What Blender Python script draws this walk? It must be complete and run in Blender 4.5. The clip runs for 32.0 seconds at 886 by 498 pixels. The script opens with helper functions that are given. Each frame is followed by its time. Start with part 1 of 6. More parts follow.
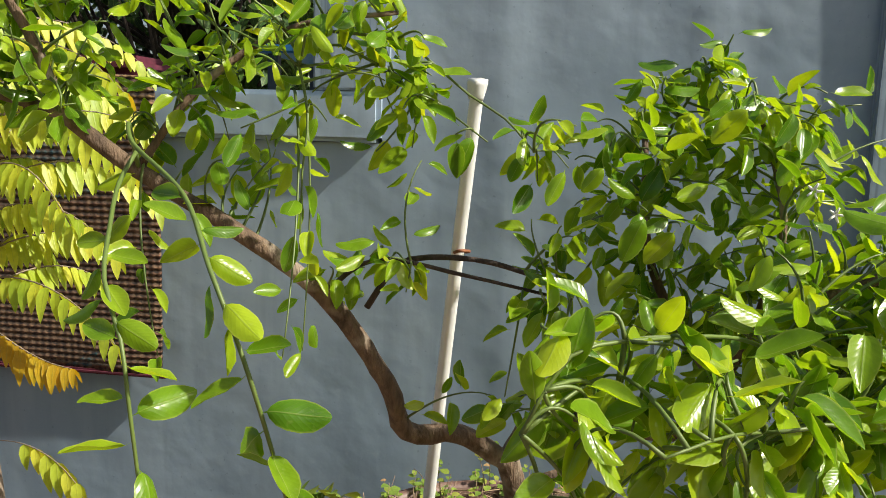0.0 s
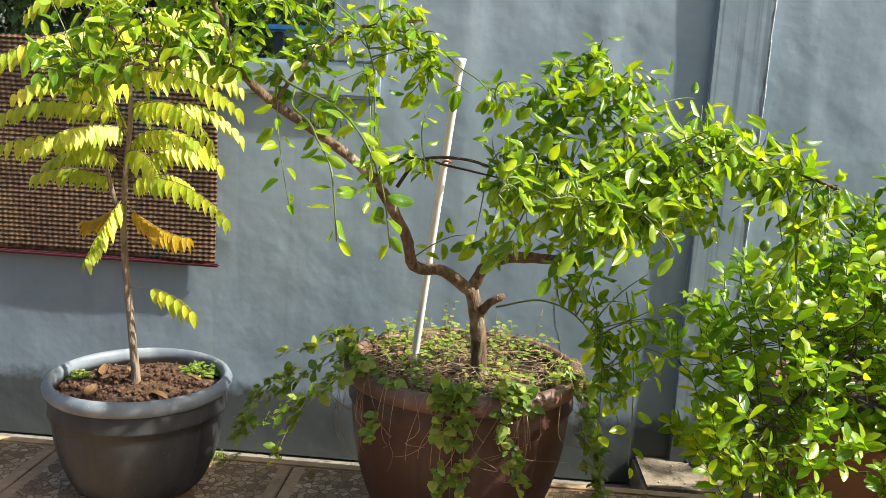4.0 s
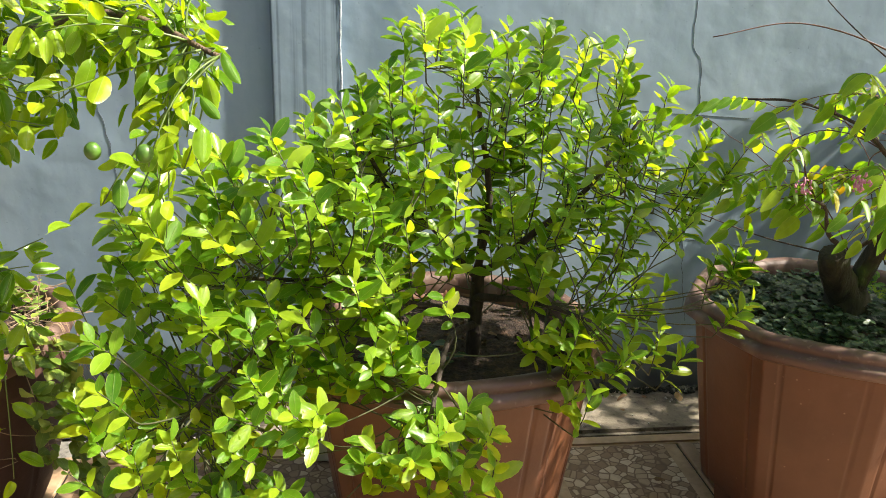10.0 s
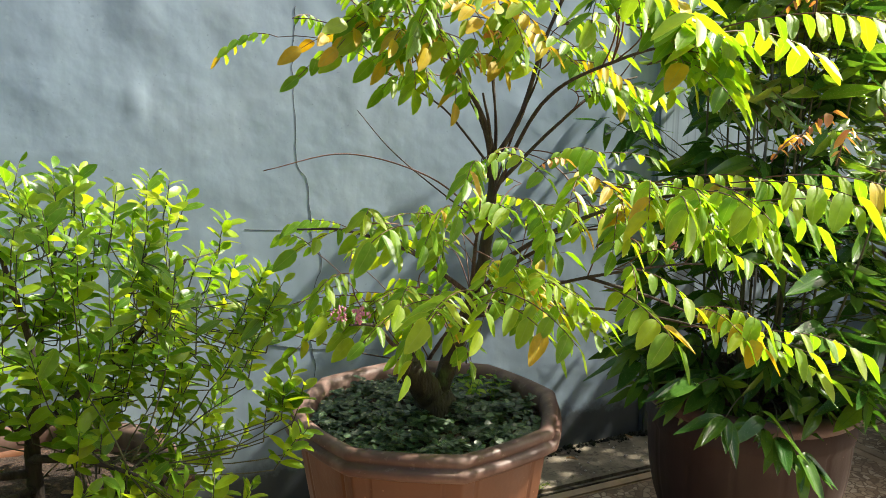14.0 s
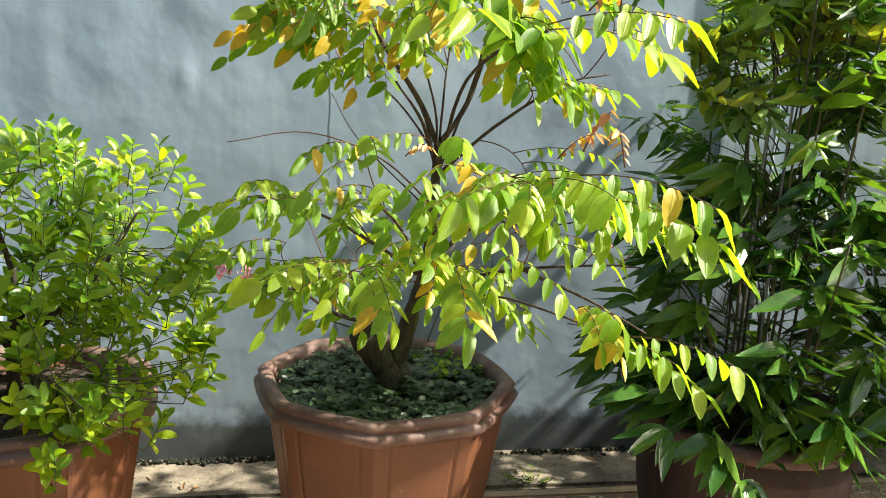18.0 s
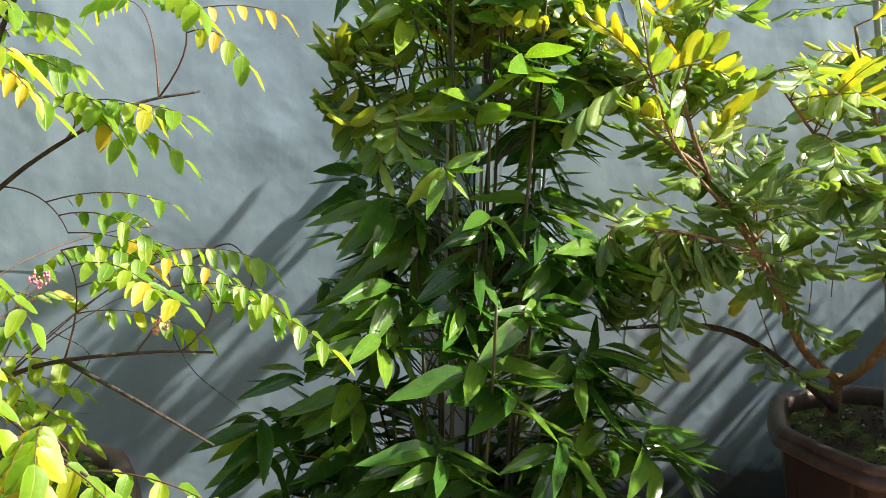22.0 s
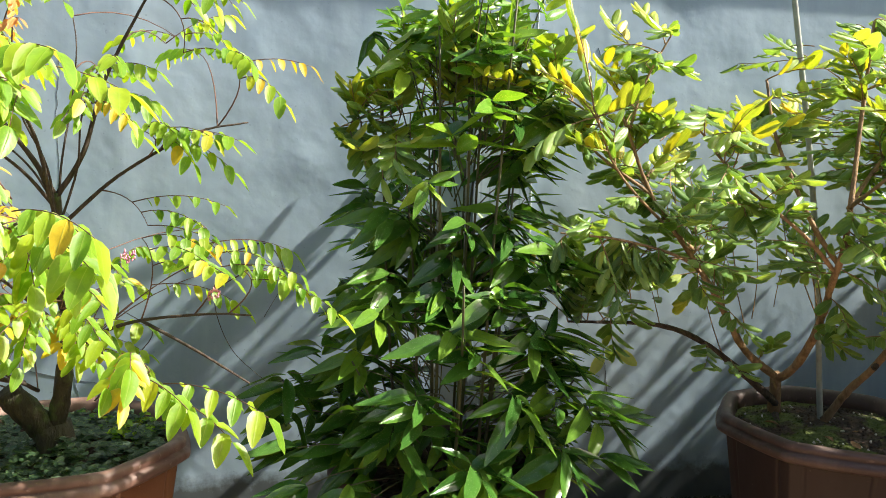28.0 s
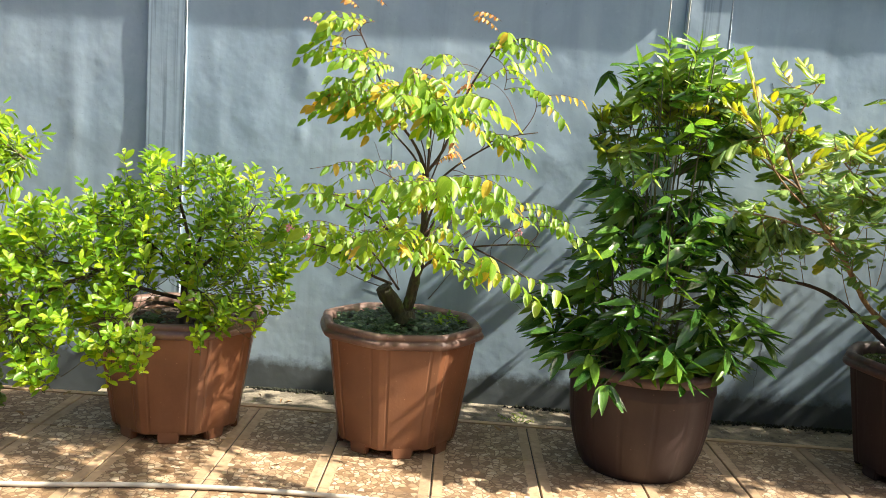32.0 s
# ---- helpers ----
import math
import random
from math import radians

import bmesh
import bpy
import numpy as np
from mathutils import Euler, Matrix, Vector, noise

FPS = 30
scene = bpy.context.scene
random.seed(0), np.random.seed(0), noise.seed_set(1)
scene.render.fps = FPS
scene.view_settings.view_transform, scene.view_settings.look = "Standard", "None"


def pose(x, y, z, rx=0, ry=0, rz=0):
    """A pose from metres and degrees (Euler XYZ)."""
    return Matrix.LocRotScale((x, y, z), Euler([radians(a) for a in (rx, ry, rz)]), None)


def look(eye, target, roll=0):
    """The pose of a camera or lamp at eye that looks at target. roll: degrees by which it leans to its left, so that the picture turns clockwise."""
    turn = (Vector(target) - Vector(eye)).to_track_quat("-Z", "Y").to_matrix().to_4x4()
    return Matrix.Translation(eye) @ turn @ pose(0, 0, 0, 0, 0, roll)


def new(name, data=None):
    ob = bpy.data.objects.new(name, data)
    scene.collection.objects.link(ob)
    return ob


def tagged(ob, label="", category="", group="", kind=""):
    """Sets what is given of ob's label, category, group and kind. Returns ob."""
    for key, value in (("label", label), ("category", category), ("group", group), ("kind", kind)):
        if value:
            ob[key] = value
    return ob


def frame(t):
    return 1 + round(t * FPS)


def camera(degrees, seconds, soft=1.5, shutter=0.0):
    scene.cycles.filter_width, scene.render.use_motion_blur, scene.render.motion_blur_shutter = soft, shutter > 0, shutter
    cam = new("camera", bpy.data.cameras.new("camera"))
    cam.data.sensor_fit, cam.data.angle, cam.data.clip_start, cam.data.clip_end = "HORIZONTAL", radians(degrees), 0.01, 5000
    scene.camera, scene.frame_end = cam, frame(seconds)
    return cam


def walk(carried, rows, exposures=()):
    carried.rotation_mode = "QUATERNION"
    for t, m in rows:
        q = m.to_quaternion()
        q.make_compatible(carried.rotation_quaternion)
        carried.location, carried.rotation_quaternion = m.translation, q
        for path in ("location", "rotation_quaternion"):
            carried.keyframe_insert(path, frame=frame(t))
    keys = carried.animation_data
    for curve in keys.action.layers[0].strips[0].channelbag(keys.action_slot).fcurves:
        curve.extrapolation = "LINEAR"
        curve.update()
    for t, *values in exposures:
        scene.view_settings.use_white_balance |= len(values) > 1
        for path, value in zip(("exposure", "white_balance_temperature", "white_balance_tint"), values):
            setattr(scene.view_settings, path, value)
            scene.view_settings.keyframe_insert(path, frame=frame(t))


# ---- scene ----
# ---- camera and walk ----
cam = camera(56.6, 32.0, 0.5)
METRES, EYE, TILT, LEAN, TURN = 6.56, 1.26, -8.57, -1.58, 8.5
ROWS = [
    (0.0, 0.0, 0.0, 0.0, -0.0, 0.0, 0.0),
    (0.5, 0.0025, -0.0217, -0.0017, -1.44, 0.01, -0.28),
    (1.0, -0.001, -0.0326, -0.0016, -2.17, 0.71, -0.39),
    (1.5, -0.0091, -0.0484, -0.0066, -3.25, 0.89, -0.67),
    (2.0, -0.0138, -0.0655, -0.0115, -3.33, 0.87, -0.99),
    (2.5, -0.0138, -0.0866, -0.0144, -3.26, 0.75, -1.13),
    (4.5, -0.0269, -0.1445, -0.0303, -6.91, -2.08, -1.0),
    (5.0, -0.0103, -0.1517, -0.0302, -13.18, -2.37, -0.98),
    (5.5, 0.0084, -0.1584, -0.0292, -17.04, -2.47, 0.35),
    (6.0, 0.0209, -0.1612, -0.0299, -17.63, -2.58, 1.34),
    (6.5, 0.0382, -0.153, -0.0297, -18.37, -1.92, 2.38),
    (7.0, 0.0528, -0.1342, -0.0269, -19.57, -2.13, 2.63),
    (7.5, 0.0629, -0.1237, -0.0315, -20.56, -5.46, 2.99),
    (8.0, 0.0807, -0.1162, -0.0319, -20.17, -8.2, 3.08),
    (8.5, 0.0982, -0.1108, -0.0312, -19.23, -8.52, 2.93),
    (9.0, 0.1112, -0.0916, -0.0293, -18.48, -8.61, 2.56),
    (9.5, 0.1184, -0.0701, -0.0293, -17.07, -9.0, 2.34),
    (10.0, 0.1236, -0.064, -0.0275, -14.9, -9.27, 2.39),
    (10.5, 0.1254, -0.0606, -0.0271, -12.69, -9.26, 1.08),
    (11.0, 0.1336, -0.0613, -0.0232, -15.11, -7.5, 0.86),
    (11.5, 0.1473, -0.0682, -0.0178, -24.22, -3.65, 1.63),
    (12.0, 0.1551, -0.0756, -0.0111, -31.72, 0.25, 4.08),
    (12.5, 0.1558, -0.0802, -0.0095, -35.36, 2.71, 4.61),
    (13.0, 0.1592, -0.0805, -0.01, -36.96, 2.06, 5.15),
    (13.5, 0.1683, -0.079, -0.0147, -35.64, -3.67, 5.36),
    (14.0, 0.1738, -0.0849, -0.0169, -33.28, -4.62, 5.67),
    (14.5, 0.171, -0.0997, -0.0199, -31.19, -5.45, 5.51),
    (16.5, 0.2146, -0.1247, -0.0244, -16.93, -4.85, -0.29),
    (17.0, 0.229, -0.1168, -0.0248, -17.2, -5.02, 0.38),
    (17.5, 0.2372, -0.1244, -0.0245, -17.45, -4.99, 1.26),
    (18.0, 0.2504, -0.1372, -0.0253, -18.23, -4.23, 1.13),
    (18.5, 0.2659, -0.1498, -0.0284, -22.28, -4.0, 2.1),
    (19.0, 0.282, -0.1529, -0.0314, -23.69, -3.28, 4.43),
    (19.5, 0.3035, -0.1411, -0.0296, -24.58, -2.27, 4.44),
    (20.0, 0.3202, -0.1311, -0.0296, -25.29, -2.07, 4.52),
    (20.5, 0.3411, -0.1232, -0.0283, -25.18, -1.99, 4.65),
    (21.0, 0.3586, -0.1232, -0.0289, -23.11, -1.78, 4.53),
    (21.5, 0.3707, -0.1171, -0.0309, -22.33, -1.91, 4.12),
    (22.0, 0.3797, -0.1036, -0.0256, -21.12, -1.83, 3.82),
    (22.5, 0.3825, -0.1041, -0.0257, -20.04, -1.78, 3.49),
    (23.0, 0.3857, -0.1134, -0.0273, -19.23, -1.85, 3.05),
    (23.5, 0.3958, -0.1229, -0.0282, -21.13, -1.94, 2.6),
    (24.0, 0.407, -0.1315, -0.0277, -26.06, -0.99, 2.24),
    (24.5, 0.4138, -0.1377, -0.0284, -29.47, -0.44, 2.73),
    (25.0, 0.4176, -0.14, -0.0287, -31.02, -0.47, 3.12),
    (25.5, 0.4174, -0.14, -0.0287, -31.77, -0.38, 3.46),
    (26.0, 0.4102, -0.1368, -0.0282, -27.67, 0.3, 3.74),
    (26.5, 0.3986, -0.1347, -0.0275, -20.29, 0.9, 3.39),
    (28.5, 0.3599, -0.1943, -0.0436, -17.26, 0.84, 1.77),
    (29.0, 0.344, -0.2204, -0.0477, -9.87, 0.56, 1.13),
    (29.5, 0.3266, -0.248, -0.0512, -6.82, 0.48, 0.87),
    (30.0, 0.3146, -0.2662, -0.0519, -4.11, 1.85, -0.02),
    (30.5, 0.3104, -0.2892, -0.0567, -1.69, 1.28, -0.95),
    (31.0, 0.3049, -0.3101, -0.059, -0.47, 0.98, -1.27),
    (31.5, 0.2938, -0.325, -0.0606, -2.43, 1.08, -1.4),
    (32.0, 0.2879, -0.3393, -0.0635, -7.28, 1.05, -1.27),
]
walk(cam, [(t, pose(0, 0, EYE, TILT, LEAN, TURN) @ pose(METRES * x, METRES * y, METRES * z, 90 + pitch, roll, yaw)) for t, x, y, z, yaw, pitch, roll in ROWS],
     exposures=[(0, 0.55), (2.0, 0.66), (5, 1.27), (10, 1.41), (11.5, 1.35), (13, 1.14), (14.5, 1.48), (17, 1.48), (20, 1.48), (23, 1.55), (25, 1.78), (26.5, 1.75), (28.5, 1.6), (30, 1.65), (32, 1.53)])

# ---- light ----
SUN_WAY = Vector((-0.70, 0.125, -0.70)).normalized()      # the way the sunlight travels
world = bpy.data.worlds.new("sky")
scene.world = world
world.use_nodes = True
sky = world.node_tree.nodes.new("ShaderNodeTexSky")
sky.sky_type = "NISHITA"
sky.sun_disc = False
sky.air_density, sky.dust_density, sky.ozone_density = 1.0, 4.0, 0.4
sky.sun_elevation = math.asin(-SUN_WAY.z)
sky.sun_rotation = math.atan2(-SUN_WAY.x, -SUN_WAY.y)
background = world.node_tree.nodes["Background"]
background.inputs["Strength"].default_value = 0.09
world.node_tree.links.new(sky.outputs["Color"], background.inputs["Color"])
sun = new("sun", bpy.data.lights.new("sun", "SUN"))
sun.data.energy, sun.data.angle, sun.data.color = 5.0, radians(1.0), (1.0, 0.93, 0.80)
sun.matrix_world = look((3, -4, 6), Vector((3, -4, 6)) + SUN_WAY)

# ---- node helpers ----


def shader(name, rough=0.6, metal=0.0):
    m = bpy.data.materials.new(name)
    m.use_nodes = True
    b = m.node_tree.nodes["Principled BSDF"]
    b.inputs["Roughness"].default_value, b.inputs["Metallic"].default_value = rough, metal
    return m, m.node_tree, b


def plug(nt, value, socket):
    if isinstance(value, bpy.types.NodeSocket):
        nt.links.new(value, socket)
    elif isinstance(value, (tuple, list)) and len(value) == 3 and socket.type == "RGBA":
        socket.default_value = (*value, 1)
    else:
        socket.default_value = value


def place(nt, kind="Position"):
    if kind == "Position":
        return nt.nodes.new("ShaderNodeNewGeometry").outputs["Position"]
    return nt.nodes.new("ShaderNodeTexCoord").outputs[kind]


def scaled(nt, vec, xyz):
    n = nt.nodes.new("ShaderNodeMapping")
    n.inputs["Scale"].default_value = xyz
    nt.links.new(vec, n.inputs["Vector"])
    return n.outputs["Vector"]


def grain(nt, vec, scale, detail=4.0, rough=0.55, warp=0.0):
    n = nt.nodes.new("ShaderNodeTexNoise")
    nt.links.new(vec, n.inputs["Vector"])
    n.inputs["Scale"].default_value, n.inputs["Detail"].default_value = scale, detail
    n.inputs["Roughness"].default_value, n.inputs["Distortion"].default_value = rough, warp
    return n.outputs["Fac"]


def cells(nt, vec, scale, feature="F1", out="Color"):
    n = nt.nodes.new("ShaderNodeTexVoronoi")
    n.feature = feature
    nt.links.new(vec, n.inputs["Vector"])
    n.inputs["Scale"].default_value = scale
    return n.outputs[out]


def ramp(nt, fac, stops, mode="LINEAR"):
    n = nt.nodes.new("ShaderNodeValToRGB")
    n.color_ramp.interpolation = mode
    while len(n.color_ramp.elements) < len(stops):
        n.color_ramp.elements.new(0.5)
    for e, (at, c) in zip(n.color_ramp.elements, stops):
        e.position, e.color = at, (*c, 1) if isinstance(c, (tuple, list)) else (c, c, c, 1)
    nt.links.new(fac, n.inputs["Fac"])
    return n.outputs["Color"]


def blend(nt, fac, a, b, mode="MIX"):
    n = nt.nodes.new("ShaderNodeMixRGB")
    n.blend_type = mode
    plug(nt, fac, n.inputs["Fac"]), plug(nt, a, n.inputs["Color1"]), plug(nt, b, n.inputs["Color2"])
    return n.outputs["Color"]


def calc(nt, op, a, b=0.0):
    n = nt.nodes.new("ShaderNodeMath")
    n.operation = op
    plug(nt, a, n.inputs[0]), plug(nt, b, n.inputs[1])
    return n.outputs[0]


def relief(nt, b, height, depth, strength=1.0):
    n = nt.nodes.new("ShaderNodeBump")
    n.inputs["Strength"].default_value, n.inputs["Distance"].default_value = strength, depth
    nt.links.new(height, n.inputs["Height"])
    nt.links.new(n.outputs["Normal"], b.inputs["Normal"])


def chance(nt):
    """A random number for each loose piece, joined or not."""
    a = nt.nodes.new("ShaderNodeObjectInfo").outputs["Random"]
    c = nt.nodes.new("ShaderNodeNewGeometry").outputs["Random Per Island"]
    return calc(nt, "FRACT", calc(nt, "ADD", a, c))


# ---- materials ----


def paint_plaster(name="painted_plaster", tone=1.45, comb=0.0):
    """Weathered grey-blue paint on lumpy plaster: cloudy patches, run marks, chalky bloom, darker at the foot."""
    m, nt, b = shader(name, 0.6)
    p = place(nt)
    big, small = grain(nt, p, 1.1, 6, 0.6, 0.6), grain(nt, p, 26, 5, 0.65)
    c = ramp(nt, big, [(0.3, tuple(tone * v for v in (0.138, 0.190, 0.240))), (0.5, tuple(tone * v for v in (0.175, 0.233, 0.288))), (0.72, tuple(tone * v for v in (0.228, 0.286, 0.342)))])
    streak = grain(nt, scaled(nt, p, (11, 11, 0.7)), 1.0, 5, 0.62)
    c = blend(nt, ramp(nt, streak, [(0.52, 0.0), (0.72, 0.42)]), c, tuple(tone * v for v in (0.118, 0.160, 0.196)))
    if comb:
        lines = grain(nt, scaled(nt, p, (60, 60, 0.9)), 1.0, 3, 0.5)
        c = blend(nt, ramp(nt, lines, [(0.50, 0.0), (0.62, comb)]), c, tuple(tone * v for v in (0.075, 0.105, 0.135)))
    wash = grain(nt, scaled(nt, p, (5, 5, 0.9)), 1.0, 4, 0.55)
    c = blend(nt, ramp(nt, wash, [(0.55, 0.0), (0.75, 0.38)]), c, tuple(tone * v for v in (0.28, 0.34, 0.385)))
    c = blend(nt, ramp(nt, small, [(0.58, 0.0), (0.8, 0.3)]), c, tuple(tone * v for v in (0.28, 0.34, 0.38)))
    c = blend(nt, ramp(nt, grain(nt, p, 75, 3), [(0.66, 0.0), (0.74, 0.55)]), c, tuple(tone * v for v in (0.10, 0.135, 0.16)))
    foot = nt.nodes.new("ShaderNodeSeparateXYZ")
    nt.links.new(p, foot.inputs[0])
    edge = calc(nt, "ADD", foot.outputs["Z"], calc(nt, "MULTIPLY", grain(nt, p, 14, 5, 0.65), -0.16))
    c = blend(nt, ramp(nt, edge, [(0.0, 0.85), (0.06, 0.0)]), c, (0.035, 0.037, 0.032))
    plug(nt, c, b.inputs["Base Color"])
    plug(nt, ramp(nt, small, [(0.3, 0.5), (0.7, 0.72)]), b.inputs["Roughness"])
    lumps = calc(nt, "ADD", grain(nt, p, 4.0, 3, 0.5), calc(nt, "MULTIPLY", grain(nt, p, 14, 3, 0.5), 0.16))
    relief(nt, b, calc(nt, "ADD", lumps, calc(nt, "MULTIPLY", grain(nt, p, 90, 2), 0.012)), 0.018, 0.55)
    return m


def concrete(name, c1, c2, dirt=(0.03, 0.03, 0.025), scale=9.0):
    m, nt, b = shader(name, 0.9)
    p = place(nt)
    n1, n2 = grain(nt, p, scale, 6, 0.65), grain(nt, p, scale * 7, 4)
    c = ramp(nt, n1, [(0.3, c1), (0.7, c2)])
    c = blend(nt, ramp(nt, n2, [(0.55, 0.0), (0.7, 0.7)]), c, dirt)
    plug(nt, c, b.inputs["Base Color"])
    relief(nt, b, calc(nt, "ADD", n1, calc(nt, "MULTIPLY", n2, 0.4)), 0.012, 0.7)
    return m


def tile_material():
    m, nt, b = shader("floor_tile", 0.5)
    o = place(nt, "Object")
    p = place(nt)
    s = nt.nodes.new("ShaderNodeSeparateXYZ")
    nt.links.new(o, s.inputs[0])
    border = calc(nt, "GREATER_THAN", calc(nt, "ABSOLUTE", s.outputs["X"]), 0.158)
    chip = cells(nt, p, 40)
    gap = cells(nt, p, 40, "DISTANCE_TO_EDGE", "Distance")
    hsv = nt.nodes.new("ShaderNodeSeparateColor")
    nt.links.new(chip, hsv.inputs[0])
    chips = ramp(nt, hsv.outputs[0], [(0.0, (0.17, 0.10, 0.05)), (0.35, (0.28, 0.185, 0.105)), (0.7, (0.41, 0.295, 0.185)), (1.0, (0.54, 0.43, 0.30))])
    chips = blend(nt, ramp(nt, gap, [(0.03, 1.0), (0.10, 0.0)]), chips, (0.15, 0.088, 0.046))
    plain = ramp(nt, grain(nt, p, 18, 4), [(0.3, (0.34, 0.225, 0.13)), (0.7, (0.43, 0.30, 0.185))])
    c = blend(nt, border, chips, plain)
    stain = grain(nt, p, 3.1, 5, 0.6)
    c = blend(nt, ramp(nt, stain, [(0.5, 0.0), (0.72, 0.6)]), c, (0.10, 0.06, 0.035))
    c = blend(nt, ramp(nt, grain(nt, p, 45, 5), [(0.5, 0.0), (0.8, 0.5)]), c, (0.12, 0.08, 0.05))
    c = blend(nt, 1.0, c, ramp(nt, nt.nodes.new("ShaderNodeObjectInfo").outputs["Random"], [(0, 0.95), (1, 1.2)]), "MULTIPLY")
    plug(nt, c, b.inputs["Base Color"])
    plug(nt, ramp(nt, stain, [(0.3, 0.45), (0.7, 0.7)]), b.inputs["Roughness"])
    relief(nt, b, calc(nt, "ADD", gap, calc(nt, "MULTIPLY", grain(nt, p, 60, 3), 0.3)), 0.002, 0.5)
    return m


def plastic(name, c1, c2, fade, rough=0.42, dust=(0.36, 0.25, 0.19)):
    """Weathered moulded plastic: faded upper faces, vertical wash marks, fine scratches."""
    m, nt, b = shader(name, rough)
    p = place(nt)
    c = ramp(nt, grain(nt, p, 5.0, 5), [(0.3, c1), (0.7, c2)])
    wash = grain(nt, scaled(nt, p, (14, 14, 1.3)), 1.0, 5)
    c = blend(nt, ramp(nt, wash, [(0.48, 0.0), (0.75, fade)]), c, dust)
    c = blend(nt, ramp(nt, grain(nt, p, 55, 3), [(0.62, 0.0), (0.75, fade * 0.8)]), c, dust)
    c = blend(nt, ramp(nt, cells(nt, p, 26, "F1", "Distance"), [(0.0, 0.55), (0.07, 0.0)]), c, tuple(min(1, 1.7 * v) for v in dust))
    plug(nt, c, b.inputs["Base Color"])
    plug(nt, ramp(nt, wash, [(0.3, rough), (0.7, min(1, rough + 0.25))]), b.inputs["Roughness"])
    relief(nt, b, grain(nt, p, 90, 3), 0.0015, 0.4)
    return m


def earth(name, c1, c2, c3, moss=0.0):
    m, nt, b = shader(name, 0.95)
    p = place(nt)
    n1, n2 = grain(nt, p, 38, 6, 0.7), grain(nt, p, 7, 4)
    c = ramp(nt, n1, [(0.3, c1), (0.52, c2), (0.72, c3)])
    if moss:
        c = blend(nt, ramp(nt, n2, [(0.62 - 0.25 * moss, 0.0), (0.68 - 0.2 * moss, 0.9)]), c, ramp(nt, n1, [(0.3, (0.03, 0.05, 0.008)), (0.7, (0.14, 0.19, 0.03))]))
    plug(nt, c, b.inputs["Base Color"])
    relief(nt, b, calc(nt, "ADD", n1, calc(nt, "MULTIPLY", grain(nt, p, 140, 3), 0.6)), 0.02, 1.0)
    return m


def bark(name, c1, c2, spots=None):
    m, nt, b = shader(name, 0.85)
    p = place(nt)
    n1, n2 = grain(nt, scaled(nt, p, (60, 60, 18)), 1.0, 5, 0.6), grain(nt, p, 12, 4)
    c = ramp(nt, n1, [(0.3, c1), (0.7, c2)])
    if spots:
        c = blend(nt, ramp(nt, n2, [(0.55, 0.0), (0.66, 0.85)]), c, spots)
    plug(nt, c, b.inputs["Base Color"])
    relief(nt, b, calc(nt, "ADD", n1, n2), 0.012, 1.0)
    return m


def leaf_material(name, stops, rough=0.42, glow=0.36, rib=(0.30, 0.38, 0.10), speck=None, veins=9.0, margin=0.35, through_tint=(1.5, 1.3, 0.5)):
    """Leaf blade: colour by piece, mottling, paler rib, side veins and margin, light shining through."""
    m, nt, b = shader(name, rough)
    uv = place(nt, "UV")
    s = nt.nodes.new("ShaderNodeSeparateXYZ")
    nt.links.new(uv, s.inputs[0])
    p = place(nt)
    r = chance(nt)
    r = calc(nt, "ADD", calc(nt, "MULTIPLY", r, 0.8), calc(nt, "MULTIPLY", ramp(nt, grain(nt, p, 3.5, 2), [(0.3, 0.0), (0.7, 1.0)]), 0.2))
    c = ramp(nt, r, stops)
    c = blend(nt, ramp(nt, grain(nt, p, 48, 4, 0.6), [(0.4, 0.0), (0.72, 0.45)]), c, blend(nt, 1.0, c, (0.42, 0.5, 0.3), "MULTIPLY"))
    c = blend(nt, ramp(nt, grain(nt, p, 130, 3), [(0.62, 0.0), (0.76, 0.3)]), c, rib)
    across = calc(nt, "ABSOLUTE", calc(nt, "SUBTRACT", s.outputs["Y"], 0.5))
    vein = calc(nt, "ABSOLUTE", calc(nt, "SINE", calc(nt, "MULTIPLY", calc(nt, "SUBTRACT", s.outputs["X"], calc(nt, "MULTIPLY", across, 0.55)), veins * 3.1416)))
    c = blend(nt, ramp(nt, vein, [(0.0, 0.10), (0.2, 0.0)]), c, rib)
    c = blend(nt, ramp(nt, across, [(0.0, 0.55), (0.03, 0.0)]), c, rib)
    c = blend(nt, ramp(nt, across, [(0.44, 0.0), (0.49, margin)]), c, (0.46, 0.5, 0.14))
    if speck:
        c = blend(nt, ramp(nt, cells(nt, p, 210, "F1", "Distance"), [(0.16, 0.75), (0.24, 0.0)]), c, speck)
    plug(nt, c, b.inputs["Base Color"])
    b.inputs["Specular IOR Level"].default_value = 0.55
    relief(nt, b, calc(nt, "ADD", calc(nt, "ADD", calc(nt, "MULTIPLY", vein, 0.22), calc(nt, "MULTIPLY", grain(nt, p, 40, 2), 2.0)), ramp(nt, across, [(0.0, 0.0), (0.06, 1.0)])), 0.0012, 0.3)
    t = nt.nodes.new("ShaderNodeBsdfTranslucent")
    plug(nt, blend(nt, 1.0, c, through_tint, "MULTIPLY"), t.inputs["Color"])
    mix = nt.nodes.new("ShaderNodeMixShader")
    mix.inputs[0].default_value = glow
    nt.links.new(b.outputs[0], mix.inputs[1]), nt.links.new(t.outputs[0], mix.inputs[2])
    nt.links.new(mix.outputs[0], nt.nodes["Material Output"].inputs["Surface"])
    return m


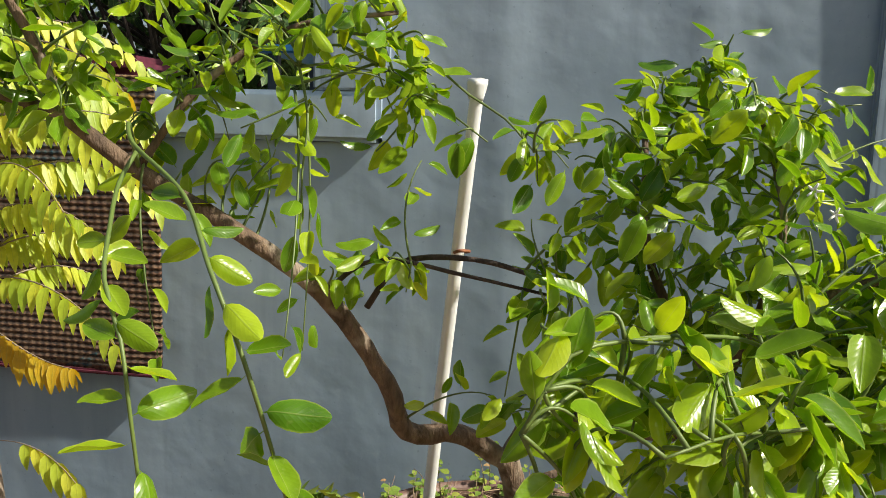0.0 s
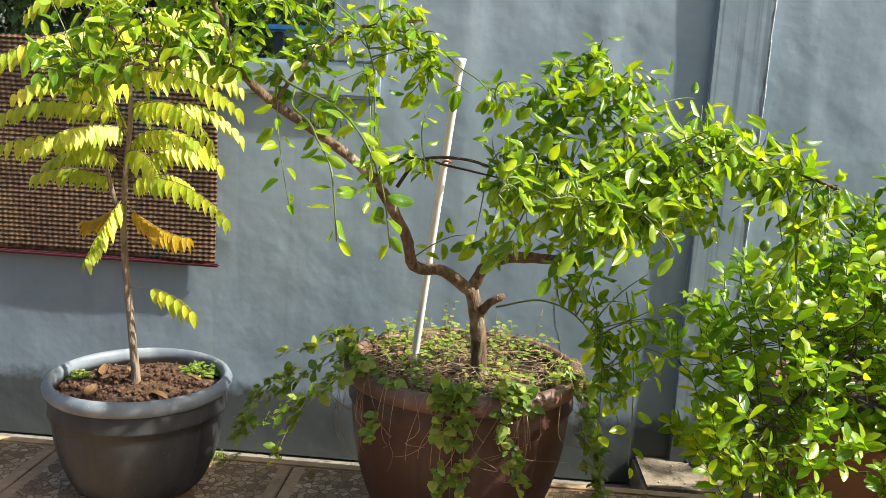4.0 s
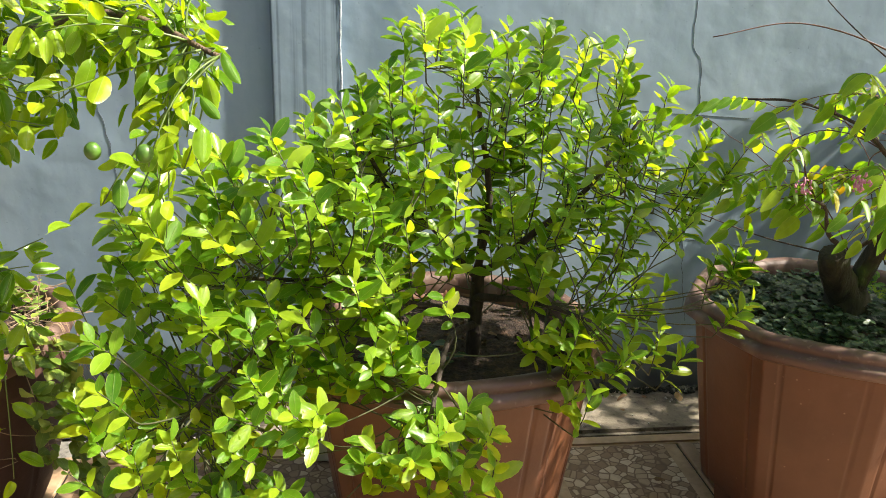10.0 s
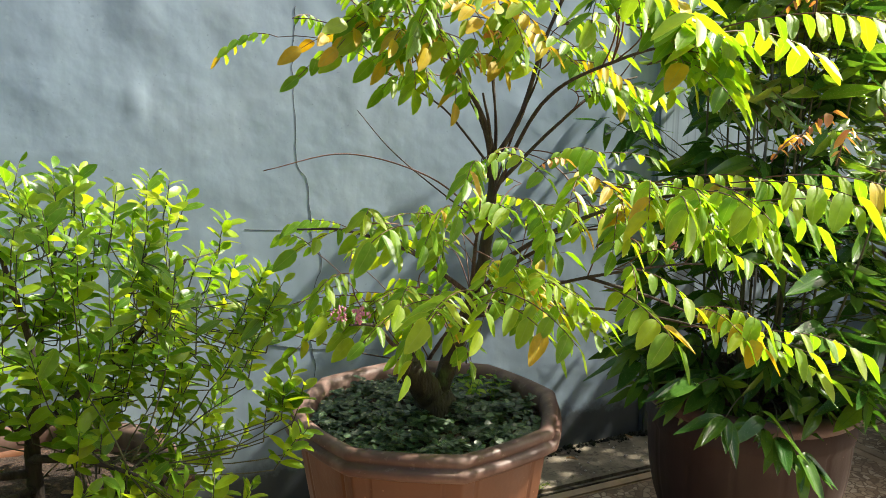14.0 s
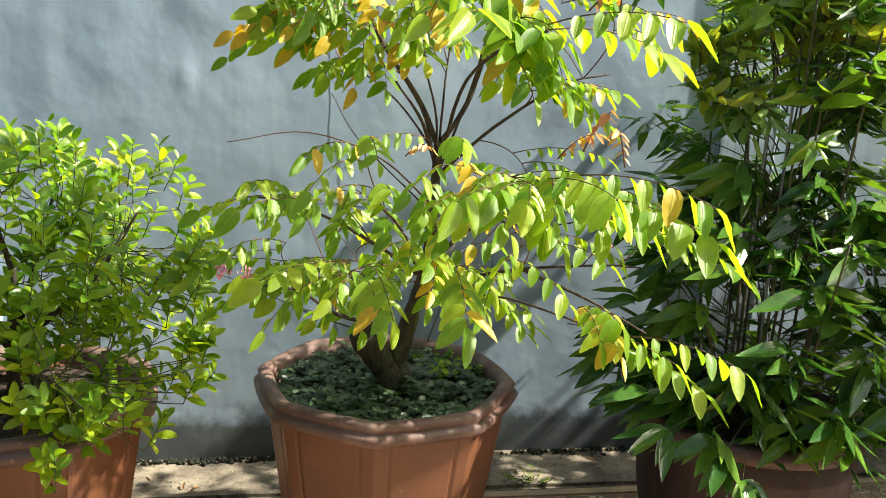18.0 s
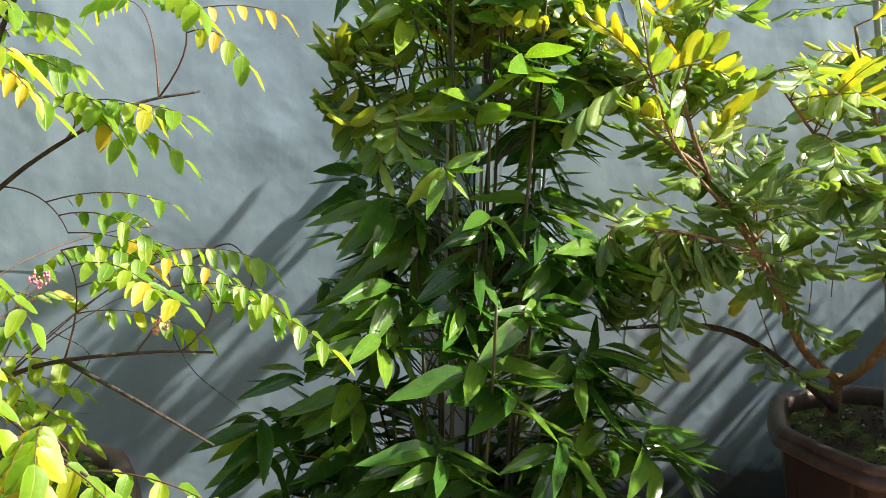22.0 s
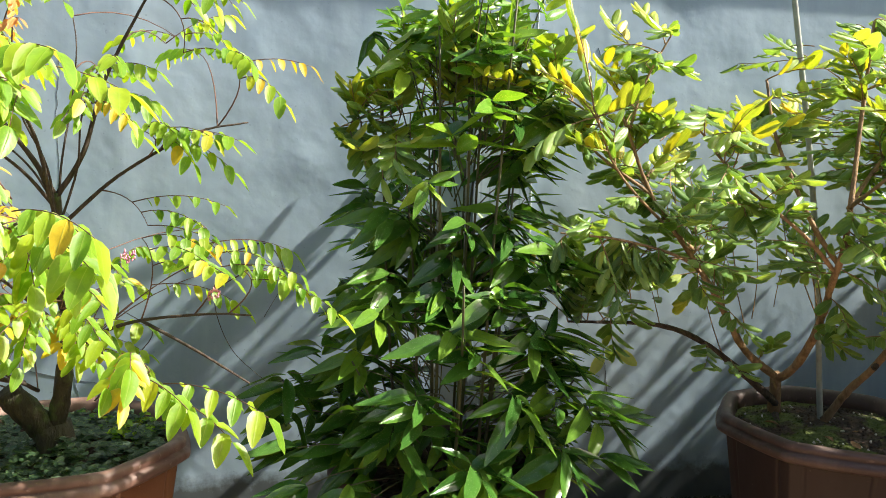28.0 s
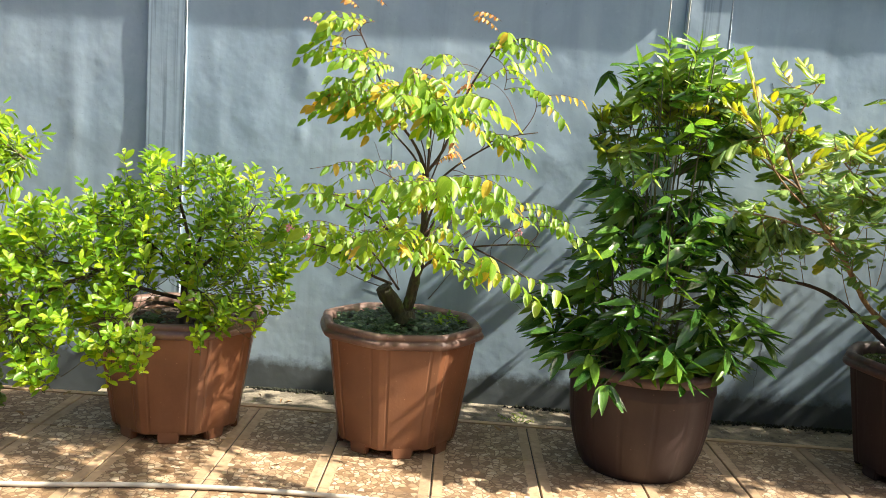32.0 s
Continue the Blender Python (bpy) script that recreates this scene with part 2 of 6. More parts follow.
def plain(name, colour, rough=0.5, vary=0.12, metal=0.0, scale=30.0):
    m, nt, b = shader(name, rough, metal)
    p = place(nt)
    n = grain(nt, p, scale, 5)
    c = ramp(nt, n, [(0.3, tuple(v * (1 - vary) for v in colour)), (0.7, tuple(min(1, v * (1 + vary)) for v in colour))])
    plug(nt, c, b.inputs["Base Color"])
    relief(nt, b, n, 0.002, 0.35)
    return m


def rug_material():
    m, nt, b = shader("woven_rug", 0.95)
    p = place(nt)
    s = nt.nodes.new("ShaderNodeSeparateXYZ")
    nt.links.new(p, s.inputs[0])
    x, z = s.outputs["X"], s.outputs["Z"]
    patch = cells(nt, scaled(nt, p, (4.0, 1.0, 4.6)), 1.0)
    hue = nt.nodes.new("ShaderNodeSeparateColor")
    nt.links.new(patch, hue.inputs[0])
    c = ramp(nt, hue.outputs[0], [(0.0, (0.10, 0.045, 0.026)), (0.35, (0.17, 0.105, 0.045)), (0.55, (0.12, 0.062, 0.035)), (0.84, (0.085, 0.012, 0.028)), (0.95, (0.02, 0.07, 0.085))], "CONSTANT")
    weft = calc(nt, "SINE", calc(nt, "MULTIPLY", z, 390.0))
    warp = calc(nt, "SINE", calc(nt, "MULTIPLY", x, 300.0))
    knit = calc(nt, "ADD", weft, calc(nt, "MULTIPLY", warp, 0.55))
    c = blend(nt, ramp(nt, calc(nt, "MULTIPLY", calc(nt, "ADD", knit, 1.5), 0.33), [(0.42, 0.95), (0.74, 0.0)]), c, (0.010, 0.006, 0.005))
    c = blend(nt, ramp(nt, grain(nt, p, 60, 4), [(0.4, 0.0), (0.7, 0.5)]), c, (0.30, 0.19, 0.11))
    plug(nt, c, b.inputs["Base Color"])
    relief(nt, b, knit, 0.004, 0.9)
    return m


def water_material():
    m, nt, b = shader("still_water", 0.03)
    b.inputs["Base Color"].default_value = (0.012, 0.03, 0.035, 1)
    relief(nt, b, grain(nt, place(nt), 9, 2), 0.002, 0.3)
    return m


PLASTER = paint_plaster()
# Same plaster mix at a lower tone, for the two left walls.
PLASTER_DULL = paint_plaster("lower_tone_plaster", 1.3)
# Pilaster mix: lower tone than the wall, with dark vertical lines.
PILASTER = paint_plaster("darker_combed_plaster", 1.3, 0.65)
COPING = paint_plaster("painted_coping", 1.5)
LEDGE = concrete("weathered_concrete", (0.35, 0.36, 0.37), (0.58, 0.58, 0.57), (0.12, 0.12, 0.12), 14)
GUTTER = concrete("gutter_concrete", (0.09, 0.075, 0.055), (0.34, 0.29, 0.21), (0.025, 0.02, 0.014), 7)
BED = concrete("joint_mortar", (0.06, 0.05, 0.04), (0.12, 0.10, 0.08))
TILE = tile_material()
NOSING = plain("nosing_tile", (0.46, 0.32, 0.19), 0.55, 0.2, 0, 20)
SUNLIT_EDGE = concrete("chalky_sunlit_corner", (0.24, 0.29, 0.33), (0.58, 0.62, 0.65), (0.17, 0.22, 0.26), 16)
POT_TAN = plastic("tan_brown_plastic", (0.115, 0.045, 0.021), (0.18, 0.074, 0.034), 0.10, 0.32, (0.30, 0.18, 0.11))
POT_BROWN = plastic("dark_brown_plastic", (0.017, 0.0075, 0.0065), (0.030, 0.0135, 0.0115), 0.04, 0.5, (0.15, 0.10, 0.085))
POT_MID = plastic("ribbed_brown_plastic", (0.046, 0.021, 0.016), (0.080, 0.038, 0.029), 0.14, 0.33, (0.24, 0.155, 0.13))
POT_BLACK = plastic("sun_bleached_black_plastic", (0.016, 0.018, 0.020), (0.04, 0.044, 0.048), 0.32, 0.5, (0.13, 0.14, 0.15))
RIM_BROWN = plastic("rim_brown_plastic", (0.085, 0.046, 0.036), (0.16, 0.092, 0.072), 0.5, 0.42, (0.40, 0.30, 0.25))
RIM_DARK = plastic("rim_dark_plastic", (0.045, 0.025, 0.021), (0.085, 0.05, 0.042), 0.35, 0.45, (0.24, 0.17, 0.15))
RIM_GREY = plastic("rim_grey_plastic", (0.12, 0.15, 0.19), (0.20, 0.24, 0.29), 0.45, 0.42, (0.38, 0.41, 0.45))
BASIN_BLUE = plastic("blue_plastic", (0.07, 0.27, 0.36), (0.11, 0.37, 0.46), 0.2, 0.35, (0.30, 0.48, 0.55))
SOIL = earth("dark_soil", (0.012, 0.008, 0.006), (0.05, 0.03, 0.02), (0.16, 0.09, 0.055))
SOIL_RED = earth("reddish_soil", (0.03, 0.016, 0.010), (0.11, 0.055, 0.03), (0.26, 0.15, 0.085))
SOIL_MOSS = earth("mossy_soil", (0.012, 0.009, 0.006), (0.045, 0.028, 0.018), (0.12, 0.07, 0.04), 0.6)
BARK_LIME = bark("lime_bark", (0.05, 0.032, 0.02), (0.20, 0.135, 0.085), (0.33, 0.28, 0.21))
BARK_DARK = bark("dark_bark", (0.025, 0.018, 0.013), (0.07, 0.05, 0.038))
BARK_STAR = bark("mossy_bark", (0.020, 0.018, 0.011), (0.060, 0.052, 0.028), (0.075, 0.115, 0.028))
BARK_TAN = bark("smooth_tan_bark", (0.17, 0.10, 0.05), (0.34, 0.225, 0.12), (0.13, 0.085, 0.05))
BARK_GREY = bark("pale_grey_bark", (0.16, 0.12, 0.09), (0.33, 0.27, 0.21))
TWIG_GREEN = plain("green_twig", (0.10, 0.15, 0.03), 0.5)
TWIG_DARK = plain("dark_green_twig", (0.06, 0.065, 0.025), 0.7, 0.3)
TWIG_RED = plain("reddish_twig", (0.10, 0.045, 0.028), 0.6)
LEAF_LIME = leaf_material("lime_leaf", [(0.0, (0.055, 0.165, 0.008)), (0.4, (0.16, 0.31, 0.012)), (0.88, (0.36, 0.49, 0.016)), (0.98, (0.48, 0.50, 0.02)), (1.0, (0.62, 0.42, 0.015))], 0.26, 0.46, through_tint=(1.6, 1.45, 0.4))
LEAF_CITRUS = leaf_material("citrus_leaf", [(0.0, (0.055, 0.17, 0.012)), (0.4, (0.16, 0.33, 0.018)), (0.85, (0.34, 0.48, 0.025)), (1.0, (0.48, 0.49, 0.03))], 0.32, 0.55, veins=5, through_tint=(1.8, 1.6, 0.4))
LEAF_STAR = leaf_material("starfruit_leaflet", [(0.0, (0.10, 0.23, 0.016)), (0.5, (0.185, 0.335, 0.018)), (0.86, (0.30, 0.395, 0.02)), (0.96, (0.50, 0.41, 0.018)), (1.0, (0.5, 0.27, 0.025))], 0.42, 0.55, veins=6, through_tint=(1.8, 1.8, 0.4))
LEAF_DRAC = leaf_material("glossy_dark_leaf", [(0.0, (0.020, 0.072, 0.015)), (0.5, (0.056, 0.150, 0.024)), (0.86, (0.125, 0.24, 0.03)), (1.0, (0.20, 0.33, 0.032))], 0.15, 0.3, (0.045, 0.115, 0.03), (0.13, 0.20, 0.08), 3, 0.08, (1.4, 1.45, 0.5))
LEAF_CANE_BRIGHT = leaf_material("young_sunlit_glossy_leaf", [(0.0, (0.06, 0.19, 0.016)), (0.5, (0.135, 0.30, 0.024)), (0.9, (0.26, 0.40, 0.03)), (1.0, (0.40, 0.40, 0.025))], 0.26, 0.4, (0.22, 0.32, 0.06), (0.30, 0.40, 0.10), 3, 0.2)
LEAF_OLIVE = leaf_material("curled_olive_leaf", [(0.0, (0.08, 0.175, 0.045)), (0.5, (0.165, 0.285, 0.07)), (0.88, (0.28, 0.40, 0.095)), (0.97, (0.50, 0.47, 0.05)), (1.0, (0.62, 0.48, 0.03))], 0.3, 0.38, (0.30, 0.38, 0.16), None, 8, 0.2, (1.7, 1.55, 0.45))
LEAF_OLIVE_NEW = leaf_material("young_olive_leaf", [(0.0, (0.17, 0.29, 0.04)), (0.5, (0.29, 0.38, 0.045)), (0.85, (0.44, 0.44, 0.04)), (1.0, (0.55, 0.37, 0.03))], 0.36, 0.36, (0.42, 0.46, 0.12), None, 8, 0.2, (1.6, 1.4, 0.4))
LEAF_FROND = leaf_material("frond_leaflet", [(0.0, (0.34, 0.48, 0.04)), (0.6, (0.54, 0.62, 0.06)), (0.93, (0.66, 0.64, 0.07)), (1.0, (0.68, 0.44, 0.02))], 0.45, 0.45, veins=5)
LEAF_YELLOW = leaf_material("yellowed_leaflet", [(0.0, (0.50, 0.31, 0.012)), (1.0, (0.58, 0.43, 0.02))], 0.5, 0.38)
LEAF_MINT = leaf_material("creeper_leaf", [(0.0, (0.10, 0.20, 0.03)), (0.6, (0.22, 0.33, 0.045)), (1.0, (0.42, 0.43, 0.09))], 0.45, 0.32, veins=4)
LEAF_MAT = leaf_material("small_mat_leaf", [(0.0, (0.014, 0.042, 0.020)), (0.7, (0.040, 0.085, 0.042)), (0.92, (0.075, 0.13, 0.07)), (0.96, (0.30, 0.36, 0.30)), (1.0, (0.40, 0.45, 0.38))], 0.35, 0.15, veins=3)
LEAF_RED = leaf_material("young_red_leaflet", [(0.0, (0.50, 0.17, 0.08)), (0.6, (0.60, 0.30, 0.09)), (1.0, (0.62, 0.44, 0.10))], 0.4, 0.35)
LEAF_DRY = leaf_material("dry_leaf", [(0.0, (0.10, 0.045, 0.02)), (0.6, (0.25, 0.13, 0.06)), (0.92, (0.34, 0.21, 0.10)), (1.0, (0.60, 0.42, 0.04))], 0.8, 0.1)
LEAF_FAR = leaf_material("far_leaf", [(0.0, (0.02, 0.06, 0.012)), (1.0, (0.07, 0.15, 0.025))], 0.4, 0.2)
DRY_STEM = plain("dry_stem", (0.27, 0.19, 0.12), 0.8, 0.4, 0, 9)
PVC = plain("white_pvc", (0.68, 0.69, 0.68), 0.4, 0.08)
PVC_GREY = plain("grey_pvc", (0.33, 0.36, 0.38), 0.5, 0.15)
HOSE_GREY = plain("dusty_hose", (0.42, 0.39, 0.33), 0.5, 0.12)
HOSE = plain("cream_hose", (0.55, 0.47, 0.30), 0.4, 0.08)
CANE = plain("grey_cane", (0.28, 0.30, 0.27), 0.6, 0.2)
CRACK = plain("crack_shadow", (0.075, 0.09, 0.10), 0.9)
DARK_PIPE = plain("dark_painted_pipe", (0.045, 0.06, 0.075), 0.5)
MOSS = earth("dark_moss", (0.006, 0.007, 0.004), (0.02, 0.024, 0.012), (0.06, 0.06, 0.03))
TIE = plain("rusty_tie", (0.22, 0.08, 0.03), 0.7, 0.2)
GRIT = plain("pale_grit", (0.50, 0.47, 0.42), 0.9, 0.25)
FRUIT = plain("green_fruit", (0.07, 0.15, 0.02), 0.4, 0.25, 0, 90)
PETAL = plain("pink_blossom", (0.55, 0.22, 0.30), 0.6, 0.2)
WHITE_PETAL = plain("white_petal", (0.8, 0.8, 0.74), 0.5, 0.05)
BRICK = plain("pale_block", (0.60, 0.58, 0.53), 0.9, 0.15)
TARP = plain("blue_sheet", (0.03, 0.16, 0.34), 0.5, 0.1)
RUG = rug_material()
CLOTH = plain("maroon_cloth", (0.085, 0.010, 0.024), 0.9, 0.25, 0, 60)
WATER = water_material()
CREAM = concrete("south_wall_render", (0.20, 0.18, 0.15), (0.27, 0.24, 0.20), (0.16, 0.14, 0.12), 5)
GROUND = concrete("yard_ground", (0.16, 0.15, 0.13), (0.24, 0.22, 0.19))

# ---- mesh helpers ----
rng = random.Random(7)


def mesh(name, verts, faces, mats, smooth=True, uvs=None, slots=None):
    me = bpy.data.meshes.new(name)
    me.from_pydata([tuple(v) for v in verts], [], faces)
    for m in mats:
        me.materials.append(m)
    if smooth:
        me.polygons.foreach_set("use_smooth", [True] * len(me.polygons))
    if slots is not None:
        me.polygons.foreach_set("material_index", slots)
    if uvs is not None:
        idx = np.empty(len(me.loops), dtype=np.int32)
        me.loops.foreach_get("vertex_index", idx)
        me.uv_layers.new(name="UVMap").data.foreach_set("uv", np.asarray(uvs, dtype=np.float32)[idx].ravel())
    me.update()
    return me


def part(name, data, parent=None, m=None, label=""):
    """Link a mesh as one object, under a thing or a part."""
    ob = new(name, data)
    if parent is not None:
        ob.parent = parent
    if m is not None:
        ob.matrix_basis = m
    if label:
        ob["label"] = label
    return ob


def from_bm(bm, name, mat, smooth=False):
    me = bpy.data.meshes.new(name)
    bm.to_mesh(me)
    bm.free()
    me.materials.append(mat)
    if smooth:
        me.polygons.foreach_set("use_smooth", [True] * len(me.polygons))
    return me


def box(name, x0, x1, y0, y1, z0, z1, mat, bevel=0.004):
    bm = bmesh.new()
    bmesh.ops.create_cube(bm, size=1)
    for v in bm.verts:
        v.co = Vector(((x0 + x1) / 2 + v.co.x * (x1 - x0), (y0 + y1) / 2 + v.co.y * (y1 - y0), (z0 + z1) / 2 + v.co.z * (z1 - z0)))
    if bevel:
        bmesh.ops.bevel(bm, geom=bm.edges[:], offset=bevel, segments=2, affect="EDGES")
    return from_bm(bm, name, mat)


def spline(points, step=0.03):
    """A smooth line through points."""
    pts = [Vector(p) for p in points]
    ext = [2 * pts[0] - pts[1], *pts, 2 * pts[-1] - pts[-2]]
    out = []
    for a, b, c, d in zip(ext, ext[1:], ext[2:], ext[3:]):
        n = max(1, round((c - b).length / step))
        for i in range(n):
            t = i / n
            out.append(0.5 * (2 * b + (c - a) * t + (2 * a - 5 * b + 4 * c - d) * t * t + (3 * b - 3 * c + d - a) * t ** 3))
    return out + [pts[-1]]


def tube(store, pts, r0, r1, sides=8, lump=0.0, cap=True):
    """Add a tapered tube along pts to store = (verts, faces)."""
    verts, faces = store
    base, n = len(verts), len(pts)
    ref = Vector((0.31, 0.83, 0.46))
    for i, p in enumerate(pts):
        d = (pts[min(i + 1, n - 1)] - pts[max(i - 1, 0)]).normalized()
        u = d.cross(ref)
        if u.length < 0.05:
            u = d.cross(Vector((1, 0, 0)))
        u.normalize()
        w = d.cross(u)
        f = i / max(1, n - 1)
        r = r0 + (r1 - r0) * f
        for k in range(sides):
            a = 2 * math.pi * k / sides
            q = r * (1 + (lump * noise.noise(p * 28 + Vector((k * 0.9, 0, 0))) if lump else 0))
            verts.append(p + u * (q * math.cos(a)) + w * (q * math.sin(a)))
    for i in range(n - 1):
        for k in range(sides):
            a, b = base + i * sides + k, base + i * sides + (k + 1) % sides
            faces.append((a, b, b + sides, a + sides))
    if cap:
        faces.append(tuple(base + (n - 1) * sides + k for k in range(sides)))
        faces.append(tuple(base + k for k in reversed(range(sides))))


def rod(name, points, r0, r1, mat, parent=None, sides=10, lump=0.0, step=0.03, label=""):
    store = ([], [])
    tube(store, spline(points, step), r0, r1, sides, lump)
    return part(name, mesh(name, *store, [mat]), parent, None, label)


def lathe(name, profile, mat, round_fn=None, steps=64, closed=False):
    """Turn a profile of (radius, z) about z; round_fn(angle, z) scales the radius."""
    verts, faces = [], []
    for r, z in profile:
        for k in range(steps):
            a = 2 * math.pi * k / steps
            q = r * (round_fn(a, z) if round_fn else 1)
            verts.append((q * math.cos(a), q * math.sin(a), z))
    rows = len(profile)
    for i in range(rows if closed else rows - 1):
        j = (i + 1) % rows
        for k in range(steps):
            l = (k + 1) % steps
            faces.append((i * steps + k, i * steps + l, j * steps + l, j * steps + k))
    return mesh(name, verts, faces, [mat])


# ---- setting ----
WALL_Y, TILE_EDGE = 2.0, 1.66


def setting(ob, label="", category=""):
    return tagged(ob, label, category, kind="structure")


LUMPS = ((1.42, 1.235, 0.030, 0.050, 0.012), (1.44, 1.52, 0.04, 0.10, 0.008), (1.39, 1.69, 0.04, 0.06, 0.007), (2.47, 1.54, 0.05, 0.09, 0.008), (2.42, 1.67, 0.03, 0.05, 0.006), (1.33, 1.46, 0.05, 0.10, -0.007), (0.98, 1.60, 0.04, 0.08, 0.008),
         (1.2, 1.25, 0.06, 0.05, 0.006), (1.62, 1.40, 0.05, 0.07, -0.006), (2.62, 1.2, 0.05, 0.05, 0.007), (0.35, 1.2, 0.05, 0.08, 0.006), (3.62, 1.45, 0.05, 0.05, 0.007), (4.3, 1.5, 0.05, 0.08, 0.006), (3.9, 1.75, 0.07, 0.06, -0.007), (4.7, 1.2, 0.06, 0.06, 0.006), (2.9, 1.0, 0.07, 0.07, 0.006), (0.12, 1.54, 0.010, 0.012, -0.008),
         (-0.15, 1.5, 0.045, 0.75, 0.0075), (0.32, 1.5, 0.040, 0.75, 0.0065), (0.40, 1.1, 0.05, 0.5, -0.004), (-0.32, 1.2, 0.05, 0.6, -0.004), (1.02, 1.35, 0.03, 0.3, 0.004), (2.05, 1.45, 0.04, 0.4, 0.004), (4.9, 1.3, 0.05, 0.6, 0.005), (5.3, 1.3, 0.05, 0.6, 0.005))


def swell(x, z, lump):
    """How far the plaster stands out of true."""
    d = lump * (noise.noise((x * 2.6, z * 2.2, 3.1)) + 0.5 * noise.noise((x * 7, z * 6, 8.7)) + 0.16 * noise.noise((x * 19, z * 15, 5.2)))
    for cx, cz, w, h, deep in LUMPS:
        q = ((x - cx) / w) ** 2 + ((z - cz) / h) ** 2
        if q < 6:
            d += 0.62 * deep * math.exp(-q)
    return d


def grid_wall(name, x0, x1, y, z0, z1, thick, mat, step=0.024, lump=0.0032):
    """A plastered wall with an uneven face and a flat back."""
    nx, nz = max(2, round((x1 - x0) / step)), max(2, round((z1 - z0) / step))
    verts, faces = [], []
    for j in range(nz + 1):
        for i in range(nx + 1):
            x, z = x0 + (x1 - x0) * i / nx, z0 + (z1 - z0) * j / nz
            verts.append((x, y - swell(x, z, lump), z))
    for j in range(nz):
        for i in range(nx):
            a = j * (nx + 1) + i
            faces.append((a, a + 1, a + nx + 2, a + nx + 1))
    row, n = nx + 1, len(verts)
    rims = ([k for k in range(row)], [nz * row + k for k in range(row)], [k * row for k in range(nz + 1)], [k * row + nx for k in range(nz + 1)])
    backs = [(x0, y + thick, z0), (x1, y + thick, z0), (x1, y + thick, z1), (x0, y + thick, z1)]
    verts += backs
    faces.append((n + 1, n, n + 3, n + 2))
    for rim, (a, b), flip in zip(rims, ((0, 1), (3, 2), (0, 3), (1, 2)), (True, False, False, True)):
        n = len(verts)
        verts += [backs[a], *[verts[k] for k in rim], backs[b]]
        ring = tuple(range(n, len(verts)))
        faces.append(ring[::-1] if flip else ring)
    return part(name, mesh(name, verts, faces, [mat]))


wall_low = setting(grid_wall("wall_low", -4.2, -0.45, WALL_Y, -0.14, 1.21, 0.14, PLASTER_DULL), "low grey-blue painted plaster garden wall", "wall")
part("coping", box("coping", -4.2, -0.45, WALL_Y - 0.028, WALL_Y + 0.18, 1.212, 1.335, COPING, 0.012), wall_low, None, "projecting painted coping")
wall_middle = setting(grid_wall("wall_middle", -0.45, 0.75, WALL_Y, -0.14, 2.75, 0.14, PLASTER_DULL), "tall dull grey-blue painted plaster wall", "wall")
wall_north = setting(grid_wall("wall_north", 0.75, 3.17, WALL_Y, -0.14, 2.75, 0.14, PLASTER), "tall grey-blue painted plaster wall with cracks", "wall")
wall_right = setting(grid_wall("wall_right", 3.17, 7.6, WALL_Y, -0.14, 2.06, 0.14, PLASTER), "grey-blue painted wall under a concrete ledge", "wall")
ledge = setting(part("concrete_ledge", box("concrete_ledge", 3.40, 7.6, WALL_Y - 0.052, WALL_Y + 0.2, 2.062, 2.24, LEDGE, 0.01)), "weathered pale concrete ledge on top of the wall", "ledge")
# Unseen band, added and sized to throw the shade on the upper wall.
upper_shade_band = setting(part("shade_band", box("shade_band", -0.42, 3.39, WALL_Y - 0.083, WALL_Y - 0.002, 2.16, 2.34, LEDGE, 0.01)), "unseen concrete band added to shade the top of the tall wall", "ledge")
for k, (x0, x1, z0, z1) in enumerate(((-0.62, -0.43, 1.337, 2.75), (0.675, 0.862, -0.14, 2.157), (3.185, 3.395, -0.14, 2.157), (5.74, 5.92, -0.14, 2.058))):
    pil = setting(part(f"pilaster_{k + 1}", box("pilaster", x0, x1, WALL_Y - 0.024, WALL_Y + (0.012 if k else 0.14), z0, z1, PILASTER, 0.006)), "grey-blue painted pilaster with a pale sunlit edge strip", "pilaster")
    # Pale strip: sunlight on the chalky right edge is put into its colour.
    store = ([], [])
    line = [Vector((x1 - 0.001, WALL_Y - 0.0225, z0 + 0.3 + 0.03 * i)) for i in range(int((z1 - z0 - 0.32) / 0.03))]
    tube(store, [p + Vector((0.0025 * noise.noise(p * 9), 0, 0)) for p in line], 0.0034, 0.0034, 6, 0.9)
    part("sunlit_edge_strip", mesh("sunlit_edge_strip", *store, [SUNLIT_EDGE]), pil, None, "chalky corner strip, whitened for the sun on it")


def crack(wall, points, w=0.0013):
    """A hairline crack that follows the uneven face."""
    store = ([], [])
    line = []
    for p in spline([(x, 0, z) for x, z in points], 0.015):
        x = p.x + 0.007 * noise.noise(p * 35)
        line.append(Vector((x, WALL_Y - swell(x, p.z, 0.0042) - 0.0003, p.z)))
    tube(store, line, w, w * 0.7, 4)
    return part("crack", mesh("crack", *store, [CRACK]), wall)


crack(wall_north, [(1.87, 1.5), (1.855, 1.32), (1.86, 1.18), (1.86, 1.05), (1.89, 1.0), (1.90, 0.9), (1.90, 0.82), (1.93, 0.75), (1.89, 0.61), (1.90, 0.40), (1.93, 0.2)], 0.0011)
crack(wall_north, [(1.70, 0.862), (1.80, 0.853), (1.88, 0.85), (2.06, 0.84)], 0.0010)
crack(wall_north, [(1.76, 0.505), (1.84, 0.485), (1.91, 0.47), (2.12, 0.44)], 0.0010)
crack(wall_middle, [(0.2, 0.9), (0.24, 0.7), (0.22, 0.5), (0.27, 0.3)], 0.0008)
